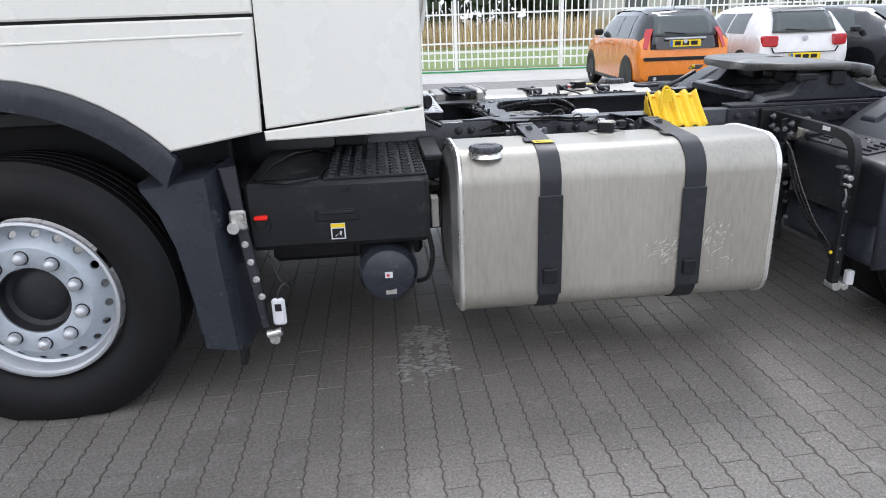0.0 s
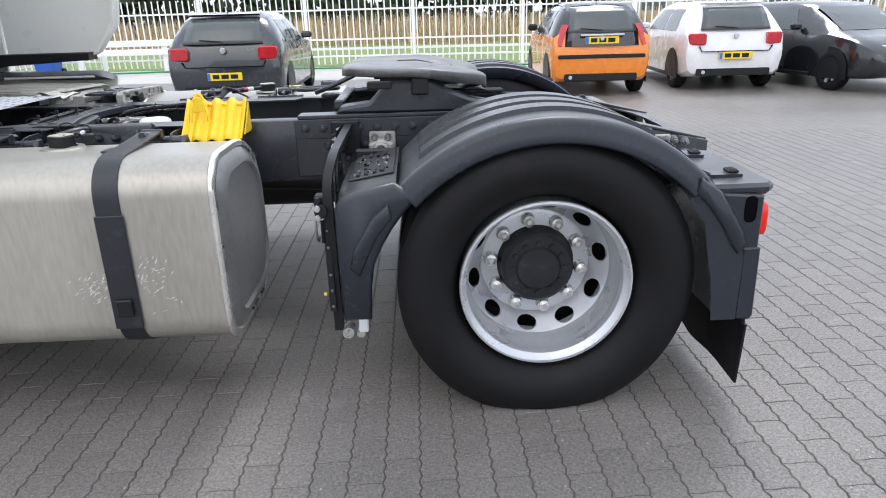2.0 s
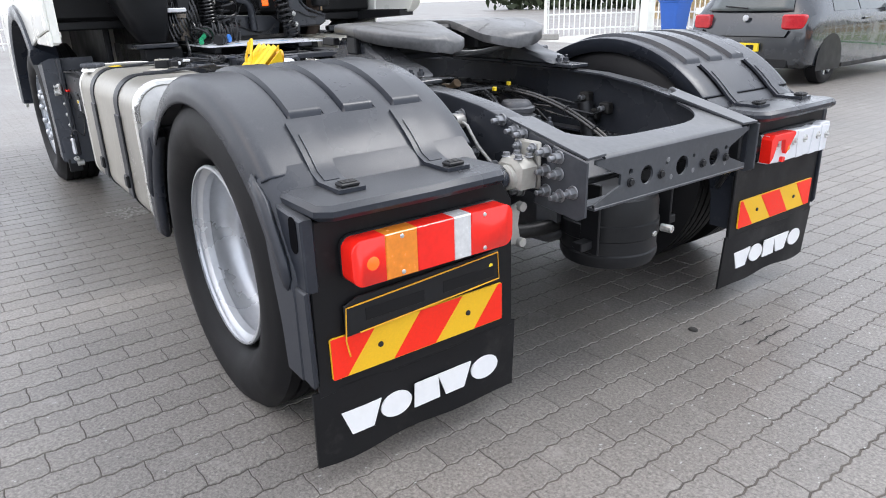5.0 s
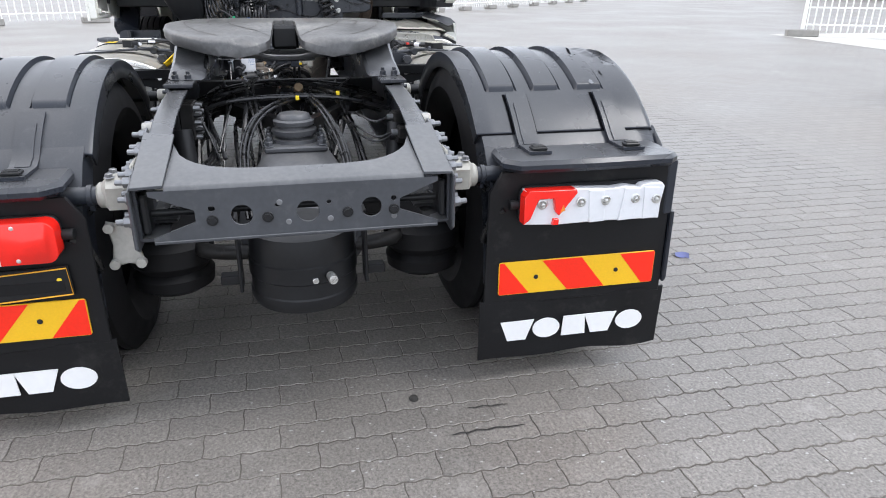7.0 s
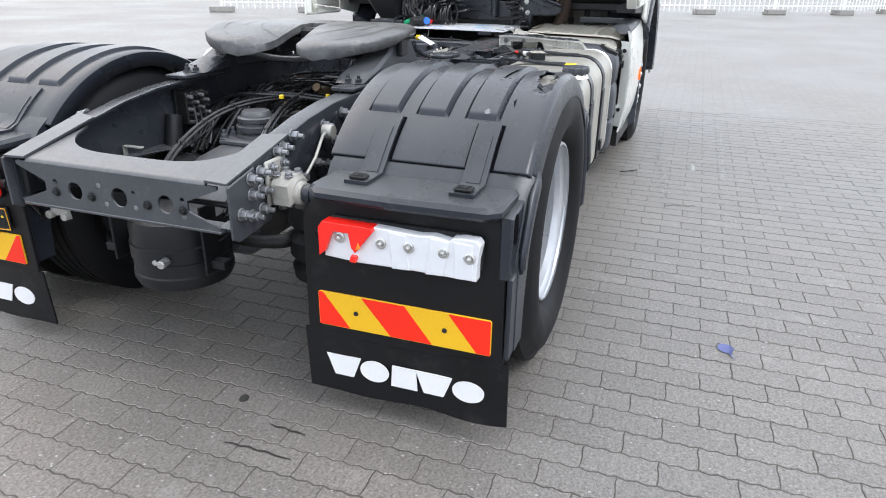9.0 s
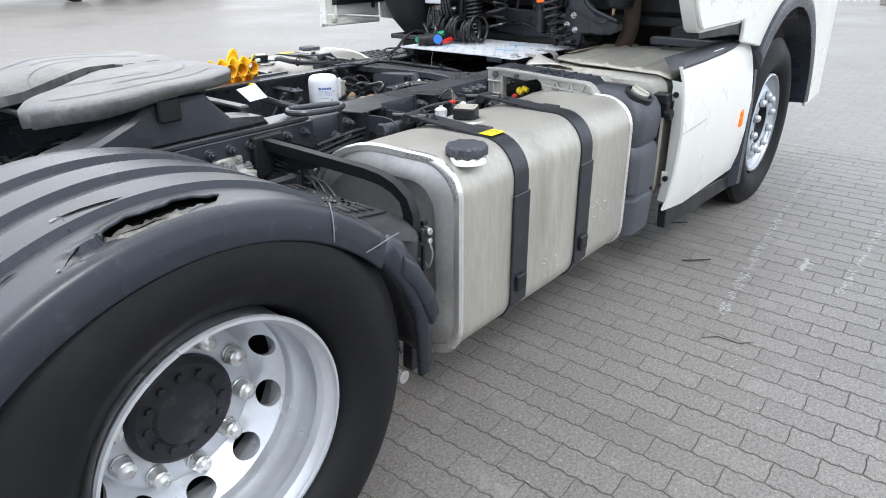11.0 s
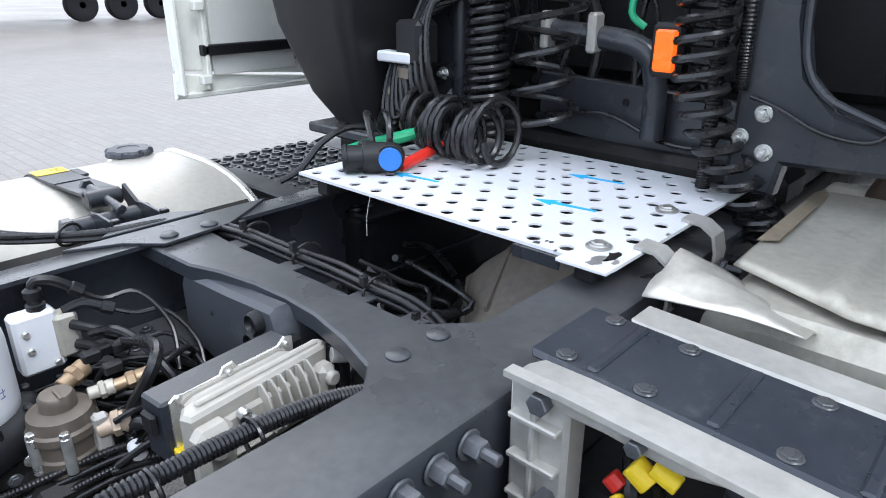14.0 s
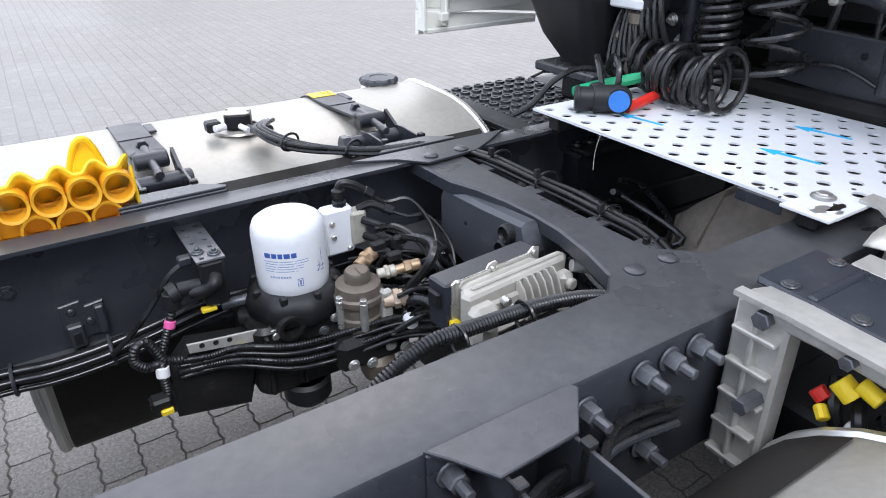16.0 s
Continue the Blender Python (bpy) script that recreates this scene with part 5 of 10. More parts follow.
    part("hook", G().tube([(-0.772, s * 1.108, 0.70), (-0.772, s * 1.118, 0.675), (-0.770, s * 1.112, 0.640), (-0.766, s * 1.104, 0.628), (-0.764, s * 1.098, 0.645)], 0.0045, 8), M_STUD, st)
    g = G().cyl((-0.70, s * 1.00, 0.255), (-0.70, s * 1.06, 0.255), 0.022, 14).cyl((-0.655, s * 1.00, 0.245), (-0.655, s * 1.05, 0.245), 0.016, 12)
    part("stay_roller", g, M_NUT, st)
    g = G().box(-0.66, -0.625, min(s * 1.03, s * 1.06), max(s * 1.03, s * 1.06), 0.255, 0.32, 0.005)
    part("cable_end", g, M_FILM, st, "white plastic cable end")

# ---- fifth wheel ----
def fifth_wheel():
    outer = [(-0.745, 0.20), (-0.72, 0.30), (-0.66, 0.385), (-0.56, 0.440), (-0.42, 0.466), (-0.31, 0.458), (-0.22, 0.415), (-0.155, 0.350), (-0.125, 0.300), (-0.11, 0.255)]
    inner = [(-0.745, 0.0), (-0.501, 0.0), (-0.50, 0.040), (-0.35, 0.048), (-0.25, 0.055), (-0.19, 0.062), (-0.155, 0.078), (-0.125, 0.115), (-0.11, 0.165)]

    def at(poly, x):
        for (xa, ya), (xb, yb) in zip(poly[:-1], poly[1:]):
            if xa <= x <= xb:
                return ya + (yb - ya) * (x - xa) / (xb - xa)
        return poly[-1][1]

    def top(x, y, yi, yo):
        """Height of the plate: flat in front, falling to the rear, rounded off at its rims and down into the throat."""
        zt = 1.140 - 0.044 * max(0.0, (x + 0.40) / 0.29) ** 1.25
        zt -= 0.007 * max(0.0, 1 - (yo - y) / 0.030) ** 2 + 0.010 * max(0.0, (x + 0.17) / 0.06) ** 2
        zt -= 0.010 * max(0.0, (-0.70 - x) / 0.045)
        if x > -0.42:
            zt -= 0.026 * min(1.0, (x + 0.42) / 0.20) * max(0.0, 1 - (y - yi) / 0.110) ** 2
        return zt

    def half(s, xa, xb):
        """The plate on one side between two stations."""
        rs = []
        for x in [k for k in stations if xa - 1e-6 <= k <= xb + 1e-6]:
            yo, yi = at(outer, x), at(inner, x)
            row = [(x, s * (yi + (yo - yi) * k), top(x, yi + (yo - yi) * k, yi, yo)) for k in (0, 0.03, 0.08, 0.16, 0.3, 0.5, 0.7, 0.84, 0.92, 0.96, 0.985, 1.0)]
            zo, zi = row[-1][2], row[0][2]
            low = 0.030 + 0.014 * min(1.0, max(0.0, (x + 0.45) / 0.2))
            row += [(x, s * (yo + 0.003), zo - 0.005), (x, s * (yo + 0.001), zo - low + 0.006), (x, s * (yo - 0.006), zo - low), (x, s * (yo - 0.02), zo - low + 0.004), (x, s * (yi + 0.012 * (yi > 0)), min(zi, zo) - 0.034), (x, s * yi, zi - 0.030)]
            rs.append(row)
        return rs

    stations = sorted({-0.745 + 0.0155 * i for i in range(41)} | {-0.5005, -0.4995, -0.36, -0.125, -0.117, -0.11})
    g = G()
    for s in (-1, 1):
        g.rings(half(s, -0.75, -0.36))
    M_PLATE = mat("worn_greasy_steel_plate", (0.13, 0.128, 0.124), 0.40, metal=0.35, vary=0.4, scale=4, bump=0.3, spots=(0.36, 0.345, 0.31), spot_amount=0.7, spot_scale=5, dust_sheen=0.22, stretch=(0.5, 1.4, 1))
    M_GROOVE = mat("dark_grease", (0.09, 0.085, 0.078), 0.4, metal=0.2, vary=0.5, scale=20, spots=(0.30, 0.29, 0.27), spot_amount=0.9, spot_scale=16)
    fw = part("fifth_wheel", g, M_PLATE, truck, "worn grey steel coupling plate with drooping rear horns and a throat", sharp=50)
    M_HORN = mat("dark_ramp_steel", (0.085, 0.085, 0.087), 0.42, metal=0.25, vary=0.4, scale=6, bump=0.25, spots=(0.26, 0.25, 0.23), spot_amount=0.7, spot_scale=6, dust_sheen=0.40)
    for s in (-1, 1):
        part("rear_horn", G().rings(half(s, -0.36, -0.10)), M_HORN, fw, "dark sloping rear horn", sharp=50)
    g = G().tube([(-0.135, -0.200, 1.045), (-0.165, -0.115, 1.030), (-0.185, -0.060, 1.018), (-0.188, 0.0, 1.015), (-0.185, 0.060, 1.018), (-0.165, 0.115, 1.030), (-0.135, 0.200, 1.045)], 0.013, 10)
    g.v = [(x - 0.02 * (1.045 - z) / 0.03, y, z) for x, y, z in g.v]
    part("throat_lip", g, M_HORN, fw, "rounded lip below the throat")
    g = G().prism([(-0.40, 0.06), (-0.20, 0.11), (-0.19, -0.11), (-0.40, -0.06)], "z", 1.004, 1.016, 0.004)
    part("throat_web", g, M_BLACK, fw)
    for s in (-1, 1):
        for k in range(4):
            ya = 0.12 + 0.085 * k
            g = G().prism([(-0.66 + 0.03 * k, 1.120), (-0.66 + 0.03 * k, 1.085), (-0.30, 1.068), (-0.25 + 0.0 * k, 1.085), (-0.25, 1.105), (-0.34, 1.120)], "y", s * ya - 0.007, s * ya + 0.007, 0.002)
            part("stiffening_rib", g, M_ENGINE, fw)
    g = G().box(-0.50, -0.40, -0.055, 0.055, 1.03, 1.125, 0.012)
    part("coupling_jaw", g, M_BLACK, fw, "black greasy coupling jaw")
    g = G().box(-0.62, -0.52, -0.47, -0.44, 1.06, 1.09, 0.004)
    part("release_handle", g, M_BLACK, fw)
    for s in (-1, 1):
        for r, w, a0, a1 in ((0.27, 0.004, 30, 110), (0.350, 0.003, 45, 140), (0.20, 0.003, 70, 165)):
            rs = []
            for i in range(25):
                a = radians(a0 + (a1 - a0) * i / 24)
                row = []
                for rr in (r - w, r + w):
                    x, y = -0.42 - rr * math.cos(a) * 0.95, rr * math.sin(a) * 1.12
                    row.append((x, s * y, top(x, y, at(inner, x), at(outer, x)) + 0.0012))
                rs.append(row)
            part("grease_groove", G().rings(rs, False, False, closed=False), M_GROOVE, fw, "dark circular grease groove")
    for s in (-1, 1):
        pts = [(-0.76, 0.958), (-0.05, 0.958), (-0.09, 0.985), (-0.20, 1.010), (-0.30, 1.050), (-0.36, 1.088), (-0.54, 1.088), (-0.57, 1.050), (-0.62, 1.0), (-0.74, 0.985)]
        g = G().prism(pts, "y", min(s * 0.30, s * 0.43), max(s * 0.30, s * 0.43), 0.012)
        ped = part("pedestal", g, M_FRAME, fw, "dark cast mounting pedestal")
        g = G().box(-0.44, -0.37, min(s * 0.43, s * 0.455), max(s * 0.43, s * 0.455), 1.03, 1.10, 0.006)
        part("pivot_pin", g, M_BLACK, ped)
        g = G().box(-0.92, 0.04, min(s * 0.335, s * 0.436), max(s * 0.335, s * 0.436), 0.942, 0.957, 0.003)
        part("mounting_plate", g, M_FRAME, ped)
        bolts("bolt", [(x, s * yy, 0.958) for x in (-0.12, -0.06, -0.70, -0.64) for yy in (0.36, 0.405)], (0, 0, 1), 0.013, 0.020, 0.012, ped)
        g = G().box(-0.935, -0.08, min(s * 0.4255, s * 0.437), max(s * 0.4255, s * 0.437), 0.860, 0.940, 0.003)
        part("side_plate", g, M_FRAME, ped)
        g = G().box(-0.935, -0.42, min(s * 0.4255, s * 0.435), max(s * 0.4255, s * 0.435), 0.700, 0.862, 0.003)
        part("lower_side_plate", g, M_FRAME, ped)
        bolts("bolt", [(-0.89 + 0.075 * i, s * 0.437, 0.905) for i in range(11)], (0, s, 0), 0.014, 0.020, 0.012, ped)
        bolts("bolt", [(-0.80 + 0.08 * i, s * 0.435, zz) for i in range(3) for zz in (0.83, 0.775, 0.725)], (0, s, 0), 0.013, 0.018, 0.010, ped)
        g = G().box(-0.52, -0.30, min(s * 0.10, s * 0.30), max(s * 0.10, s * 0.30), 1.02, 1.09, 0.01)
        part("underside_web", g, M_BLACK, ped)
    g = G().box(-0.78, -0.735, -0.30, 0.30, 0.96, 1.0, 0.006)
    part("front_bar", g, M_FRAME, fw)
    g = G().tube([(-0.95, 0.40, 0.978), (-0.88, 0.395, 0.98), (-0.84, 0.425, 0.98), (-0.86, 0.475, 0.98), (-0.94, 0.495, 0.978), (-1.02, 0.49, 0.975), (-1.06, 0.450, 0.975), (-1.02, 0.412, 0.975)], 0.011, 10, 5, True)
    part("pull_handle", g, M_FRAME, fw, "grey loop handle")
    g = G().prism([(-0.74, 0.40), (-0.66, 0.41), (-0.66, 0.475), (-0.73, 0.47)], "z", 0, 0.002, 0.0)
    g.v = [(x, y, 1.085 + zz - (y - 0.40) * 0.45) for x, y, zz in g.v]
    part("paper_tag", g, M_FILM, fw, "white paper tag")
    g = G().lathe([(0.012, 0.0), (0.012, 0.016), (0.0001, 0.02)], (-0.75, 0.38, 1.075), "x", 14, close=False)
    part("yellow_plug", g, M_LABEL, fw)
    g = G().tube([(-0.74, 0.36, 1.05), (-0.86, 0.33, 1.0), (-0.95, 0.36, 0.965)], 0.012, 8)
    part("release_rod", g, M_FRAME, fw)
    return fw


fifth_wheel()

# ---- between the rails, rear ----
g = G()
rs = []
for x, w, z0, z1 in ((-0.14, 0.10, 0.40, 0.66), (-0.02, 0.140, 0.36, 0.715), (0.14, 0.150, 0.36, 0.728), (0.26, 0.185, 0.36, 0.700), (0.40, 0.21, 0.38, 0.640), (0.46, 0.17, 0.42, 0.58)):
    rs.append([(x, 0.01 + w * y, z0 + (z1 - z0) * z) for y, z in rrect(-1, 1, 0, 1, 0.35, 4)])
g.rings(rs)
diff = part("differential", g, M_CASE, truck, "grey painted axle casing with bolted joint")
g = G().box(-0.05, 0.17, -0.105, 0.120, 0.722, 0.744, 0.006)
g.lathe([(0.082, 0.744), (0.080, 0.756), (0.066, 0.760), (0.066, 0.768), (0.080, 0.772), (0.082, 0.790), (0.066, 0.795), (0.064, 0.803), (0.074, 0.807), (0.075, 0.822), (0.062, 0.827), (0.060, 0.836), (0.052, 0.846), (0.0001, 0.849)], (0.06, 0.006, 0.0), "z", 36, close=False)
sj = part("suspension_joint", g, M_CASE, diff, "grey ribbed suspension joint on a bolted plate")
bolts("joint_bolt", [(a, b, 0.744) for a in (-0.03, 0.035, 0.09, 0.15) for b in (-0.088, 0.102)], (0, 0, 1), 0.0145, 0.020, 0.016, sj, M_BOLT)
bolts("casing_bolt", [(0.335, -0.01, 0.668), (0.335, 0.045, 0.668)], (0.4, 0, 1), 0.011, 0.012, 0.0, diff, M_STUD)
for s in (-1, 1):
    g = G().rings([[(x, s * y + 0.015, z) for y, z in ((0.02 + k, 0.815), (0.065 + k, 0.815), (0.065 + k, 0.765), (0.02 + k, 0.765))] for x, k in ((0.02, 0.0), (-0.25, 0.14), (-0.50, 0.26))])
    part("v_stay", g, M_ENGINE, diff)
# air vessel under the beam
g = G().lathe([(0.0001, 0.335), (0.130, 0.338), (0.160, 0.352), (0.170, 0.375), (0.170, 0.395), (0.166, 0.40), (0.166, 0.445), (0.171, 0.45), (0.171, 0.50), (0.166, 0.505), (0.166, 0.56), (0.158, 0.585), (0.12, 0.60), (0.0001, 0.603)], (0.56, 0.0, 0.0), "z", 48, close=False)
vessel = part("air_vessel", g, M_BLACK, truck, "black banded air vessel hung under the end beam")
g = G().cyl((0.725, 0.075, 0.475), (0.765, 0.082, 0.475), 0.014, 12).cyl((0.728, 0.03, 0.463), (0.736, 0.03, 0.463), 0.010, 10)
part("drain_valve", g, M_NUT, vessel)
for s in (-1, 1):
    g = G().box(0.60, 0.68, min(s * 0.185, s * 0.195), max(s * 0.185, s * 0.195), 0.42, 0.66, 0.003)
    g.box(0.62, 0.66, min(s * 0.195, s * 0.25), max(s * 0.195, s * 0.25), 0.44, 0.47, 0.003)
    part("hanger", g, M_BLACK, vessel)
for s in (-1, 1):
    g = G().lathe([(0.10, 0.30), (0.13, 0.32), (0.135, 0.36), (0.115, 0.38), (0.14, 0.41), (0.14, 0.47), (0.115, 0.50), (0.14, 0.53), (0.13, 0.60), (0.09, 0.62)], (0.30, s * 0.44, 0.0), "z", 36)
    part("air_spring", g, M_RUBBER, truck, "black rubber air spring")
    g = G().box(-0.45, 0.40, s * 0.44 - 0.05, s * 0.44 + 0.05, 0.36, 0.42, 0.01)
    part("spring_beam", g, M_ENGINE, truck)


def cable_run(name, pts, r, parent, material=None, n=8, label=""):
    return part(name, G().tube(pts, r, n, 5), material or M_CABLE, parent, label)


for k, (dy, dz) in enumerate(((-0.012, 0.0), (0.001, 0.006), (0.012, -0.004), (0.0, -0.010))):
    cable_run("looped_cable", [(-0.42, 0.10 + dy, 0.83 + dz), (-0.22, 0.04 + dy, 0.86 + dz), (-0.02, -0.06 + dy, 0.865 + dz), (0.12, -0.13 + dy, 0.835 + dz), (0.26, -0.165 + dy, 0.775 + dz), (0.40, -0.165 + dy, 0.70 + dz), (0.52, -0.15 + dy, 0.60 + dz)], 0.0055, diff)
    cable_run("looped_cable", [(-0.40, -0.06 + dy, 0.84 + dz), (-0.20, 0.06 + dy, 0.868 + dz), (-0.02, 0.10 + dy, 0.865 + dz), (0.14, 0.135 + dy, 0.83 + dz), (0.28, 0.165 + dy, 0.77 + dz), (0.42, 0.175 + dy, 0.69 + dz), (0.52, 0.165 + dy, 0.58 + dz)], 0.0055, diff)
for x, y, z in ((0.06, -0.10, 0.852), (0.19, -0.148, 0.806), (0.31, -0.166, 0.75), (0.20, 0.148, 0.805), (0.33, 0.170, 0.74)):
    part("cable_tie", G().lathe([(0.021, -0.003), (0.022, 0.0), (0.021, 0.003)], (x, y, z), "x", 12, close=False), M_BLACK, diff)
rg = random.Random(11)
for i in range(30):
    y, z, r = rg.uniform(-0.33, 0.33), rg.uniform(0.76, 0.88), rg.choice((0.005, 0.006, 0.0075, 0.011))
    dy, sag = rg.uniform(-0.16, 0.16), rg.uniform(-0.05, 0.04)
    c_ = lambda v: max(-0.35, min(0.35, v))
    cable_run("hose", [(-0.86, y, z), (-0.66, c_(y + 0.3 * dy), z + 0.6 * sag), (-0.46, c_(y + 0.7 * dy), z + sag), (-0.28, c_(y + dy), z + 0.5 * sag), (-0.10, c_(y + 0.8 * dy), z - 0.04), (0.04, c_(y + 0.4 * dy), z - 0.16)], r, truck)
for i in range(8):
    x, z = -0.72 + 0.075 * i, rg.uniform(0.80, 0.87)
    cable_run("hose", [(x, -0.40, z - 0.06), (x + 0.03, -0.24, z), (x + rg.uniform(-0.08, 0.08), 0.0, z + 0.02), (x + 0.02, 0.22, z), (x, 0.40, z - 0.05)], rg.choice((0.006, 0.009)), truck)
# brake chambers, shock absorbers and anti-roll bar, added to darken the axle space
for s in (-1, 1):
    bc = part("brake_chamber", G().lathe([(0.0001, 0.11), (0.060, 0.112), (0.082, 0.125), (0.086, 0.16), (0.090, 0.165), (0.090, 0.178), (0.086, 0.183), (0.083, 0.25), (0.07, 0.28), (0.0001, 0.285)], (0, s * 0.27, 0.58), "x", 28, close=False), M_ENGINE, truck, "black spring brake chamber added as dark filler")
    part("chamber_band", G().lathe([(0.092, 0.164), (0.094, 0.172), (0.092, 0.180)], (0, s * 0.27, 0.58), "x", 28, close=False), M_BLACK, bc)
    sh = part("shock_absorber", G().cyl((0.20, s * 0.345, 0.42), (0.08, s * 0.385, 0.80), 0.034, 16), M_BLACK, truck, "black shock absorber added as dark filler")
    part("shock_rod", G().cyl((0.20, s * 0.345, 0.42), (0.225, s * 0.337, 0.36), 0.018, 12), M_ENGINE, sh)
    part("axle_filler", G().box(-0.12, 0.13, s * 0.33 - 0.075, s * 0.33 + 0.075, 0.43, 0.57, 0.02), M_ENGINE, truck)
part("anti_roll_bar", G().tube([(-0.35, -0.37, 0.50), (0.30, -0.34, 0.47), (0.42, -0.28, 0.46), (0.44, 0.0, 0.46), (0.42, 0.28, 0.46), (0.30, 0.34, 0.47), (-0.35, 0.37, 0.50)], 0.026, 12, 6), M_ENGINE, truck, "dark anti-roll bar added as filler")
# valve manifold on the inner face of one rail, three small valves on the other
man = part("valve_manifold", G().box(-0.10, 0.045, -0.414, -0.395, 0.745, 0.895, 0.004), M_BLACK, truck, "black air valve manifold with stacked ports")
for k in range(4):
    xa = -0.088 + 0.034 * k
    col = part("valve_body", G().box(xa, xa + 0.026, -0.396, -0.345, 0.752, 0.885, 0.005), M_ENGINE, man)
    for j in range(5):
        zz = 0.765 + 0.026 * j
        part("valve_port", G().cyl((xa + 0.013, -0.347, zz), (xa + 0.013, -0.322, zz), 0.0095, 10, 0.0075), M_ZINC if (k + j) % 2 else M_BLACK, col)
for k, (xa, za) in enumerate(((0.05, 0.80), (0.16, 0.765), (0.10, 0.735))):
    v = part("air_valve", G().box(xa, xa + 0.05, 0.375, 0.414, za, za + 0.045, 0.006), M_ENGINE, truck, "dark air valve on the rail")
    part("valve_port", G().cyl((xa + 0.025, 0.378, za + 0.022), (xa + 0.025, 0.352, za + 0.022), 0.012, 12), M_ZINC if k < 2 else M_BLACK, v)
    cable_run("air_line", [(xa + 0.025, 0.355, za + 0.022), (xa + 0.04, 0.30, za + 0.01), (xa - 0.04, 0.24, za + 0.03), (xa - 0.20, 0.20, 0.80)], 0.0045, v)
for k in range(4):
    cable_run("air_line", [(-0.08 + 0.034 * k, -0.325, 0.77 + 0.02 * k), (-0.02 + 0.03 * k, -0.285, 0.74), (0.08 + 0.03 * k, -0.30 + 0.012 * k, 0.70), (0.30, -0.33 + 0.012 * k, 0.705), (0.52, -0.345 + 0.012 * k, 0.715), (0.68, -0.36 + 0.01 * k, 0.70)], 0.0048, man)
for x in (0.33, 0.55):
    part("cable_bracket", G().box(x, x + 0.022, -0.414, -0.325, 0.724, 0.730, 0.002).box(x, x + 0.022, -0.414, -0.408, 0.69, 0.730, 0.002), M_ALU, man, "pale pressed cable bracket")
g = G().cyl((-0.42, 0.04, 0.84), (-0.36, 0.04, 0.88), 0.02, 10).box(-0.46, -0.40, 0.02, 0.06, 0.82, 0.87, 0.006)
part("copper_fitting", g, M_BRASS, truck)
for x, y in ((-0.105, 0.021), (-0.20, 0.185)):
    part("yellow_tie", G().box(x, x + 0.018, y, y + 0.014, 0.868, 0.884, 0.002), M_LABEL, truck)
g = G().box(-0.9, -0.86, -0.417, 0.417, 0.68, 0.845, 0.004)
part("mid_cross_member", g, M_BLACK, truck, "dark steel cross member")
g = G().cyl((-2.3, 0.085, 0.62), (-0.2, 0.0, 0.55), 0.050, 20)
part("propeller_shaft", g, M_ENGINE, truck, "dark propeller shaft")


# ---- tank brackets on the rails ----
def tank_bracket(s, x):
    """Top plate, back plate and two curved cheeks that carry the hinge tube of a tank strap."""
    g = G().prism([(x + 0.112, s * 0.428), (x + 0.092, s * 0.452), (x + 0.060, s * 0.497), (x - 0.052, s * 0.492), (x - 0.100, s * 0.438), (x - 0.094, s * 0.428)], "z", 0.9425, 0.9485, 0.0015)
    g.v = [(a, b, c - 0.10 * (abs(b) - 0.43)) for a, b, c in g.v]
    br = part("tank_bracket", g, M_FRAME, truck, "dark pressed steel tank bracket")
    part("back_plate", G().box(x - 0.098, x + 0.110, min(s * 0.4265, s * 0.433), max(s * 0.4265, s * 0.433), 0.665, 0.942, 0.002), M_FRAME, br)
    for dx in (-0.050, 0.050):
        out = [(0.433, 0.940), (0.48, 0.934), (0.54, 0.936), (0.60, 0.938), (0.635, 0.935), (0.660, 0.920), (0.672, 0.895), (0.668, 0.868), (0.63, 0.820), (0.54, 0.735), (0.433, 0.670)]
        g = G().prism([(s * a, b) for a, b in out], "x", x + dx - 0.003, x + dx + 0.003, 0.001)
        ch = part("cheek", g, M_FRAME, br)
        part("cheek_hole", G().cyl((x + dx - 0.0045, s * 0.545, 0.855), (x + dx + 0.0045, s * 0.545, 0.855), 0.026, 20), M_BLACK, ch)
    g = G().cyl((x - 0.075, s * 0.640, 0.905), (x + 0.095, s * 0.640, 0.905), 0.021, 18, c=0.003)
    part("hinge_tube", g, M_FRAME, br)
    part("tube_head", G().cyl((x + 0.090, s * 0.640, 0.905), (x + 0.112, s * 0.640, 0.905), 0.026, 6, c=0.003), M_FRAME, br)
    g = G().rings([[(x + e, s * a, b) for a, b in ((0.625, 0.925), (0.700, 0.962), (0.712, 0.935), (0.660, 0.890))] for e in (-0.055, -0.047)])
    part("link_plate", g, M_FRAME, br)
    pl = [(x + 0.082, s * 0.433, z) for z in (0.905, 0.845, 0.720)] + [(x - 0.078, s * 0.433, z) for z in (0.845, 0.720)]
    bolts("bolt", pl, (0, s, 0), 0.014, 0.022, 0.020, br, M_BOLT)
    for k in range(3):
        z = 0.835 + 0.022 * k
        part("bracket_pipe", G().tube([(x + 0.24, s * 0.447, z - 0.03), (x + 0.10, s * (0.475 + 0.008 * k), z), (x - 0.04, s * (0.50 + 0.012 * k), z + 0.012), (x - 0.16, s * 0.455, z - 0.008), (x - 0.30, s * 0.445, z - 0.04)], 0.0065, 8), M_CABLE if k else M_FRAME, br)
    for dx, yy in ((0.050, 0.515), (-0.050, 0.510)):
        g = G().box(x + dx - 0.005, x + dx + 0.005, s * yy - 0.005, s * yy + 0.005, 0.880, 0.936, 0.001).box(x + dx - 0.008, x + dx + 0.008, s * yy - 0.008, s * yy + 0.008, 0.936, 0.946, 0.002)
        part("cable_tie", g, M_CABLE, br)


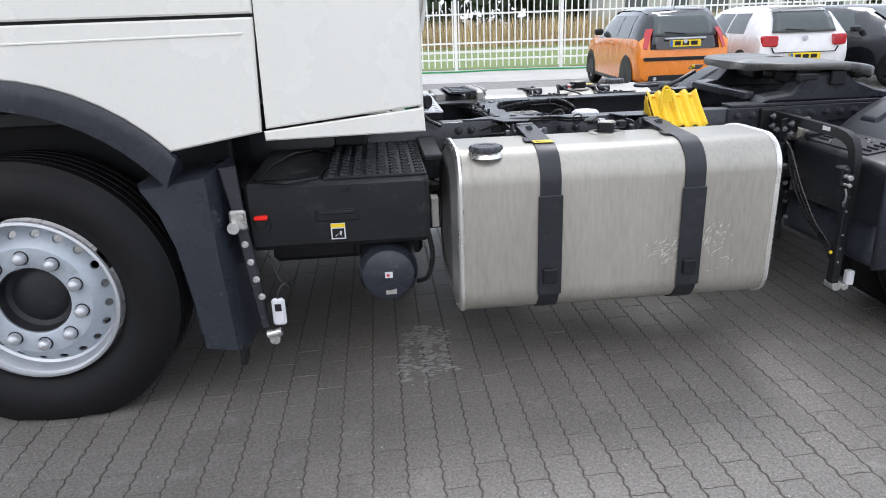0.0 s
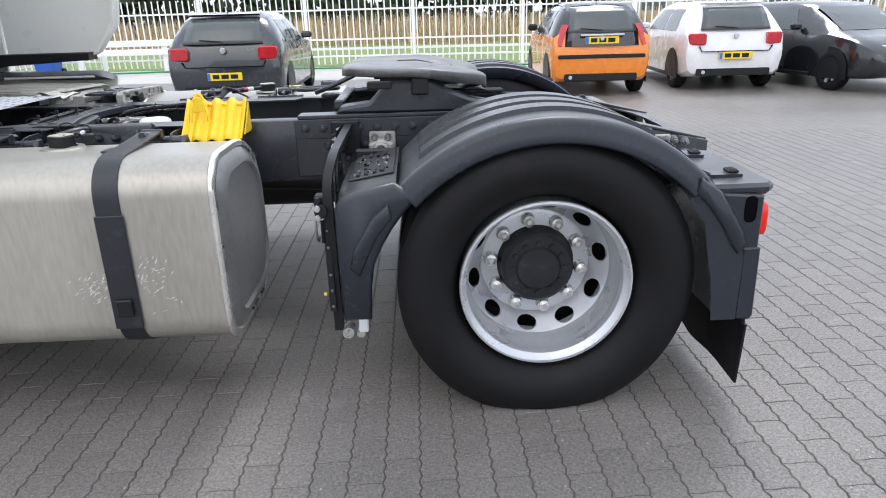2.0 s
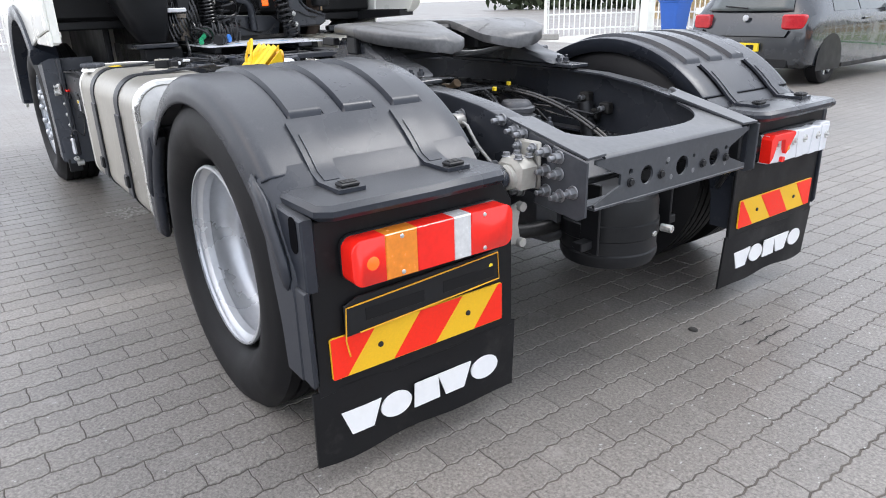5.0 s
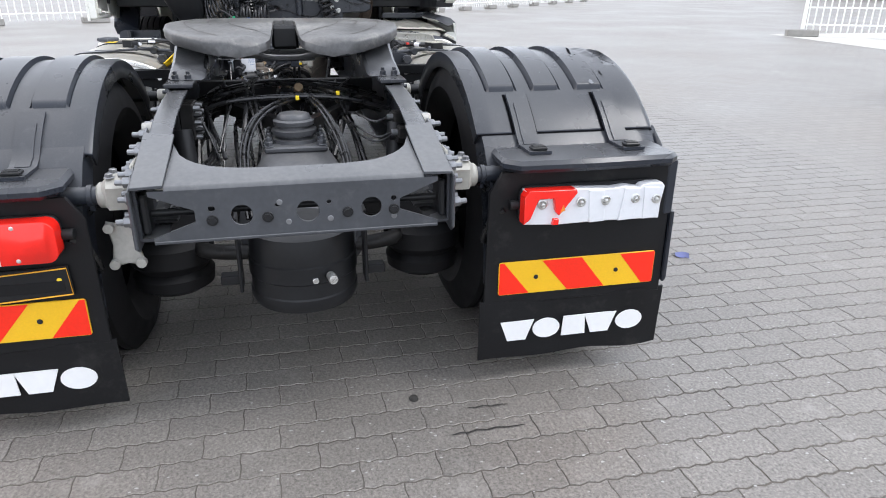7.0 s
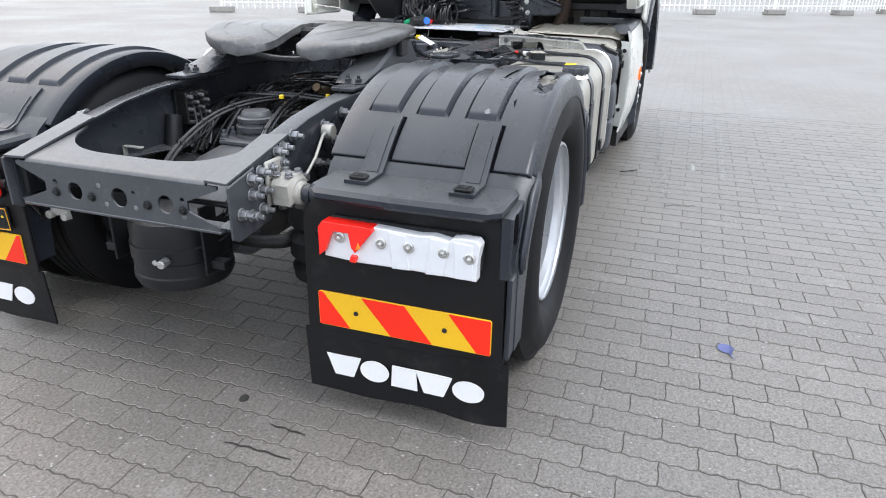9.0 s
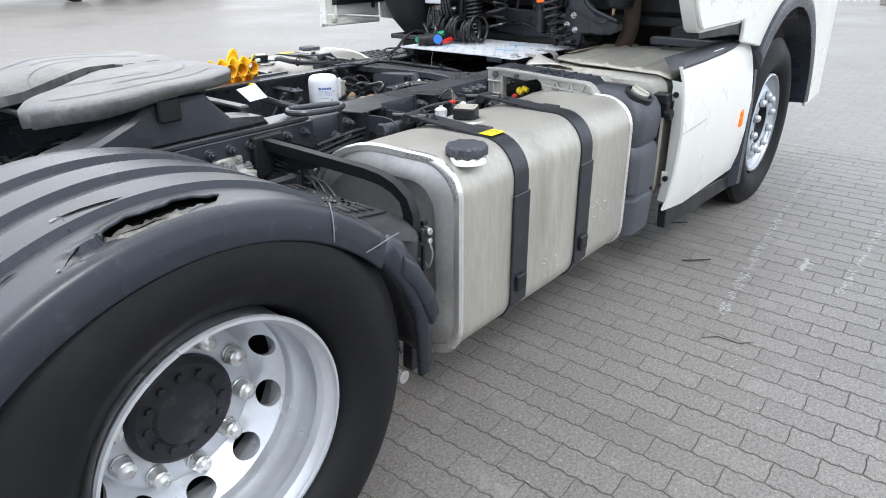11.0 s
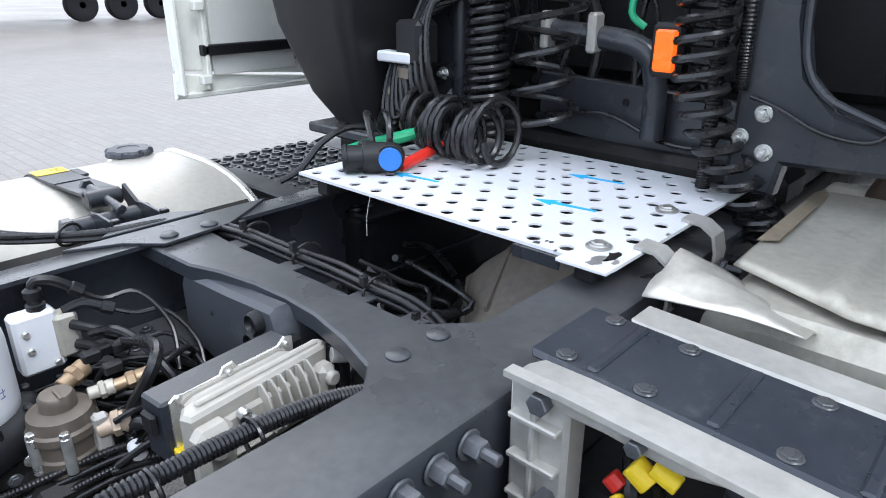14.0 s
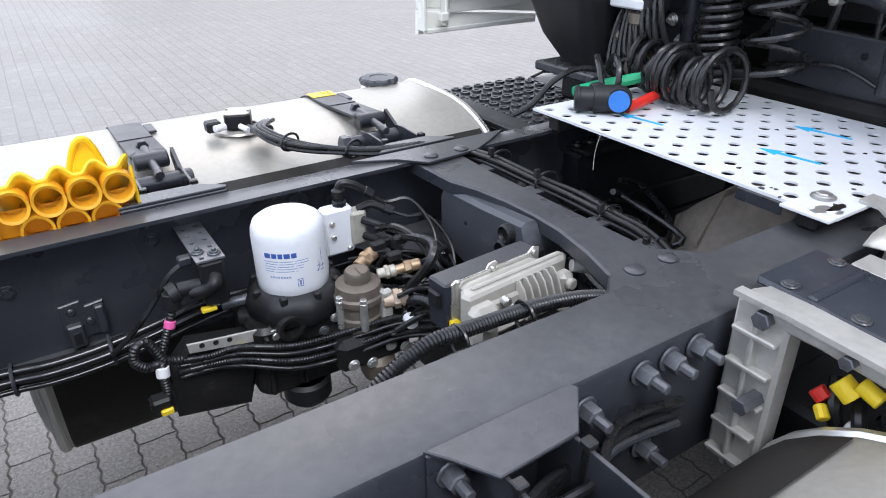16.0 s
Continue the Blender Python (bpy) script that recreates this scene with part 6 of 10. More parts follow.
for s, xs in ((-1, (-1.985, -1.425)), (1, (-1.175, -1.590))):
    for x in xs:
        tank_bracket(s, x)
bolts("frame_bolt", [(x, 0.427, z) for x, z in ((-1.815, 0.908), (-1.868, 0.909), (-1.922, 0.910), (-1.715, 0.893), (-1.84, 0.765), (-1.43, 0.80), (-1.04, 0.86), (-0.98, 0.80), (-1.00, 0.73), (-2.12, 0.90), (-2.16, 0.90), (-1.36, 0.86), (-1.32, 0.78))], (0, 1, 0), 0.0145, 0.024, 0.022, rails[1], M_BOLT)
bolts("frame_bolt", [(x, -0.427, z) for x, z in ((-1.75, 0.89), (-1.68, 0.89), (-1.62, 0.82), (-2.18, 0.90), (-2.24, 0.90), (-1.12, 0.80))], (0, -1, 0), 0.014, 0.022, 0.012, rails[-1])
# level sender plumbing
part("sender_pipe", G().cyl((-1.335, 0.800, 0.955), (-1.375, 0.765, 0.955), 0.011, 12), M_BLACK, tank_r)
part("sender_collar", G().cyl((-1.372, 0.768, 0.955), (-1.405, 0.740, 0.955), 0.013, 12), M_FILM, tank_r)
part("sender_plug", G().cyl((-1.400, 0.745, 0.955), (-1.445, 0.705, 0.952), 0.015, 12), M_BLACK, tank_r)
part("sender_plug", G().box(-1.475, -1.435, 0.675, 0.705, 0.940, 0.966, 0.005), M_BLACK, tank_r)
for k in range(5):
    cable_run("sender_cable", [(-1.43, 0.715 - 0.010 * k, 0.952), (-1.475 - 0.006 * k, 0.655 - 0.012 * k, 0.958 + 0.006 * k), (-1.50, 0.590 - 0.012 * k, 0.935), (-1.535, 0.530, 0.905 + 0.006 * k), (-1.60, 0.500, 0.880 + 0.006 * k), (-1.72, 0.455, 0.84)], 0.0058, tank_r)
cable_run("sender_cable", [(-1.46, 0.69, 0.952), (-1.42, 0.64, 0.945), (-1.36, 0.58, 0.925), (-1.30, 0.50, 0.87), (-1.26, 0.46, 0.80)], 0.006, tank_r)
g = G().lathe([(0.026, 0.862), (0.030, 0.866), (0.030, 0.878), (0.0245, 0.882), (0.0245, 0.930), (0.018, 0.936), (0.008, 0.938), (0.007, 0.948), (0.0001, 0.949)], (-1.445, 0.600, -0.020), "z", 20, close=False)
part("reservoir", g, M_FILM, truck, "small white plastic reservoir")
g = G().box(-1.405, -1.385, 0.690, 0.708, 0.955, 0.967, 0.003)
part("red_clip", g, M_REDP, truck)
for k in range(7):
    o, h = 0.011 * (k % 4), 0.010 * (k // 4)
    cable_run("sender_cable", [(-1.672 - 0.012 * k, -0.765, 0.955 + h), (-1.675 - o, -0.70, 0.962 + h), (-1.690 - o, -0.635, 0.953 + h), (-1.730 - o, -0.57, 0.944 + h), (-1.800 - 0.5 * o, -0.505 + 0.4 * o, 0.942 + h), (-1.90, -0.462 + 0.4 * o, 0.936 + h), (-2.02, -0.445 + 0.4 * o, 0.93 + h), (-2.14, -0.445, 0.90)], 0.0058, tank_l)
for k in range(4):
    part("cable_boot", G().cyl((-1.675 - 0.015 * k, -0.755, 0.958), (-1.680 - 0.011 * k, -0.700, 0.963), 0.0095, 10), M_BLACK, tank_l)
part("sender_collar", G().cyl((-1.655, -0.755, 0.966), (-1.665, -0.72, 0.964), 0.007, 10), M_FILM, tank_l)
part("side_connector", G().box(-1.622, -1.585, -0.835, -0.800, 0.945, 0.972, 0.004), M_BLACK, tank_l)
part("side_collar", G().cyl((-1.630, -0.80, 0.958), (-1.600, -0.79, 0.958), 0.009, 10), M_FILM, tank_l)
for y, x, z in ((-0.60, -1.725, 0.955), (-0.49, -1.84, 0.947)):
    part("cable_tie", G().tube([(x + 0.026 * math.cos(t), y + 0.012 * math.cos(t), z + 0.020 * math.sin(t)) for t in [i * math.pi / 5 for i in range(10)]], 0.003, 6, 2, True), M_CABLE, tank_l)
# scuffed places on the outer faces of the tanks
rsc = random.Random(31)
M_SCUFF = mat("bright_scratch", (0.80, 0.79, 0.76), 0.4, metal=0.5, vary=0.1)
for s, tk, spots_ in ((-1, tank_l, ((-1.50, 0.505, 70), (-1.33, 0.56, 40), (-1.29, 0.45, 14))), (1, tank_r, ((-1.80, 0.55, 24), (-1.40, 0.42, 14)))):
    g = G()
    for cx, cz, n in spots_:
        for i in range(n):
            x, z = cx + rsc.gauss(0, 0.038), cz + rsc.gauss(0, 0.030)
            a, ln, w = rsc.gauss(0.7, 0.35), rsc.uniform(0.006, 0.030), rsc.uniform(0.0006, 0.0022)
            dx, dz = ln * math.cos(a) / 2, ln * math.sin(a) / 2
            nx, nz = -math.sin(a) * w, math.cos(a) * w
            yy = s * 1.1556
            g.add([(x - dx, yy, z - dz), (x + nx, yy, z + nz), (x + dx, yy, z + dz), (x - nx, yy, z - nz)], [(0, 1, 2, 3)])
    tagged(part("scuffing", g, M_SCUFF, tk), kind="stuff")

# ---- middle of the chassis ----
near = [(-1.82, 0.352), (-1.85, 0.318), (-1.893, 0.283), (-1.926, 0.252), (-1.949, 0.178), (-1.968, 0.086), (-1.973, 0.006), (-1.969, -0.072), (-1.955, -0.157), (-1.934, -0.222), (-1.930, -0.315), (-1.925, -0.40)]
far = [(-2.17, 0.352), (-2.13, 0.300), (-2.085, 0.258), (-2.050, 0.225), (-2.048, 0.178), (-2.047, 0.086), (-2.047, 0.006), (-2.045, -0.072), (-2.043, -0.157), (-2.040, -0.222), (-2.045, -0.315), (-2.05, -0.40)]
rs = []
for (xa, ya), (xb, yb) in zip(near, far):
    h = 0.9388 if ya > 0.2 else 0.9388 - 0.0025 * min(1.0, (0.2 - ya) / 0.2)
    rs.append([(xa, ya, h - 0.030), (xa, ya, h - 0.004), (xa - 0.004, ya, h), (xb + 0.004, yb, h), (xb, yb, h - 0.004), (xb, yb, h - 0.030), (xb + 0.006, yb, h - 0.030), (xb + 0.006, yb, h - 0.008), (xa - 0.006, ya, h - 0.008), (xa - 0.006, ya, h - 0.030)])
xm = part("cross_member", G().rings(rs), M_FRAME, truck, "dark grey gusseted steel cross member", sharp=20)
g = G().prism([(-1.80, -0.418), (-1.848, -0.395), (-1.889, -0.377), (-1.942, -0.318), (-2.080, -0.330), (-2.157, -0.376), (-2.22, -0.418)], "z", 0.9405, 0.9465, 0.001)
part("gusset_plate", g, M_FRAME, xm)
for x, y, z in ((-1.968, 0.267, 0.9388), (-2.043, 0.269, 0.9388), (-1.966, -0.350, 0.9465), (-2.048, -0.350, 0.9465)):
    g = G().lathe([(0.017, 0.0), (0.017, 0.003), (0.013, 0.006), (0.0001, 0.0065)], (x, y, z), "z", 20, close=False)
    part("rivet", g, M_FRAME, xm)
for k in range(4):
    o, h = 0.016 * (k % 2), 0.013 * (k // 2)
    cable_run("harness_cable", [(-2.062 - o, -0.40, 0.918 + h), (-2.068 - o, -0.27, 0.932 + h), (-2.076 - o, -0.12, 0.930 + h), (-2.086 - 1.4 * o, -0.02, 0.926 + h), (-2.080 - o, 0.085, 0.928 + h), (-2.088 - o, 0.18, 0.918 + h), (-2.08 - o, 0.25, 0.885 + h), (-2.04 - o, 0.30, 0.82)], 0.0085 if k == 1 else 0.0062, xm, M_LOOM, 12)
for y, z in ((-0.26, 0.938), (-0.10, 0.938), (0.085, 0.930), (0.20, 0.908)):
    g = G().tube([(-2.096 + 0.03 * math.cos(t), y, z + 0.022 * math.sin(t)) for t in [i * math.pi / 5 for i in range(10)]], 0.003, 6, 2, True)
    g.box(-2.075, -2.063, y - 0.005, y + 0.005, z + 0.016, z + 0.034, 0.001)
    part("cable_tie", g, M_CABLE, xm)
    part("tie_plate", G().box(-2.078, -2.040, y - 0.02, y + 0.02, 0.9255, 0.9300, 0.001), M_FRAME, xm)
def conduit(name, pts, r, parent):
    """A corrugated plastic conduit."""
    P = [Vector(p) for p in pts]
    Q = []
    for i in range(len(P) - 1):
        a, b, c, d = P[max(i - 1, 0)], P[i], P[i + 1], P[min(i + 2, len(P) - 1)]
        k = max(4, int((c - b).length / max(0.0028, r * 0.22)))
        for j in range(k):
            t = j / k
            Q.append(0.5 * ((2 * b) + (c - a) * t + (2 * a - 5 * b + 4 * c - d) * t * t + (3 * b - a - 3 * c + d) * t ** 3))
    rs = []
    up = (Q[1] - Q[0]).orthogonal().normalized()
    for i in range(len(Q) - 1):
        t = (Q[i + 1] - Q[i]).normalized()
        up = (up - t * up.dot(t)).normalized()
        w = t.cross(up)
        rr = r if i % 2 else r * 0.85
        rs.append([tuple(Q[i] + rr * (math.cos(k * math.pi / 5) * up + math.sin(k * math.pi / 5) * w)) for k in range(10)])
    return part(name, G().rings(rs), M_CABLE, parent, "black corrugated conduit")


# filter on the air dryer
FC = (-1.578, -0.243)
g = G().lathe([(0.066, 0.796), (0.070, 0.802), (0.0705, 0.820), (0.0705, 0.908), (0.069, 0.922), (0.064, 0.934), (0.054, 0.941), (0.036, 0.944), (0.0001, 0.945)], (*FC, 0.0), "z", 56)
filt = part("air_dryer_filter", g, M_FILM, truck, "white cartridge filter with blue print")
f = lambda a, z, r=0.0709: (FC[0] + r * math.cos(radians(a)), FC[1] + r * math.sin(radians(a)), z)


def wrap(a0, a1, z0, z1, name, m):
    """A strip of print round the cartridge."""
    rs = [[f(a0 + (a1 - a0) * i / 8, z0) for i in range(9)], [f(a0 + (a1 - a0) * i / 8, z1) for i in range(9)]]
    part(name, G().rings(rs, False, False, closed=False), m, filt)


for k, (a, b) in enumerate(((30, 40), (42, 50), (52, 59), (61, 70), (72, 80))):
    wrap(a, b, 0.8830, 0.8930, "print_bar", M_BLUE)
for k in range(5):
    for a, b in ((28, 52 - 2 * k), (54 - 2 * k, 74 + 5 * (k % 2)), (77 + 4 * (k % 2), 98 - 9 * (k // 2))):
        wrap(a, b, 0.8755 - 0.0052 * k, 0.8770 - 0.0052 * k, "print_line", M_BLUEPALE)
for k in range(8):
    wrap(36 + 4.2 * k, 38.8 + 4.2 * k, 0.8415, 0.8455, "print_digit", M_BLUEPALE)
for a, b, z0, z1 in ((77, 77.8, 0.8220, 0.8380), (85, 85.8, 0.8220, 0.8380), (77, 85.8, 0.8220, 0.8232), (77, 85.8, 0.8368, 0.8380), (79, 84, 0.8255, 0.8265), (78.5, 84.5, 0.8335, 0.8345), (80.5, 82.5, 0.8265, 0.8335)):
    wrap(a, b, z0, z1, "print_mark", M_BLUE)
for a, b, z0, z1 in ((122, 123, 0.858, 0.886), (112, 119, 0.852, 0.8535), (116, 117, 0.846, 0.862), (119, 128, 0.848, 0.8495), (110, 118, 0.842, 0.8432), (120, 127, 0.839, 0.8405), (124, 125, 0.840, 0.854), (113, 114, 0.840, 0.848)):
    wrap(a, b, z0, z1, "print_mark", M_BLUE)
rs = []
for r, z in ((0.090, 0.742), (0.097, 0.752), (0.098, 0.775), (0.092, 0.790), (0.080, 0.800), (0.068, 0.803)):
    rs.append([(FC[0] + r * (1 + 0.035 * math.cos(8 * t)) * math.cos(t), FC[1] + r * (1 + 0.035 * math.cos(8 * t)) * math.sin(t), z) for t in [2 * math.pi * k / 64 for k in range(64)]])
part("filter_collar", G().rings(rs, True, False), M_BLACK, filt, "black lobed rubber collar", sharp=50)
for k in range(8):
    a = radians(45 * k + 10)
    p = Vector((FC[0] + 0.083 * math.cos(a), FC[1] + 0.083 * math.sin(a), 0.786))
    part("collar_clip", G().box(p.x - 0.007, p.x + 0.007, p.y - 0.007, p.y + 0.007, p.z, p.z + 0.022, 0.003), M_BLACK, filt)
# cast body of the dryer
g = G().prism(rrect(-1.690, -1.465, -0.345, -0.178, 0.03, 4), "z", 0.585, 0.745, 0.010)
dryer = part("air_dryer", g, M_ENGINE, truck, "oily dark air dryer body")
for x, w in ((-1.665, 0.010), (-1.560, 0.008), (-1.492, 0.010)):
    part("casting_rib", G().box(x, x + w, -0.180, -0.165, 0.60, 0.735, 0.003), M_ENGINE, dryer)
part("air_port", G().lathe([(0.022, -0.180), (0.026, -0.172), (0.027, -0.158), (0.025, -0.152), (0.018, -0.152), (0.016, -0.175), (0.0001, -0.176)], (-1.533, 0, 0.748), "y", 28, close=False), M_ENGINE, dryer, "round cast air port")
pts = [(-1.668, 0.715), (-1.650, 0.695), (-1.562, 0.705), (-1.552, 0.730), (-1.562, 0.762), (-1.588, 0.775), (-1.635, 0.772), (-1.665, 0.748)]
cp = part("cover_plate", G().prism(pts, "y", -0.178, -0.168, 0.002), M_ENGINE, dryer, "dark lobed cover plate")
part("plate_gasket", G().prism([(x * 1.0 + (x + 1.61) * 0.05, z + (z - 0.735) * 0.06) for x, z in pts], "y", -0.181, -0.1782, 0.0005), M_BLACK, cp)
for x, z in ((-1.578, 0.746), (-1.626, 0.734), (-1.600, 0.712), (-1.652, 0.715)):
    part("plate_bolt", G().hexnut((x, -0.168, z), (0, 1, 0), 0.008, 0.007, True, 0.0), M_NUT if z > 0.73 else M_BOLT, cp)
bar = part("flat_bar", G().prism([(-1.350, 0.758), (-1.520, 0.738), (-1.524, 0.722), (-1.510, 0.712), (-1.352, 0.738)], "y", -0.200, -0.195, 0.001), M_ALU, dryer, "pale flat steel bar")
part("bar_nut", G().hexnut((-1.508, -0.195, 0.726), (0, 1, 0), 0.016, 0.014, True, 0.006), M_NUT, bar)
for x, z in ((-1.375, 0.748), (-1.400, 0.745), (-1.425, 0.742)):
    part("bar_hole", G().cyl((x, -0.1945, z), (x, -0.194, z), 0.005, 10), M_BLACK, bar)
part("left_pipe", G().cyl((-1.470, -0.270, 0.735), (-1.520, -0.235, 0.742), 0.020, 16), M_ENGINE, dryer)
part("left_pipe", G().cyl((-1.440, -0.285, 0.765), (-1.490, -0.270, 0.770), 0.011, 12), M_BOLT, dryer)
part("exhaust_silencer", G().lathe([(0.0001, 0.535), (0.040, 0.538), (0.050, 0.550), (0.050, 0.585), (0.042, 0.592)], (-1.565, -0.205, 0.0), "z", 24, close=False), M_BLACK, dryer)
part("lower_casting", G().box(-1.760, -1.600, -0.215, -0.095, 0.640, 0.715, 0.015), M_ENGINE, dryer)
part("exhaust_port", G().lathe([(0.030, 0.600), (0.036, 0.615), (0.036, 0.640), (0.022, 0.655)], (-1.690, -0.120, 0.0), "z", 22), M_BRONZE, dryer)
for x, y, z in ((-1.625, -0.092, 0.665), (-1.665, -0.092, 0.655), (-1.708, -0.092, 0.680), (-1.740, -0.092, 0.665)):
    part("casting_bolt", G().hexnut((x, y, z), (0, 1, 0), 0.009, 0.008, True, 0.0), M_NUT, dryer)
g = G().prism([(-1.318, 0.700), (-1.355, 0.742), (-1.480, 0.720), (-1.480, 0.660), (-1.450, 0.560), (-1.312, 0.588)], "y", -0.262, -0.215, 0.008)
part("lower_bracket", g, M_ENGINE, dryer, "black bracket plate under the dryer")
# pressure valve with brass unions
VC = (-1.673, -0.150)
g = G().lathe([(0.046, 0.715), (0.047, 0.742), (0.044, 0.746), (0.044, 0.770), (0.050, 0.774), (0.050, 0.786), (0.046, 0.790), (0.044, 0.808), (0.026, 0.814), (0.025, 0.832), (0.022, 0.836), (0.0001, 0.837)], (*VC, 0.0), "z", 32, close=False)
val = part("pressure_valve", g, M_BRONZE, dryer, "brown-grey cast pressure valve")
part("cap_pointer", G().box(VC[0] - 0.003, VC[0] + 0.003, VC[1] - 0.004, VC[1] + 0.026, 0.8372, 0.8395, 0.0008), M_BRONZE, val)
for k in range(6):
    a = radians(60 * k + 15)
    c, d = VC[0] + 0.048 * math.cos(a), VC[1] + 0.048 * math.sin(a)
    part("valve_screw", G().cyl((c, d, 0.725), (c, d, 0.788), 0.008, 12).cyl((c, d, 0.786), (c, d, 0.796), 0.0075, 6), M_NUT if k in (0, 1, 2) else M_BRONZE, val)
part("valve_bracket", G().box(-1.722, -1.700, -0.115, -0.098, 0.725, 0.800, 0.004), M_ALU, val, "pale cast bracket")
for p, q, m, r in (((-1.690, -0.185, 0.820), (-1.735, -0.205, 0.830), M_BRASS, 0.0150), ((-1.715, -0.150, 0.812), (-1.752, -0.140, 0.815), M_SHIELD, 0.0125), ((-1.745, -0.140, 0.815), (-1.800, -0.125, 0.822), M_BRASS, 0.0120), ((-1.705, -0.108, 0.775), (-1.752, -0.090, 0.780), M_BRASSPALE, 0.0175)):
    p, q = Vector(p), Vector(q)
    g = G().cyl(p, p.lerp(q, 0.55), r * 0.82, 14).cyl(p.lerp(q, 0.40), p.lerp(q, 0.66), r * 1.12, 6, c=0.002).cyl(p.lerp(q, 0.64), q, r, 16, c=0.002)
    part("union", g, m, val, "tan brass union")
# solenoid block with its connectors
g = G().box(-1.735, -1.668, -0.320, -0.283, 0.800, 0.905, 0.006)
sol = part("solenoid", g, M_FILM, dryer, "pale cast solenoid block")
part("block_step", G().box(-1.762, -1.725, -0.312, -0.275, 0.815, 0.892, 0.006), M_SHIELD, sol)
for x, z in ((-1.684, 0.876), (-1.686, 0.845), (-1.720, 0.812)):
    part("block_screw", G().cyl((x, -0.284, z), (x, -0.277, z), 0.006, 12), M_NUT, sol)
part("top_connector", G().lathe([(0.014, 0.903), (0.015, 0.914), (0.011, 0.916), (0.010, 0.924), (0.014, 0.926), (0.014, 0.938), (0.006, 0.944)], (-1.712, -0.302, 0.0), "z", 16), M_BLACK, sol)
for n_, pts in enumerate(([(-1.712, -0.302, 0.935), (-1.718, -0.300, 0.952), (-1.742, -0.292, 0.948), (-1.765, -0.285, 0.930)], [(-1.750, -0.275, 0.872), (-1.765, -0.255, 0.868), (-1.790, -0.240, 0.855)], [(-1.752, -0.275, 0.835), (-1.768, -0.250, 0.832), (-1.795, -0.230, 0.818)], [(-1.745, -0.290, 0.892), (-1.775, -0.280, 0.900), (-1.800, -0.268, 0.888)])):
    part("elbow_connector", G().tube(pts, 0.0085, 10, 4), M_BLACK, sol)
    e = Vector(pts[-1])
    d = (e - Vector(pts[-2])).normalized()
    part("connector_nut", G().cyl(e - d * 0.004, e + d * 0.018, 0.0115, 8, c=0.002), M_BLACK, sol)
    cable_run("dryer_hose", [e, e + d * 0.05, e + Vector((-0.09, 0.03, -0.03)), e + Vector((-0.12, 0.07, -0.09)), e + Vector((-0.10, 0.12, -0.15))], 0.0045, dryer)
rd = random.Random(23)
for k in range(18):
    y0_, z0_ = rd.uniform(-0.30, -0.06), rd.uniform(0.70, 0.80)
    y1_, z1_ = y0_ * 0.6 + rd.uniform(-0.06, 0.08), rd.uniform(0.66, 0.75)
    sag = rd.uniform(-0.03, 0.05)
    pts = [(-1.70 - rd.uniform(0, 0.05), y0_, z0_), (-1.77, y0_ + 0.3 * (y1_ - y0_), z0_ + sag), (-1.85, y0_ + 0.7 * (y1_ - y0_), 0.5 * (z0_ + z1_) + sag), (-1.94, y1_, z1_), (-2.06, y1_, z1_ - 0.03)]
    cable_run("dryer_hose", pts, rd.choice((0.0035, 0.004, 0.005, 0.006)), dryer)
cable_run("dryer_hose", [(-1.745, -0.100, 0.783), (-1.752, -0.062, 0.828), (-1.762, -0.035, 0.868), (-1.778, -0.035, 0.893), (-1.795, -0.070, 0.893), (-1.80, -0.12, 0.880), (-1.79, -0.17, 0.868)], 0.0095, dryer)
cable_run("dryer_hose", [(-1.765, -0.240, 0.862), (-1.785, -0.190, 0.880), (-1.800, -0.135, 0.872), (-1.812, -0.090, 0.840), (-1.83, -0.06, 0.79)], 0.0075, dryer)
cable_run("dryer_hose", [(-1.800, -0.125, 0.822), (-1.84, -0.13, 0.83), (-1.89, -0.17, 0.81), (-1.93, -0.22, 0.73)], 0.0055, dryer)
for x, y, z in ((-1.745, -0.20, 0.845), (-1.77, -0.225, 0.835), (-1.79, -0.19, 0.850), (-1.76, -0.16, 0.835)):
    part("plug", G().box(x - 0.015, x + 0.015, y - 0.009, y + 0.009, z - 0.009, z + 0.009, 0.003), M_BLACK, dryer)
# perforated bracket strip and plug harness
g = G()
fu = lambda u, v: (-1.428 + u, -0.337 + v, 0.890)
for i in range(5):
    for j in range(2):
        holed(g, -0.026 + 0.026 * j, 0.026 * j, -0.080 + 0.035 * i, -0.045 + 0.035 * i, -0.013 + 0.026 * j, -0.0625 + 0.035 * i + 0.006 * j, 0.0045, 0.0045, fu, lambda u, v: (-1.428 + u, -0.337 + v, 0.886))
for a, b in (((-0.026, -0.080), (0.026, -0.080)), ((0.026, -0.080), (0.026, 0.095)), ((0.026, 0.095), (-0.026, 0.095)), ((-0.026, 0.095), (-0.026, -0.080))):
    g.add([fu(*a), fu(*b), (fu(*b)[0], fu(*b)[1], 0.886), (fu(*a)[0], fu(*a)[1], 0.886)], [(0, 1, 2, 3)])
strip = part("perforated_strip", g, M_ZINC, truck, "grey perforated bracket strip")
bolts("bolt", [(-1.414, -0.280, 0.890), (-1.440, -0.262, 0.890)], (0, 0, 1), 0.009, 0.007, 0.005, strip, M_BOLT)
part("relay_box", G().box(-1.452, -1.406, -0.285, -0.243, 0.790, 0.884, 0.006), M_BLACK, strip)
part("relay_clip", G().box(-1.405, -1.380, -0.312, -0.292, 0.862, 0.880, 0.003), M_FRAME, strip)
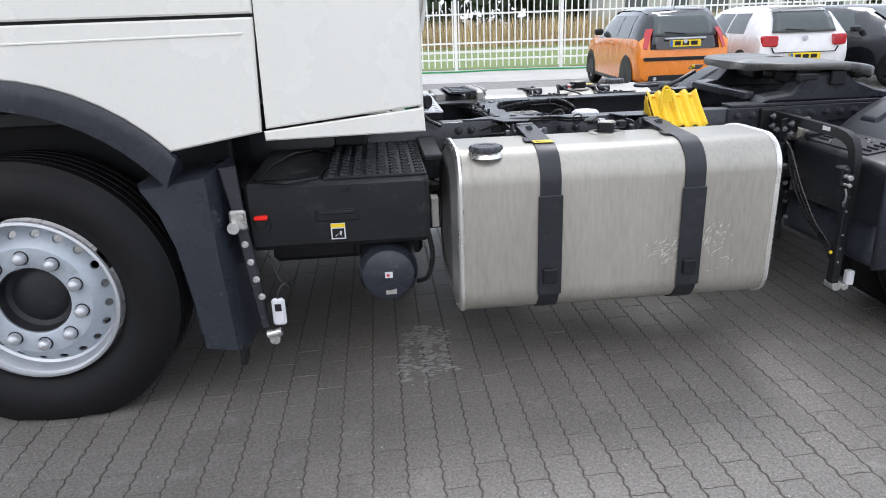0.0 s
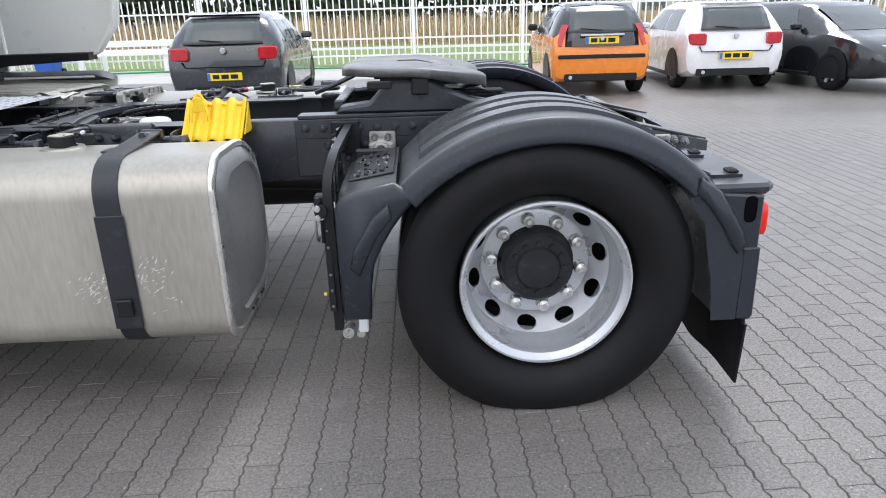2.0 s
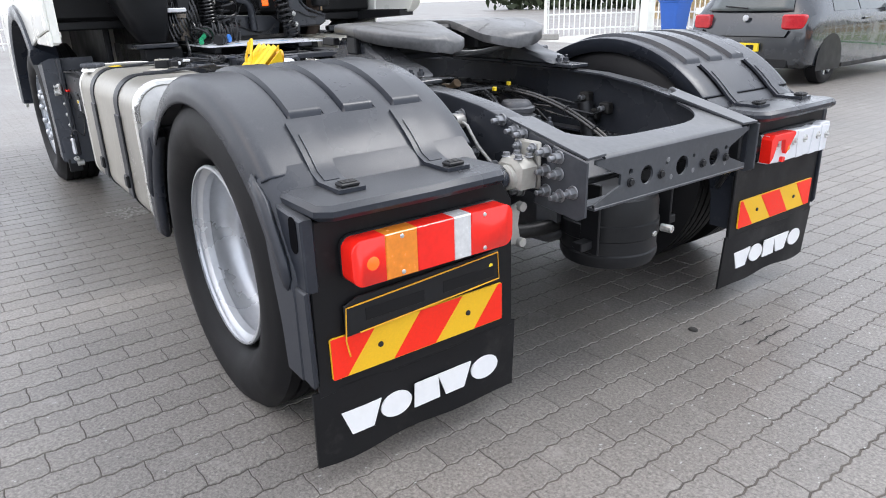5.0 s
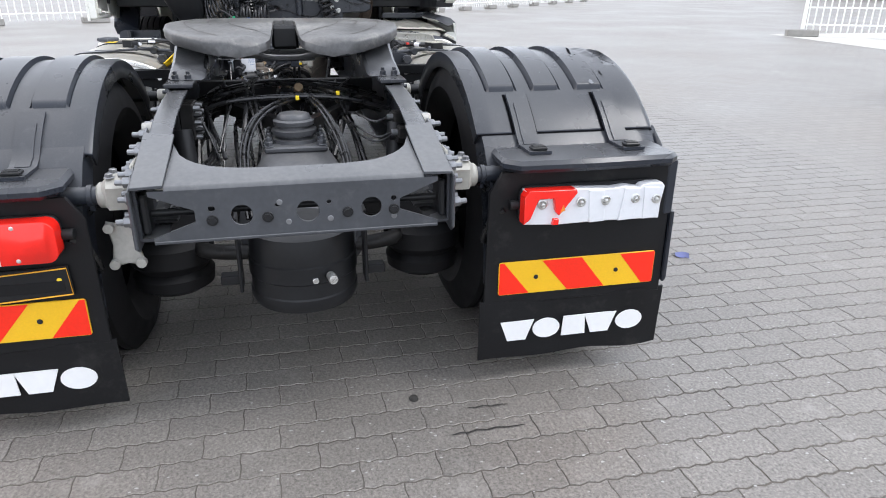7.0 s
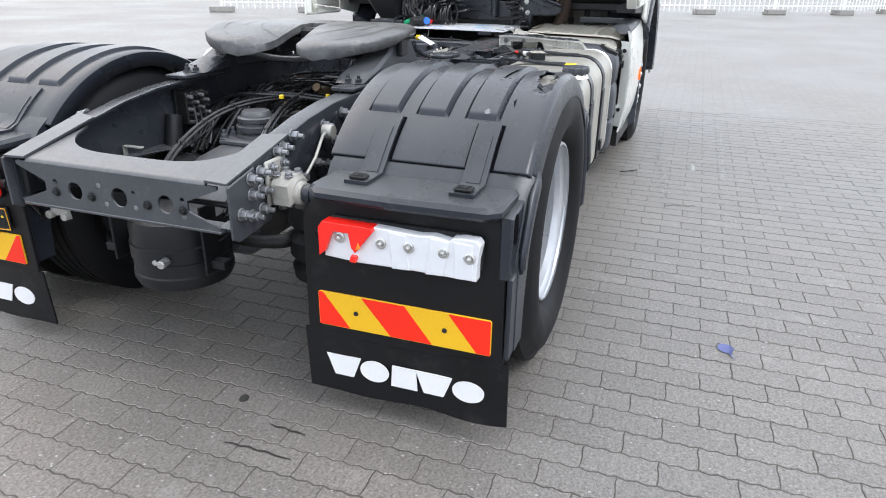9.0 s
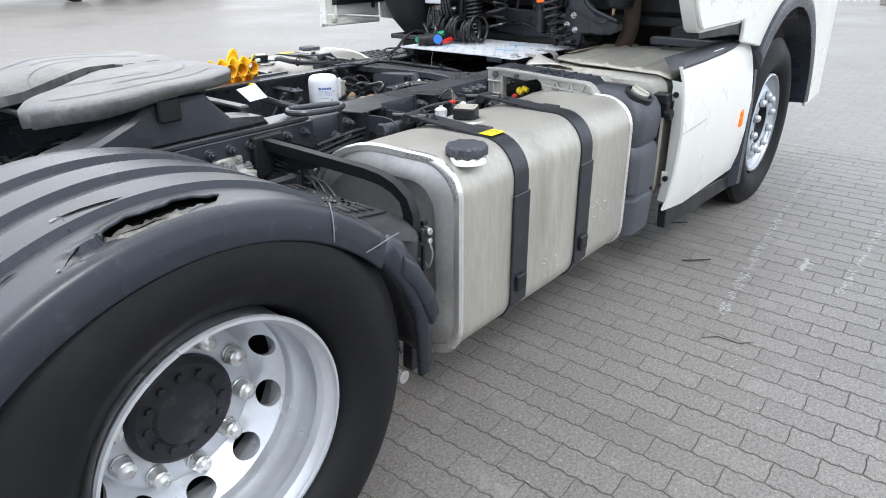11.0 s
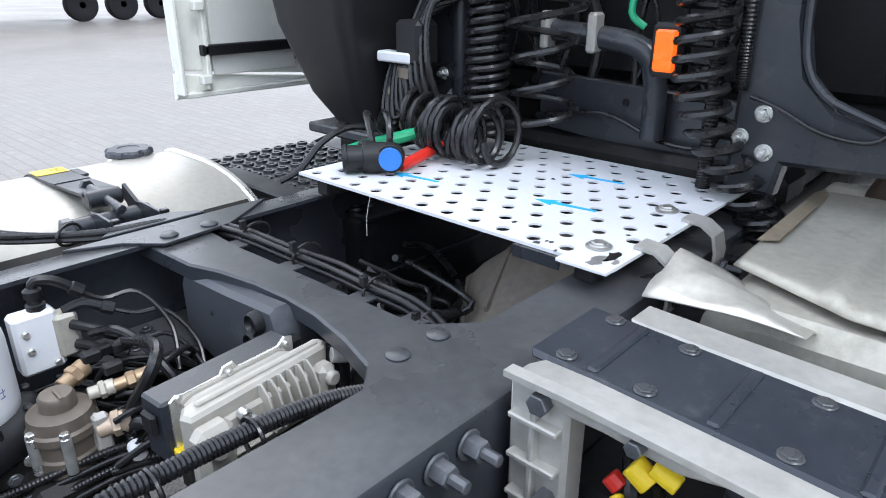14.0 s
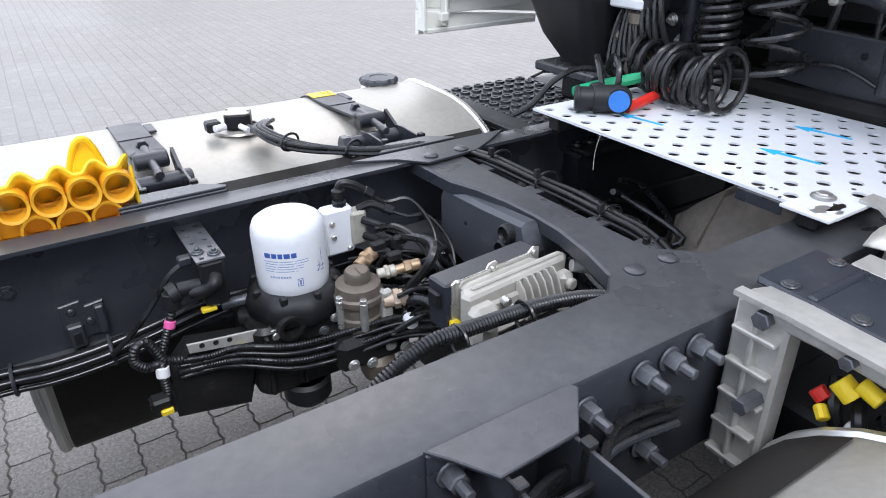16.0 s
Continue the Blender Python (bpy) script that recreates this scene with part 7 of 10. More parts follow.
part("connector", G().tube([(-1.430, -0.246, 0.852), (-1.426, -0.232, 0.845), (-1.410, -0.240, 0.832), (-1.385, -0.252, 0.828)], 0.0125, 12), M_BLACK, strip)
part("connector_body", G().cyl((-1.405, -0.258, 0.836), (-1.362, -0.258, 0.838), 0.014, 14), M_BLACK, strip)
part("connector_boot", G().cyl((-1.364, -0.258, 0.838), (-1.346, -0.256, 0.832), 0.020, 14).cyl((-1.350, -0.256, 0.838), (-1.348, -0.254, 0.806), 0.016, 12), M_BLACK, strip)
cable_run("plug_cable", [(-1.394, -0.300, 0.868), (-1.361, -0.300, 0.850), (-1.321, -0.300, 0.799), (-1.276, -0.300, 0.752), (-1.233, -0.310, 0.712)], 0.0055, strip)
conduit("conduit", [(-1.348, -0.254, 0.808), (-1.336, -0.250, 0.777), (-1.321, -0.245, 0.748), (-1.311, -0.240, 0.722), (-1.325, -0.230, 0.712), (-1.348, -0.220, 0.716)], 0.0085, strip)
conduit("conduit", [(-1.309, -0.232, 0.717), (-1.300, -0.235, 0.742), (-1.288, -0.235, 0.764), (-1.270, -0.230, 0.762), (-1.262, -0.226, 0.738), (-1.279, -0.225, 0.718), (-1.304, -0.224, 0.716), (-1.302, -0.219, 0.690), (-1.303, -0.214, 0.668), (-1.301, -0.210, 0.648)], 0.0095, strip)
part("pink_tape", G().cyl((-1.339, -0.251, 0.785), (-1.334, -0.249, 0.770), 0.0105, 12), mat("pink_tape", (0.75, 0.12, 0.35), 0.5), strip)
part("white_tape", G().cyl((-1.304, -0.222, 0.712), (-1.302, -0.218, 0.692), 0.0125, 12), M_WHITE, strip)
plug = part("connector_plug", G().box(-1.305, -1.268, -0.222, -0.190, 0.632, 0.662, 0.005), M_BLACK, strip, "black plug with a yellow lock")
part("plug_lock", G().box(-1.303, -1.281, -0.196, -0.184, 0.630, 0.642, 0.002), M_LABEL, plug)
for k in range(4):
    part("plug_socket", G().cyl((-1.2685, -0.213 + 0.013 * (k % 2), 0.640 + 0.013 * (k // 2)), (-1.2670, -0.213 + 0.013 * (k % 2), 0.640 + 0.013 * (k // 2)), 0.0042, 8), M_RUBBER, plug)
part("yellow_clip", G().box(-1.425, -1.396, -0.262, -0.248, 0.778, 0.787, 0.002), M_LABEL, strip)
part("yellow_clip", G().box(-1.452, -1.438, -0.196, -0.184, 0.710, 0.724, 0.003), M_LABEL, strip)
for k in range(4):
    o = 0.010 * k
    conduit("conduit", [(-1.330, -0.224 + 0.4 * o, 0.712 - o), (-1.385, -0.203, 0.715 - o), (-1.436, -0.180 + 0.3 * o, 0.728 - 1.2 * o), (-1.516, -0.148 + 0.5 * o, 0.718 - 1.4 * o), (-1.579, -0.140 + 0.5 * o, 0.713 - 1.5 * o), (-1.646, -0.115 + 0.5 * o, 0.728 - 1.5 * o), (-1.724, -0.085 + 0.6 * o, 0.744 - 1.2 * o), (-1.80, -0.04 + o, 0.752 - o), (-1.90, 0.02, 0.745)], 0.0052 if k % 2 else 0.0068, dryer)
for k in range(8):
    yy, zz, r = -0.372 + 0.013 * (k % 4), 0.682 + 0.016 * (k // 4) + 0.004 * (k % 3), 0.0052 + 0.0016 * (k % 3)
    cable_run("rail_harness", [(-0.88, yy, zz + 0.006), (-1.05, yy, zz + 0.004), (-1.135, yy + 0.002, zz - 0.003), (-1.23, yy + 0.004, zz + 0.002), (-1.333, yy + 0.006, zz + 0.020), (-1.42, yy - 0.004, zz + 0.030), (-1.52, yy * 0.4 - 0.215, zz + 0.030), (-1.68, -0.372 + 0.003 * k, 0.705 + 0.004 * k), (-1.90, -0.38, 0.70 + 0.004 * k)], r, rails[-1], M_GLOSSY, 12)
for x in (-1.235, -1.07):
    part("cable_tie", G().tube([(x, -0.352 + 0.036 * math.cos(t), 0.698 + 0.026 * math.sin(t)) for t in [i * math.pi / 5 for i in range(10)]], 0.0035, 6, 2, True), M_FRAME, rails[-1])
cb = part("clip_bracket", G().prism([(-1.165, 0.700), (-1.168, 0.786), (-1.205, 0.790), (-1.212, 0.776), (-1.245, 0.780), (-1.240, 0.712), (-1.205, 0.708), (-1.200, 0.690)], "y", -0.4165, -0.408, 0.002), M_FRAME, rails[-1], "small dark clip bracket on the rail")
part("clip_jaw", G().box(-1.200, -1.172, -0.408, -0.388, 0.700, 0.748, 0.003), M_FRAME, cb)
part("clip_jaw", G().box(-1.243, -1.226, -0.408, -0.392, 0.716, 0.776, 0.003), M_FRAME, cb)
part("clip_window", G().box(-1.194, -1.180, -0.3875, -0.3865, 0.708, 0.734, 0.0004), M_BLACK, cb)
bolts("bolt", [(-1.187, -0.408, 0.770), (-1.215, -0.408, 0.742)], (0, 1, 0), 0.006, 0.006, 0, cb)
bolts("bolt", [(-1.358, -0.416, 0.876), (-1.10, -0.416, 0.84), (-1.62, -0.416, 0.86)], (0, 1, 0), 0.011, 0.008, 0, rails[-1])
conduit("conduit", [(-1.38, 0.20, 0.68), (-1.44, 0.235, 0.80), (-1.504, 0.254, 0.895), (-1.585, 0.252, 0.935), (-1.660, 0.250, 0.934), (-1.730, 0.248, 0.930), (-1.797, 0.246, 0.924), (-1.876, 0.250, 0.912), (-1.94, 0.262, 0.895), (-2.02, 0.28, 0.86)], 0.0120, truck)
conduit("conduit", [(-1.43, 0.22, 0.66), (-1.50, 0.252, 0.845), (-1.60, 0.268, 0.905), (-1.70, 0.270, 0.908), (-1.80, 0.266, 0.904), (-1.92, 0.27, 0.880)], 0.0095, truck)
conduit("conduit", [(-1.740, -0.065, 0.742), (-1.745, -0.092, 0.745), (-1.748, -0.085, 0.768), (-1.746, -0.042, 0.799), (-1.745, 0.010, 0.817), (-1.745, 0.055, 0.824), (-1.745, 0.085, 0.815), (-1.740, 0.110, 0.80)], 0.0105, truck)
part("white_connector", G().cyl((-1.741, -0.078, 0.744), (-1.738, -0.052, 0.738), 0.0120, 14), M_FILM, truck)
part("yellow_clip", G().box(-1.752, -1.735, 0.076, 0.098, 0.812, 0.826, 0.003), M_LABEL, truck)
for x in (-1.64, -1.755):
    part("conduit_tie", G().tube([(x, 0.255 + 0.024 * math.cos(t), 0.921 + 0.026 * math.sin(t)) for t in [i * math.pi / 5 for i in range(10)]], 0.003, 6, 2, True), M_CABLE, truck)
# control units
tilt = pose(-1.838, 0.080, 0.862, 0, 0, 5) @ Matrix.Scale(0.80, 4)


def on_tilt(g):
    g.v = [tuple(tilt @ Vector(p)) for p in g.v]
    return g


ecu = part("control_unit", on_tilt(G().box(-0.135, 0.138, -0.072, -0.010, -0.075, 0.042, 0.005)), M_GUARD, truck, "black control unit with a silver flange")
part("unit_plug", on_tilt(G().box(0.138, 0.150, -0.058, -0.022, -0.02, 0.020, 0.004)), M_BLACK, ecu)
part("unit_plug", on_tilt(G().box(-0.165, -0.136, -0.062, -0.020, -0.02, 0.030, 0.004)), M_BLACK, ecu)
g = G().prism([(-0.130, -0.07), (0.125, -0.07), (0.125, 0.042), (0.112, 0.050), (0.098, 0.046), (0.030, 0.046), (0.022, 0.058), (0.002, 0.060), (-0.008, 0.046), (-0.095, 0.046), (-0.110, 0.058), (-0.128, 0.052)], "y", -0.0095, -0.004, 0.001)
fl = part("flange", on_tilt(g), M_WELD, ecu, "bright pressed flange")
for x in (0.110, 0.012, -0.112):
    part("flange_rivet", on_tilt(G().cyl((x, -0.006, 0.044), (x, 0.001, 0.044), 0.006, 12)), M_NUT, fl)
part("cover_pan", on_tilt(G().prism([(-0.115, -0.06), (0.105, -0.06), (0.105, 0.030), (0.085, 0.038), (-0.09, 0.038), (-0.115, 0.028)], "y", -0.004, 0.012, 0.004)), M_CREAM, ecu, "cream inner pan")
g = G().prism([(-0.165, 0.022), (0.118, 0.018), (0.136, 0.040), (0.130, 0.062), (-0.150, 0.056), (-0.168, 0.044)], "z", -0.06, 0.043, 0.006)
fh = part("finned_housing", on_tilt(g), M_CREAM, ecu, "pale finned cast aluminium housing")
part("housing_ridge", on_tilt(G().box(-0.150, 0.105, 0.030, 0.042, 0.041, 0.050, 0.003)), M_CREAM, fh)
part("housing_front", on_tilt(G().box(-0.145, 0.080, 0.058, 0.072, -0.075, 0.018, 0.006)), M_CREAM, fh)
part("housing_foot", on_tilt(G().box(0.072, 0.140, 0.052, 0.098, -0.085, 0.028, 0.014)), M_CREAM, fh)
part("housing_foot", on_tilt(G().box(-0.150, -0.112, 0.055, 0.092, -0.080, 0.022, 0.010)), M_CREAM, fh)
part("housing_ledge", on_tilt(G().box(-0.150, 0.078, 0.066, 0.088, -0.050, -0.042, 0.003)), M_CREAM, fh)
for k in range(6):
    x = -0.100 + 0.020 * k
    g = G().prism([(0.060, 0.040), (0.070, 0.044), (0.086, 0.028), (0.100, -0.005), (0.100, -0.040), (0.060, -0.040)], "x", x, x + 0.0045, 0.001)
    part("fin", on_tilt(g), M_CREAM, fh)
for p, q, r in (((0.112, 0.096, 0.0), (0.112, 0.112, 0.0), 0.019), ((0.048, 0.070, 0.016), (0.048, 0.090, 0.016), 0.011), ((0.030, 0.070, -0.008), (0.030, 0.088, -0.008), 0.010), ((-0.130, 0.090, 0.0), (-0.130, 0.105, 0.0), 0.014)):
    part("housing_bolt", on_tilt(G().cyl(p, q, r, 16, c=0.003)), M_NUT if r < 0.013 else M_CREAM, fh)
part("grey_connector", on_tilt(G().cyl((-0.150, 0.075, 0.030), (-0.190, 0.100, 0.022), 0.015, 14)), M_ALU, fh)
part("grey_connector", on_tilt(G().cyl((-0.160, 0.055, 0.020), (-0.195, 0.060, 0.012), 0.017, 14)), M_BLACK, fh)
# moulded valve box under the cross member
rs = []
for x, d, k in ((-2.055, 0.012, 0.0), (-1.985, 0.0, 0.0), (-1.968, 0.0, 1.0), (-1.946, 0.0, 1.0), (-1.936, 0.008, 1.0)):
    rs.append([(x, y, z) for y, z in ((-0.268 + d, 0.775 + d), (-0.150, 0.752 + d), (0.012, 0.768 + d), (0.034 - d, 0.785), (0.034 - d, 0.900), (0.018, 0.908 + 0.022 * k - d), (-0.100, 0.904 + 0.016 * k - d), (-0.250, 0.904 + 0.008 * k - d), (-0.268 + d, 0.894 - d))])
ub = part("valve_box", G().rings(rs), M_ADBLUE, truck, "blue-grey plastic valve box", sharp=30)
for y, z in ((-0.016, 0.898), (-0.026, 0.860)):
    part("valve_port", G().lathe([(0.020, -1.943), (0.020, -1.924), (0.016, -1.920), (0.013, -1.928), (0.0001, -1.930)], (0, y, z), "x", 22, close=False), M_BLACK, ub)
part("box_lug", G().box(-1.965, -1.945, -0.055, -0.020, 0.908, 0.916, 0.002), M_GUARD, ub)
part("box_screw", G().cyl((-1.937, -0.165, 0.86), (-1.934, -0.165, 0.86), 0.005, 10), M_BLACK, ub)
for k in range(2):
    part("stand_pipe", G().cyl((-2.02, 0.055 + 0.03 * k, 0.70), (-2.02, 0.055 + 0.03 * k, 0.925), 0.009, 12), M_FRAME, truck)
g = G().prism([(-1.76, -0.412), (-2.00, -0.412), (-2.05, -0.30), (-1.93, -0.235), (-1.80, -0.32)], "z", 0.752, 0.758, 0.002)
lg = part("lower_gusset", g, M_FRAME, truck)
bolts("bolt", [(-1.86, -0.33, 0.758), (-1.90, -0.37, 0.758)], (0, 0, 1), 0.013, 0.010, 0.006, lg)
# gearbox seen under the catwalk
g = G().lathe([(0.05, -2.30), (0.085, -2.33), (0.10, -2.40), (0.15, -2.46), (0.20, -2.52), (0.215, -2.70), (0.23, -2.95)], (0, 0.10, 0.66), "x", 30)
gb = part("gearbox", g, M_GEAR, truck, "dusty cast gearbox housing")
for k in range(8):
    a = radians(45 * k + 20)
    c, d = math.cos(a), math.sin(a)
    g = G().rings([[(x, 0.10 + (r + o) * c - w * d, 0.66 + (r + o) * d + w * c) for o, w in ((-0.01, -0.005), (0.012, -0.004), (0.012, 0.004), (-0.01, 0.005))] for x, r in ((-2.41, 0.108), (-2.47, 0.155), (-2.53, 0.202), (-2.72, 0.216))])
    part("casting_rib", g, M_GEAR, gb)
g = G().cyl((-2.32, 0.10, 0.66), (-2.22, 0.10, 0.655), 0.07, 18).cyl((-2.22, 0.10, 0.655), (-2.16, 0.08, 0.65), 0.045, 16)
part("output_flange", g, M_ENGINE, truck)
g = G().box(-2.42, -1.9, -0.34, -0.05, 0.40, 0.62, 0.02).box(-3.0, -2.5, -0.3, 0.3, 0.42, 0.62, 0.03)
part("underbody", g, M_ENGINE, truck)
for k in range(16):
    x, y, z = rg.uniform(-2.55, -2.2), rg.uniform(-0.36, -0.05), rg.uniform(0.66, 0.84)
    cable_run("hose", [(x, y, z), (x + rg.uniform(-0.1, 0.1), y + rg.uniform(0, 0.15), z - 0.03), (x + rg.uniform(-0.1, 0.15), y + rg.uniform(0.1, 0.25), z - 0.05), (x + rg.uniform(-0.05, 0.2), y + rg.uniform(0.1, 0.3), z - 0.10)], rg.choice((0.006, 0.008, 0.012)), truck)

# ---- catwalk ----
X0, X1, Y0, Y1, ZC = -2.868, -2.306, -0.405, 0.388, 0.990
g = G()
rows_n, py = 11, 0.066
dx = (X1 - X0) / rows_n
fz = lambda u, v: (u, v, ZC)
fb = lambda u, v: (u, v, ZC - 0.004)
for i in range(rows_n):
    u0, u1 = X0 + i * dx, X0 + (i + 1) * dx
    v = Y0
    off = py / 2 if i % 2 else 0.0
    if off:
        g.add([fz(u0, v), fz(u1, v), fz(u1, v + off), fz(u0, v + off)], [(0, 1, 2, 3)])
        v += off
    while v + py <= Y1 + 1e-6:
        holed(g, u0, u1, v, v + py, (u0 + u1) / 2, v + py / 2, 0.0130, 0.0130, fz, fb, 14)
        v += py
    if v < Y1 - 1e-4:
        g.add([fz(u0, v), fz(u1, v), fz(u1, Y1), fz(u0, Y1)], [(0, 1, 2, 3)])
for a, b, nx, ny in (((X0, Y0), (X1, Y0), 0, -1), ((X1, Y0), (X1, Y1), 1, 0), ((X1, Y1), (X0, Y1), 0, 1), ((X0, Y1), (X0, Y0), -1, 0)):
    g.add([(*a, ZC), (*b, ZC), (*b, ZC - 0.006), (*a, ZC - 0.006)], [(0, 1, 2, 3)])
g.add([(X0, Y0, ZC - 0.006), (X1, Y0, ZC - 0.006), (X1, Y0 + 0.006, ZC - 0.006), (X0, Y0 + 0.006, ZC - 0.006)], [(0, 1, 2, 3)])
cat = part("catwalk_plate", g, M_FILM, truck, "perforated catwalk plate covered in white film with blue arrows")
def arrow(x, y, a, ln):
    pts = [(-ln / 2, 0), (-ln / 2 + 0.045, 0.018), (-ln / 2 + 0.04, 0.006), (ln / 2, 0.004), (ln / 2, -0.004), (-ln / 2 + 0.04, -0.006), (-ln / 2 + 0.045, -0.018)]
    c, s_ = math.cos(radians(a)), math.sin(radians(a))
    return [(x + p * c - q * s_, y + p * s_ + q * c) for p, q in pts]
for x, y in ((-2.455, -0.185), (-2.715, 0.115), (-2.515, 0.165)):
    part("arrow_print", G().prism(arrow(x, y, 97, 0.13), "z", ZC + 0.0004, ZC + 0.0012, 0.0), M_CYAN, cat)
for x, y in ((-2.37, 0.325), (-2.62, 0.325)):
    g = G().lathe([(0.021, 0.0005), (0.022, 0.003), (0.017, 0.0045), (0.013, 0.004)], (x, y, ZC), "z", 28, close=False)
    wa = part("washer", g, M_TANKEND, cat, "wide greasy washer")
    part("fixing_bolt", G().hexnut((x, y, ZC + 0.003), (0, 0, 1), 0.013, 0.007, True, 0.0), M_TANKEND, wa)
rgf = random.Random(8)
for k in range(12):
    x = X1 - rgf.random() ** 2 * 0.16 if k % 2 else rgf.uniform(X0, X1)
    y = rgf.uniform(0.15, Y1 - 0.02) if k % 2 else rgf.uniform(Y0 + 0.02, Y1 - 0.02)
    r = rgf.uniform(0.003, 0.009)
    pts = [(x + r * rgf.uniform(0.4, 1.2) * math.cos(t * 0.9), y + r * rgf.uniform(0.3, 1.0) * math.sin(t * 0.9)) for t in range(7)]
    part("film_tear", G().prism(pts, "z", ZC + 0.0003, ZC + 0.0008, 0.0), M_FRAME, cat)
for y in (-0.34, 0.33):
    part("catwalk_bearer", G().box(-2.86, -2.32, y - 0.02, y + 0.02, 0.945, 0.983, 0.004), M_BLACK, cat)
for xc in (-2.42, -2.60):
    g = G().ribbon([(0.372, 0.9945), (0.408, 0.992), (0.432, 0.976), (0.440, 0.945), (0.438, 0.895)], "x", xc - 0.022, xc + 0.022, 0.006)
    cl = part("clamp", g, M_ALU, cat, "pale steel clamp hooked over the rail")
    part("clamp_bolt", G().hexnut((xc, 0.444, 0.918), (0, 1, 0), 0.012, 0.012, True, 0.03), M_FRAME, cl)
part("plate_tab", G().box(X1 + 0.0005, X1 + 0.022, 0.297, Y1, ZC - 0.006, ZC, 0.001), M_FILM, cat)
part("plate_lip", G().box(X1 + 0.001, X1 + 0.005, 0.20, 0.294, ZC - 0.030, ZC - 0.007, 0.001), M_FRAME, cat)
for cx_, cy_, r, sd in ((-2.313, 0.352, 0.026, 3), (-2.352, 0.362, 0.022, 5), (-2.33, 0.378, 0.014, 7), (-2.41, 0.381, 0.012, 9), (-2.50, 0.383, 0.009, 11)):
    rt = random.Random(sd)
    pts = [(cx_ + r * (0.5 + 0.7 * rt.random()) * math.cos(k * 0.4833), cy_ + r * 0.55 * (0.4 + 0.7 * rt.random()) * math.sin(k * 0.4833)) for k in range(13)]
    pts = [(x, min(y, Y1 - 0.001)) for x, y in pts]
    part("film_tear", G().prism(pts, "z", ZC + 0.0003, ZC + 0.0010, 0.0), M_ENGINE if sd == 5 else M_TANKEND, cat)
cable_run("loose_wire", [(X1 + 0.004, -0.16, 0.985), (X1 + 0.01, -0.165, 0.945), (X1 + 0.018, -0.158, 0.905)], 0.0009, cat, M_ALU, 5)

# ---- right side: battery carrier, urea tank, exhaust box, side skirt ----
leg = [(0.440, 0.690), (0.520, 0.690), (0.518, 0.955), (0.560, 0.956), (0.641, 0.950), (0.698, 0.963), (0.718, 0.950), (0.726, 0.930), (0.740, 0.910), (0.765, 0.902), (0.950, 0.880), (0.985, 0.884), (1.002, 0.905), (0.990, 0.935), (0.965, 0.962), (0.940, 0.974), (0.818, 0.977), (0.687, 0.984), (0.520, 0.991), (0.460, 0.990), (0.437, 0.975)]
car = part("battery_carrier", G().prism(leg, "x", -2.026, -1.982, 0.006), M_ALU, truck, "cast aluminium battery carrier frame", sharp=40)
for k in range(5):
    part("rib", G().box(-2.024, -1.968, 0.446, 0.512, 0.712 + 0.055 * k, 0.720 + 0.055 * k, 0.002), M_ALU, car)
part("rib", G().box(-2.024, -1.970, 0.474, 0.482, 0.70, 0.975, 0.002), M_ALU, car)
for a, b in (((0.765, 0.905), (0.800, 0.970)), ((0.800, 0.970), (0.835, 0.898)), ((0.835, 0.898), (0.870, 0.970)), ((0.870, 0.970), (0.905, 0.890)), ((0.905, 0.890), (0.940, 0.968)), ((0.740, 0.945), (0.975, 0.925))):
    va, vb = Vector(a), Vector(b)
    d = (vb - va).normalized()
    nrm = Vector((-d.y, d.x)) * 0.0045
    part("lattice_bar", G().prism([tuple(va + nrm), tuple(va - nrm), tuple(vb - nrm), tuple(vb + nrm)], "x", -1.984, -1.972, 0.002), M_ALU, car)
part("beam_flange", G().ribbon([(0.44, 0.989), (0.52, 0.9895), (0.687, 0.983), (0.818, 0.976), (0.944, 0.972), (0.970, 0.958), (0.998, 0.908)], "x", -1.984, -1.966, 0.008), M_ALU, car)
for y, z, h, r in ((0.485, 0.965, 0.016, 0.014), (0.50, 0.84, 0.042, 0.013), (0.975, 0.905, 0.016, 0.012), (0.60, 0.968, 0.016, 0.010)):
    part("carrier_bolt", G().cyl((-1.982, y, z), (-1.982 + h, y, z), r, 6), M_BOLT, car)
g = G().prism([(0.43, 0.988), (0.905, 0.972), (0.955, 0.925), (0.950, 0.915), (0.90, 0.960), (0.43, 0.976)], "x", -2.185, -2.030, 0.006)
cov = part("battery_cover", g, M_COVER, car, "scratched black battery cover")
for k in range(3):
    part("cover_rib", G().box(-2.175, -2.040, 0.50 + 0.14 * k, 0.515 + 0.14 * k, 0.972 - 0.005 * k, 0.9895 - 0.0045 * k, 0.003), M_COVER, cov)
bolts("bolt", [(x, y, 0.9865 - 0.036 * (y - 0.45)) for x in (-2.05, -2.165) for y in (0.47, 0.57, 0.72, 0.86)], (0, 0, 1), 0.010, 0.006, 0, car)
g = G().prism([(0.47, 0.972), (0.90, 0.962), (1.0, 0.875), (0.985, 0.855), (0.89, 0.925), (0.47, 0.935)], "x", -2.270, -2.205, 0.006)
part("rear_bar", g, M_ALU, car)
for k in range(8):
    yy = 0.56 + 0.035 * k
    cable_run("battery_cable", [(-2.06, yy, 0.88 - 0.012 * k), (-2.03, yy + 0.02, 0.85), (-2.05, yy + 0.03, 0.78), (-2.08, yy, 0.70)], 0.010, car)
part("yellow_cap", G().cyl((-2.03, 0.575, 0.90), (-2.03, 0.60, 0.885), 0.016, 12).cyl((-2.03, 0.60, 0.91), (-2.03, 0.63, 0.90), 0.012, 12), M_LABEL, car)
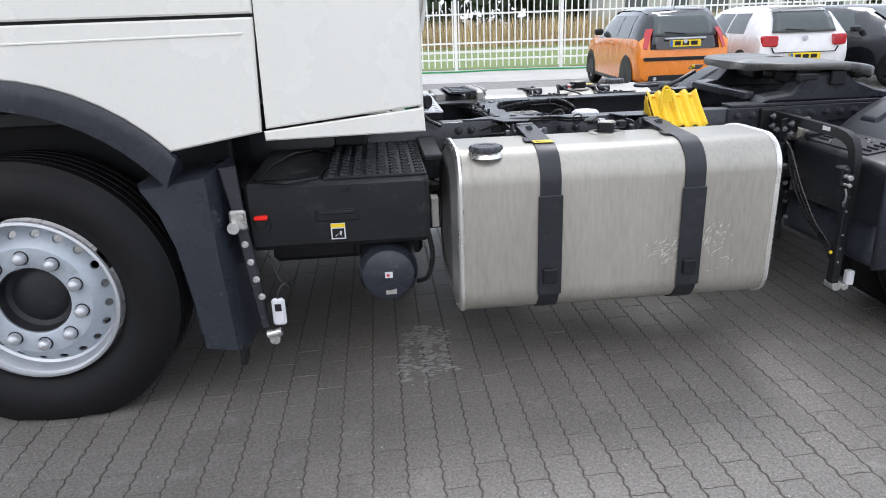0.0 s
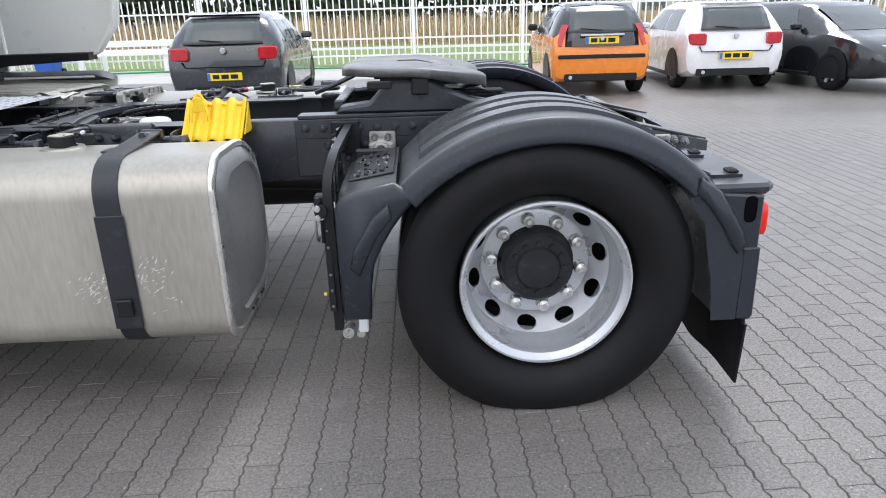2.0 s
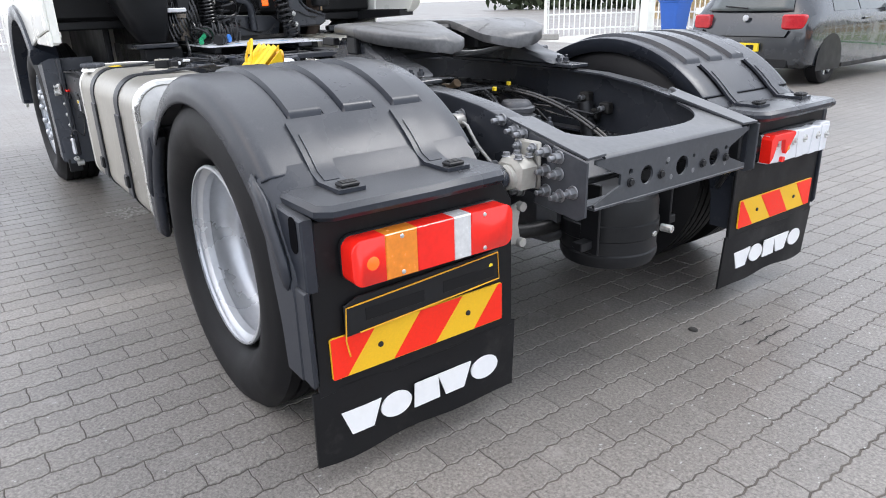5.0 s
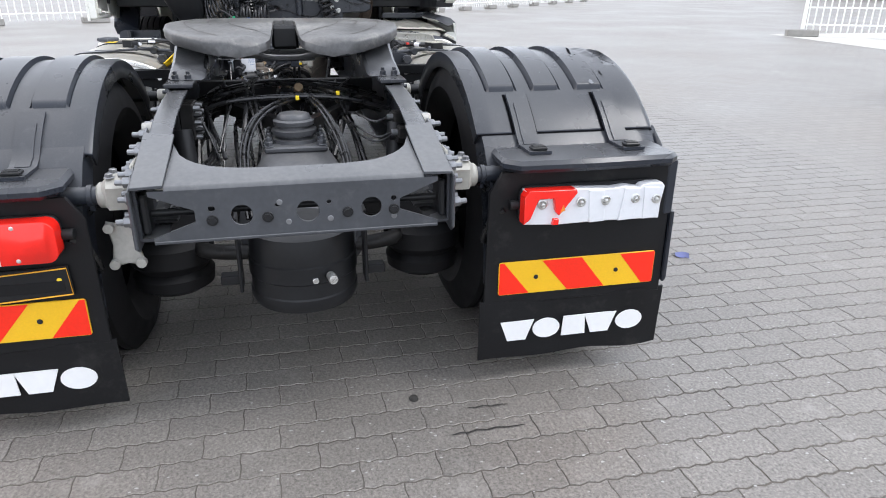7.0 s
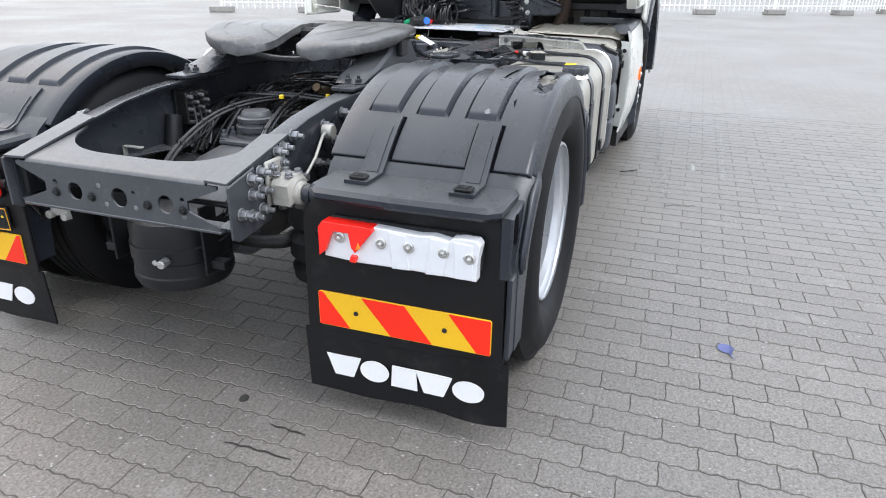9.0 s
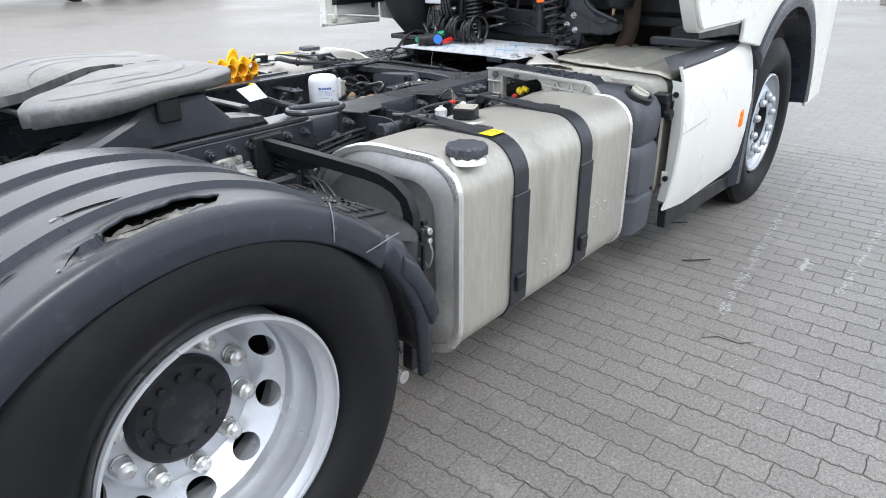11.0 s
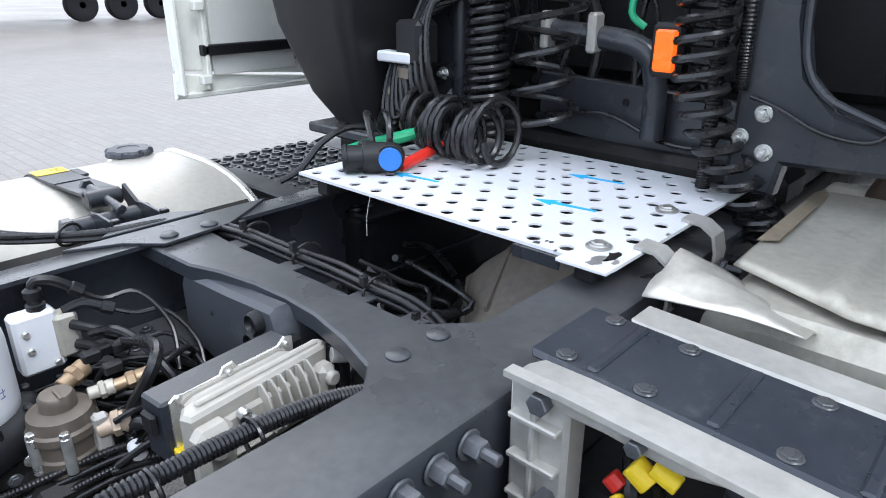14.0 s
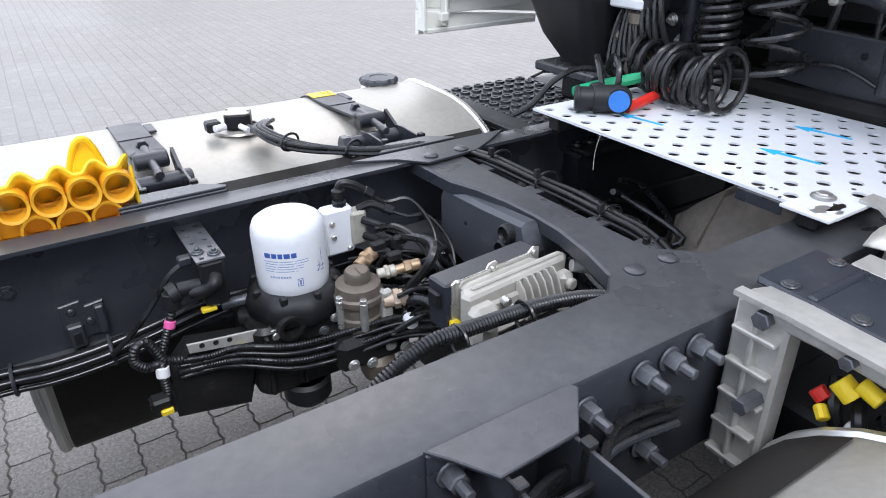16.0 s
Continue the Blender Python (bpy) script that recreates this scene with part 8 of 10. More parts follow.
part("yellow_plug", G().cyl((-2.02, 0.565, 0.855), (-2.01, 0.58, 0.845), 0.009, 10), M_LABEL, car)
part("red_cap", G().cyl((-2.03, 0.55, 0.87), (-2.03, 0.565, 0.86), 0.012, 10), M_REDP, car)
part("white_plug", G().cyl((-2.03, 0.60, 0.84), (-2.03, 0.63, 0.835), 0.010, 10), M_FILM, car)
part("battery_box", G().box(-2.26, -2.06, 0.46, 0.95, 0.42, 0.80, 0.01), M_BLACK, car)

def urea_tank():
    rs = []
    for z, d, yo in ((0.300, 0.03, 1.150), (0.315, 0.008, 1.172), (0.40, 0.0, 1.178), (0.475, 0.0, 1.180), (0.485, 0.010, 1.168), (0.500, 0.010, 1.168), (0.510, 0.0, 1.180), (0.66, 0.0, 1.180), (0.70, 0.004, 1.172), (0.715, 0.012, 1.160), (0.73, 0.006, 1.170), (0.82, 0.002, 1.178), (0.865, 0.006, 1.172), (0.900, 0.018, 1.155), (0.925, 0.034, 1.125), (0.940, 0.055, 1.085), (0.945, 0.080, 1.04)):
        rs.append([(x, y, z + (0.02 * (1.05 - y) if z > 0.8 else 0)) for x, y in rrect(-2.285 + d, -2.030 - d, 0.66, yo, 0.055, 5)])
    t = part("urea_tank", G().rings(rs), M_ADBLUE, truck, "dark blue-grey moulded urea tank with a pale cap", sharp=50)
    m = pose(-2.125, 1.118, 0.930, -24, 0, 0)
    g = G().lathe([(0.062, -0.02), (0.062, 0.0), (0.050, 0.004), (0.045, -0.012), (0.0001, -0.012)], (0, 0, 0), "z", 28, close=False).move(m)
    part("cap_recess", g, M_BLACK, t)
    g = G().lathe([(0.038, -0.012), (0.040, 0.010), (0.034, 0.014), (0.0001, 0.014)], (0, 0, 0), "z", 24, close=False).box(-0.008, 0.008, -0.036, 0.036, 0.012, 0.022, 0.003).move(m)
    part("cap", g, M_SHIELD, t, "dirty pale screw cap")
    return t


urea_tank()
# exhaust box with heat shield
rs = []
for x, d in ((-2.36, 0.03), (-2.385, 0.0), (-2.90, 0.0), (-3.15, 0.02)):
    rs.append([(x, y, z) for y, z in rrect(0.50 + d, 1.135 - d, 0.40 + d, 0.965 - d, 0.06, 5)])
box = part("exhaust_box", G().rings(rs), M_SHIELD, truck, "grey metal exhaust box under a dusty heat shield")
for y, z in ((0.98, 0.80), (1.03, 0.80)):
    part("bolt", G().hexnut((-2.357, y, z), (1, 0, 0), 0.010, 0.012), M_NUT, box)
g = G().box(-2.352, -2.290, 1.110, 1.175, 0.860, 0.905, 0.006).box(-2.330, -2.300, 1.140, 1.180, 0.800, 0.870, 0.006)
lt = part("box_bracket", g, M_BLACK, box, "black latch bracket")
part("latch_roller", G().cyl((-2.318, 1.165, 0.815), (-2.318, 1.195, 0.815), 0.024, 16), M_BLACK, lt)
part("edge_seal", G().box(-2.372, -2.352, 1.100, 1.128, 0.42, 0.86, 0.004), M_BLACK, box, "black rubber seal")
g = G()
nx, ny = 44, 66
vs = []
for i in range(nx + 1):
    for j in range(ny + 1):
        u, v = i / nx, j / ny
        y = 0.505 + (1.155 - 0.505) * v
        x0 = -2.477 + 0.087 * min(1.0, v / 0.28) + 0.036 * max(0.0, (v - 0.28) / 0.72)
        x = x0 + (-3.02 - x0) * u - 0.25 * u * v * 0.8
        z = 0.988 + 0.012 * u
        for c in (0.22, 0.47, 0.72):
            if 0.0 <= v - c < 0.045 and 0.02 < u < 0.98:
                z += 0.008
        if 0.82 < u < 0.87:
            z -= 0.008
        z += 0.003 * math.sin(9 * u + 5 * v) - (0.014 * max(0, v - 0.9) / 0.1) - (0.010 if j in (0, ny) or i in (0, nx) else 0)
        vs.append((x, y, z))
fs = [(i * (ny + 1) + j, i * (ny + 1) + j + 1, (i + 1) * (ny + 1) + j + 1, (i + 1) * (ny + 1) + j) for i in range(nx) for j in range(ny)]
g.add(vs, fs)
hs = part("heat_shield", g, M_SHIELD, box, "dusty embossed metal heat shield", sharp=60)
so = hs.modifiers.new("thickness", "SOLIDIFY")
so.thickness = 0.003
part("shield_slot", G().prism([(-2.555, 0.512), (-2.575, 0.540), (-2.90, 0.532), (-2.94, 0.515), (-2.90, 0.505)], "z", 0.9985, 1.0005, 0.0), mat("brown_slot_metal", (0.20, 0.165, 0.115), 0.8, vary=0.3, scale=12), hs, "brown slot")
g = G()
vs = []
for i in range(9):
    for j in range(9):
        u, v = i / 8, j / 8
        vs.append((-2.30 - 0.16 * u, 0.44 + 0.22 * v, 0.965 + 0.035 * math.sin(2.2 * u + 1.5 * v) - 0.03 * u * v + 0.006 * math.sin(11 * u) * math.cos(9 * v) - 0.02 * v))
g.add(vs, [(i * 9 + j, i * 9 + j + 1, (i + 1) * 9 + j + 1, (i + 1) * 9 + j) for i in range(8) for j in range(8)])
cf = part("crumpled_foil", g, M_FOIL, box, "crumpled aluminium foil shield", sharp=60)
so = cf.modifiers.new("thickness", "SOLIDIFY")
so.thickness = 0.003
# skirt
rs = []
for z, xr, xf, y in ((0.325, -2.60, -3.345, 1.198), (0.367, -2.326, -3.350, 1.208), (0.42, -2.340, -3.352, 1.220), (0.55, -2.348, -3.352, 1.234), (0.73, -2.350, -3.338, 1.243), (0.88, -2.346, -3.312, 1.234), (0.96, -2.335, -3.288, 1.224), (1.019, -2.318, -3.262, 1.211), (1.045, -2.75, -3.245, 1.204)):
    n = 12
    face = [(xr + (xf - xr) * k / n, y, z) for k in range(n + 1)]
    rs.append(face + [(x, yy - 0.012, zz) for x, yy, zz in face[::-1]])
skirt = part("side_skirt", G().rings(rs), M_PAINT, truck, "white bulged side skirt panel with a dark grey upper trim", sharp=40)
rs = []
for z, x in ((0.40, -2.338), (0.55, -2.346), (0.73, -2.348), (0.88, -2.344), (0.955, -2.336)):
    y = 1.230 if 0.5 < z < 0.9 else 1.212
    rs.append([(x - 0.002, y, z), (x - 0.024, y - 0.052, z), (x - 0.028, y - 0.052, z), (x - 0.006, y - 0.002, z)])
fold = part("skirt_edge", G().rings(rs), M_PAINT, skirt, "folded white flange", sharp=30)
for pz in (0.896, 0.512):
    part("flange_lug", G().prism([(1.165, pz - 0.028), (1.200, pz - 0.034), (1.208, pz), (1.200, pz + 0.034), (1.165, pz + 0.028)], "x", -2.372, -2.362, 0.002), M_PAINT, fold)
    part("skirt_bolt", G().cyl((-2.362, 1.188, pz), (-2.348, 1.188, pz), 0.013, 14), M_BLACK, fold)
part("skirt_crease", G().prism([(-2.352, 0.730), (-2.648, 0.7475), (-2.648, 0.7445), (-2.352, 0.727)], "y", 1.2435, 1.2445, 0.0), M_CONC, skirt)
g = G()
g.rings([[(x + k, y, z) for (y, z), k in zip(((1.090, 1.040), (1.156, zt), (1.195, zt - 0.012), (1.217, zb + 0.012), (1.215, zb), (1.16, zb - 0.01)), ((-0.09, -0.085, -0.05, -0.01, 0.0, -0.01) if i == 0 else (0,) * 6))] for i, (x, zt, zb) in enumerate(((-2.322, 1.060, 1.010), (-2.55, 1.061, 1.012), (-2.82, 1.063, 1.020), (-2.822, 1.060, 1.020), (-2.98, 1.064, 1.030), (-3.085, 1.066, 1.048)))])
part("upper_trim", g, M_TRIM, skirt, "dark grey plastic upper trim", sharp=40)
part("top_closing", G().box(-3.24, -2.42, 1.10, 1.195, 1.020, 1.044, 0.006), M_PAINT, skirt)
g = G().prism([(-2.40, 0.37), (-2.41, 0.25), (-3.36, 0.20), (-3.33, 0.285), (-2.9, 0.318)], "y", 1.155, 1.195, 0.004)
part("lower_trim", g, M_BLACK, skirt)
g = G().prism([(-3.222, 0.615), (-3.196, 0.600), (-3.190, 0.680), (-3.212, 0.694)], "y", 1.236, 1.252, 0.004)
part("side_marker", g, M_MARKER, skirt, "amber side marker lamp")


# ---- cab ----
def cab_side(s):
    r, cx, cz = 0.785, FX, 0.484
    a_end = 42
    low = [(-3.00, 1.060), (-2.985, 1.425), (-5.05, 1.425), (-5.10, 0.50), (-4.72, 0.46)] + arc(cx, cz, r, 178, a_end, 22)
    g = G().prism(low, "y", min(s * 1.222, s * 1.246), max(s * 1.222, s * 1.246), 0.006)
    p = part("cab_side", g, M_PAINT, truck, "white painted cab side panel")
    up = [(-2.985, 1.436), (-2.96, 2.65), (-4.95, 2.65), (-5.05, 1.436)]
    part("cab_upper_side", G().prism(up, "y", min(s * 1.222, s * 1.246), max(s * 1.222, s * 1.246), 0.006), M_PAINT, p)
    part("seam_backing", G().box(-5.0, -2.99, min(s * 1.20, s * 1.221), max(s * 1.20, s * 1.221), 1.40, 1.46, 0.002), M_BLACK, p)
    crease = G().prism([(-3.02, 1.372), (-3.02, 1.380), (-4.30, 1.368), (-4.30, 1.360)], "y", min(s * 1.245, s * 1.2495), max(s * 1.245, s * 1.2495), 0.002)
    part("side_crease", crease, M_PAINT, p)
    g = G()
    out, inn = arc(cx, cz, 0.788, 178, 40, 28), arc(cx, cz, 0.690, 178, 36, 28)
    rs = []
    for (x0, z0), (x1, z1) in zip(out, inn):
        rs.append([(x0, s * 1.215, z0), (x0, s * 1.262, z0 - 0.004), (x1 + (x0 - x1) * 0.55, s * 1.272, z1 + (z0 - z1) * 0.55), (x1, s * 1.262, z1), (x1, s * 1.10, z1 - 0.01), (x1 + (x0 - x1) * 0.4, s * 1.10, z1 + (z0 - z1) * 0.4)])
    g.rings(rs)
    part("arch_trim", g, M_COVER, p, "dark blue-grey plastic wheel arch trim")
    return p


cab_l, cab_r = cab_side(-1), cab_side(1)
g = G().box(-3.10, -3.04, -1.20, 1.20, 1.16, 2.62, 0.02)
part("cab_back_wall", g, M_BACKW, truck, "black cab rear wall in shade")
part("cab_roof", G().box(-5.15, -2.95, -1.22, 1.22, 2.62, 2.72, 0.03), M_PAINT, truck)
part("cab_front", G().box(-5.15, -5.05, -1.22, 1.22, 0.45, 2.65, 0.04), M_PAINT, truck)
part("cab_floor", G().box(-5.0, -3.06, -1.18, 1.18, 1.10, 1.16, 0.01), M_BLACK, truck)
part("engine_tunnel", G().box(-4.9, -3.1, -0.42, 0.42, 0.62, 1.10, 0.04), M_ENGINE, truck, "dark engine block under the cab")
for s in (-1, 1):
    part("inner_arch", G().box(-4.6, -3.2, min(s * 0.78, s * 0.82), max(s * 0.78, s * 0.82), 0.75, 1.12, 0.01), M_BLACK, truck)
# side deflectors behind the cab
g = G().prism([(-2.985, 1.070), (-2.455, 1.124), (-2.452, 2.62), (-2.965, 2.62)], "y", -1.246, -1.226, 0.006)
defl = part("side_deflector", g, M_PAINT, truck, "white side deflector behind the cab")
part("deflector_foot", G().prism([(-2.992, 1.062), (-2.453, 1.116), (-2.449, 1.036), (-2.99, 1.030)], "y", -1.246, -1.228, 0.005), M_PAINT, defl)
part("edge_fold", G().box(-2.468, -2.452, -1.228, -1.185, 1.05, 2.62, 0.004), M_PAINT, defl)
part("inner_fold", G().box(-2.56, -2.545, -1.226, -1.19, 1.06, 2.60, 0.003), M_PAINT, defl)
part("inner_panel", G().box(-2.90, -2.58, -1.222, -1.214, 1.10, 2.58, 0.004), M_PAINT, defl)
part("foot_fold", G().box(-2.95, -2.47, -1.228, -1.195, 1.040, 1.056, 0.003), M_PAINT, defl)
part("latch_bar", G().box(-3.02, -2.535, -1.212, -1.190, 1.165, 1.198, 0.003), M_BLACK, defl, "black deflector stay bar")
part("latch_rod", G().box(-2.905, -2.885, -1.205, -1.185, 1.13, 2.58, 0.003), M_BLACK, defl)
for z in (1.08, 1.30, 1.50):
    part("fold_clip", G().box(-2.55, -2.515, -1.20, -1.17, z, z + 0.03, 0.004), M_PAINT, defl)
g = G().prism([(-2.420, 1.165), (-2.385, 1.185), (-2.265, 1.330), (-2.235, 1.50), (-2.22, 2.62), (-2.965, 2.62), (-2.985, 1.165)], "y", 1.226, 1.246, 0.006)
defr = part("side_deflector", g, M_PAINT, truck, "white side deflector behind the cab")
g = G().prism([(-2.430, 1.150), (-2.395, 1.165), (-2.275, 1.32), (-2.245, 1.50), (-2.235, 2.62), (-2.255, 2.62), (-2.265, 1.50), (-2.30, 1.33), (-2.40, 1.20), (-2.43, 1.18)], "y", 1.165, 1.228, 0.004)
part("edge_fold", g, M_PAINT, defr)
part("foot_fold", G().box(-2.98, -2.43, 1.15, 1.228, 1.150, 1.168, 0.004), M_PAINT, defr)
part("arch_link", G().prism([(-2.43, 1.168), (-3.0, 1.168), (-3.33, 1.05), (-3.24, 1.06), (-2.95, 1.10), (-2.43, 1.125)], "y", 1.10, 1.222, 0.004), M_BLACK, defr)
# mudguard sections behind the front wheels
g = G()
g.rings([[(x + (0.02 if y < 1.0 else 0), -y, z) for x, z in ((-3.455, 0.895), (-3.195, 0.930), (-3.185, 0.60), (-3.165, 0.230), (-3.318, 0.252), (-3.335, 0.45), (-3.365, 0.66), (-3.405, 0.80))] for y in (0.92, 1.18)] + [[(x, -1.225, z) for x, z in ((-3.435, 0.880), (-3.215, 0.910), (-3.205, 0.60), (-3.185, 0.250), (-3.298, 0.265), (-3.315, 0.45), (-3.345, 0.66), (-3.385, 0.79))]])
fg = part("front_mudguard", g, M_COVER, truck, "scratched dark blue-grey mudguard behind the steering wheel")
part("guard_lip", G().box(-3.19, -3.168, -1.20, -1.12, 0.17, 0.26, 0.004), M_BLACK, fg)
g = G()
rs = []
for y, d in ((0.95, 0.0), (1.20, 0.0), (1.238, 0.02)):
    rs.append([(x, y, z) for x, z in ((-3.235 - d, 1.085 - d), (-3.285 - d, 0.95), (-3.328 - d, 0.80), (-3.345 - d, 0.60), (-3.330 - d, 0.215 + d), (-3.440 + d, 0.205 + d), (-3.435 + d, 0.45), (-3.428 + d, 0.66), (-3.400 + d, 0.82), (-3.36 + d, 0.95), (-3.32 + d, 1.05))])
part("front_mudguard", G().rings(rs), M_COVER, truck, "dark blue-grey mudguard behind the steering wheel")
part("bumper_step", G().box(-4.75, -4.55, 1.12, 1.24, 0.62, 0.95, 0.03), M_BLACK, truck, "black step behind the bumper")
# pressed steel stay with valve
g = G().prism([(-3.185, 0.925), (-3.125, 0.93), (-3.115, 0.74), (-3.095, 0.55), (-3.075, 0.30), (-3.105, 0.29), (-3.135, 0.55), (-3.155, 0.74)], "y", -1.150, -1.120, 0.006)
sty = part("step_stay", g, M_FRAME, truck, "grey steel stay with zinc bolts")
g = G().box(-3.165, -3.105, -1.175, -1.150, 0.70, 0.775, 0.008).cyl((-3.15, -1.195, 0.715), (-3.15, -1.17, 0.715), 0.022, 14).cyl((-3.12, -1.195, 0.755), (-3.12, -1.17, 0.755), 0.012, 12)
part("hinge_latch", g, M_NUT, sty)
bolts("bolt", [(-3.125 + 0.012 * k, -1.151, 0.64 - 0.07 * k) for k in range(4)], (0, -1, 0), 0.010, 0.010, 0, sty, M_NUT)
g = G().cyl((-3.085, -1.16, 0.275), (-3.03, -1.16, 0.285), 0.016, 12).cyl((-3.06, -1.16, 0.25), (-3.06, -1.12, 0.25), 0.02, 12)
part("stay_roller", g, M_NUT, sty)
part("cable_end", G().box(-3.055, -3.005, -1.175, -1.155, 0.315, 0.425, 0.010), M_FILM, sty, "white plastic cable end")
part("cable_end_slot", G().box(-3.043, -3.018, -1.1775, -1.174, 0.375, 0.405, 0.002), M_BLACK, sty)
cable_run("stay_cable", [(-3.03, -1.165, 0.42), (-3.02, -1.16, 0.46), (-2.99, -1.14, 0.48), (-2.985, -1.10, 0.44), (-3.03, -1.08, 0.47), (-3.06, -1.06, 0.56)], 0.004, sty)

# ---- left step box and air tank ----
g = G()
rs = []
for x, d in ((-3.115, 0.012), (-3.100, 0.0), (-2.82, 0.0), (-2.455, 0.0), (-2.437, 0.012)):
    rs.append([(x, y, z) for y, z in ((-1.118 + d, 0.835 - d), (-1.095 + d, 0.852 - d), (-0.36, 0.852 - d), (-0.36, 0.590 + d), (-1.08 + d, 0.590 + d), (-1.105 + d, 0.612 + d), (-1.120 + d, 0.74))])
sb = part("step_box", G().rings(rs), M_STEPBOX, truck, "black plastic battery and step box with studded tread", sharp=30)
tread = part("tread_panel", G().box(-2.825, -2.442, -1.100, -0.33, 0.850, 0.862, 0.004), M_STEPBOX, sb, "studded black tread panel")
st0 = None
for i in range(8):
    for j in range(13):
        p = (-2.800 + 0.0475 * i, -1.075 + 0.056 * j, 0.862)
        if st0 is None:
            st0 = part("tread_stud", G().lathe([(0.0185, 0.0), (0.0165, 0.007), (0.010, 0.007), (0.008, 0.003), (0.0001, 0.003)], p, "z", 12, close=False), M_STEPBOX, tread, pivot=p)
            sp = Vector(p)
        else:
            same_mesh("tread_stud", st0, tread, Vector(p) - sp)
part("foot_well", G().prism([(-3.06, -1.06), (-2.86, -1.06), (-2.84, -0.60), (-2.98, -0.60)], "z", 0.8525, 0.856, 0.002), M_BLACK, sb)
part("well_rim", G().tube([(-3.07, -1.075, 0.855), (-2.845, -1.075, 0.858), (-2.835, -0.58, 0.858), (-2.99, -0.58, 0.858)], 0.006, 6, 2, True), M_STEPBOX, sb)
part("foot_print", G().lathe([(0.050, 0.0), (0.045, 0.003), (0.0001, 0.003)], (-2.94, -0.92, 0.856), "z", 24, close=False), M_STEPBOX, sb)
part("handle_recess", G().box(-2.865, -2.705, -1.1225, -1.1135, 0.700, 0.748, 0.004), M_BLACK, sb)
part("handle_lip", G().box(-2.850, -2.720, -1.127, -1.120, 0.726, 0.740, 0.003), M_STEPBOX, sb)
lab = part("label", G().box(-2.812, -2.758, -1.1195, -1.1150, 0.628, 0.690, 0.001), M_FILM, sb, "small black and yellow warning label")
part("label_top", G().box(-2.811, -2.759, -1.1202, -1.1196, 0.674, 0.689, 0.0002), M_LABEL, lab)
part("label_field", G().box(-2.807, -2.763, -1.1202, -1.1196, 0.633, 0.670, 0.0002), M_BLACK, lab)
part("label_mark", G().prism([(-2.800, 0.640), (-2.792, 0.640), (-2.782, 0.655), (-2.776, 0.640), (-2.770, 0.660), (-2.778, 0.660), (-2.786, 0.648)], "y", -1.1208, -1.1203, 0.0), M_FILM, lab)
lamp_box = part("side_lamp", G().prism([(-3.088, 0.722), (-3.078, 0.694), (-3.050, 0.690), (-3.034, 0.722)], "y", -1.134, -1.112, 0.003), M_BLACK, sb, "small black side lamp with a red lens")
part("lens", G().box(-3.086, -3.036, -1.139, -1.114, 0.7225, 0.738, 0.004), M_RED, lamp_box, "red lens")
part("lamp_base", G().cyl((-3.060, -1.110, 0.702), (-3.060, -1.125, 0.702), 0.030, 20), M_BLACK, sb)
g = G().lathe([(0.0001, -1.098), (0.06, -1.094), (0.10, -1.078), (0.116, -1.05), (0.118, -1.02), (0.118, -0.55), (0.10, -0.50), (0.0001, -0.48)], (-2.608, 0, 0.455), "y", 40, close=False)
at_ = part("air_tank", g, M_COVER, truck, "dark round air tank under the step box")
part("sticker", G().box(-2.622, -2.592, -1.1005, -1.096, 0.450, 0.474, 0.001), M_FILM, at_)
part("sticker_mark", G().box(-2.616, -2.604, -1.1015, -1.1000, 0.456, 0.466, 0.0003), M_REDP, at_)
part("data_plate", G().box(-2.622, -2.580, -1.094, -1.087, 0.378, 0.402, 0.001), M_ALU, at_)
part("drain_plug", G().cyl((-2.6, -1.0, 0.32), (-2.6, -1.0, 0.345), 0.010, 8), M_BLACK, at_)
part("tank_bracket", G().box(-2.75, -2.46, -0.80, -0.76, 0.44, 0.59, 0.01), M_BLACK, at_)
part("under_box", G().box(-3.10, -2.45, -0.75, -0.36, 0.42, 0.60, 0.02), M_BLACK, sb)
cable_run("tank_hose", [(-2.445, -1.08, 0.62), (-2.43, -1.06, 0.52), (-2.45, -1.03, 0.42), (-2.49, -1.0, 0.39)], 0.010, sb)
part("front_bracket", G().box(-2.425, -2.395, -1.02, -0.96, 0.62, 0.74, 0.003), M_ALU, sb)
part("tread_foot", G().box(-2.44, -2.36, -0.9, -0.46, 0.86, 0.885, 0.006), M_BLACK, sb)

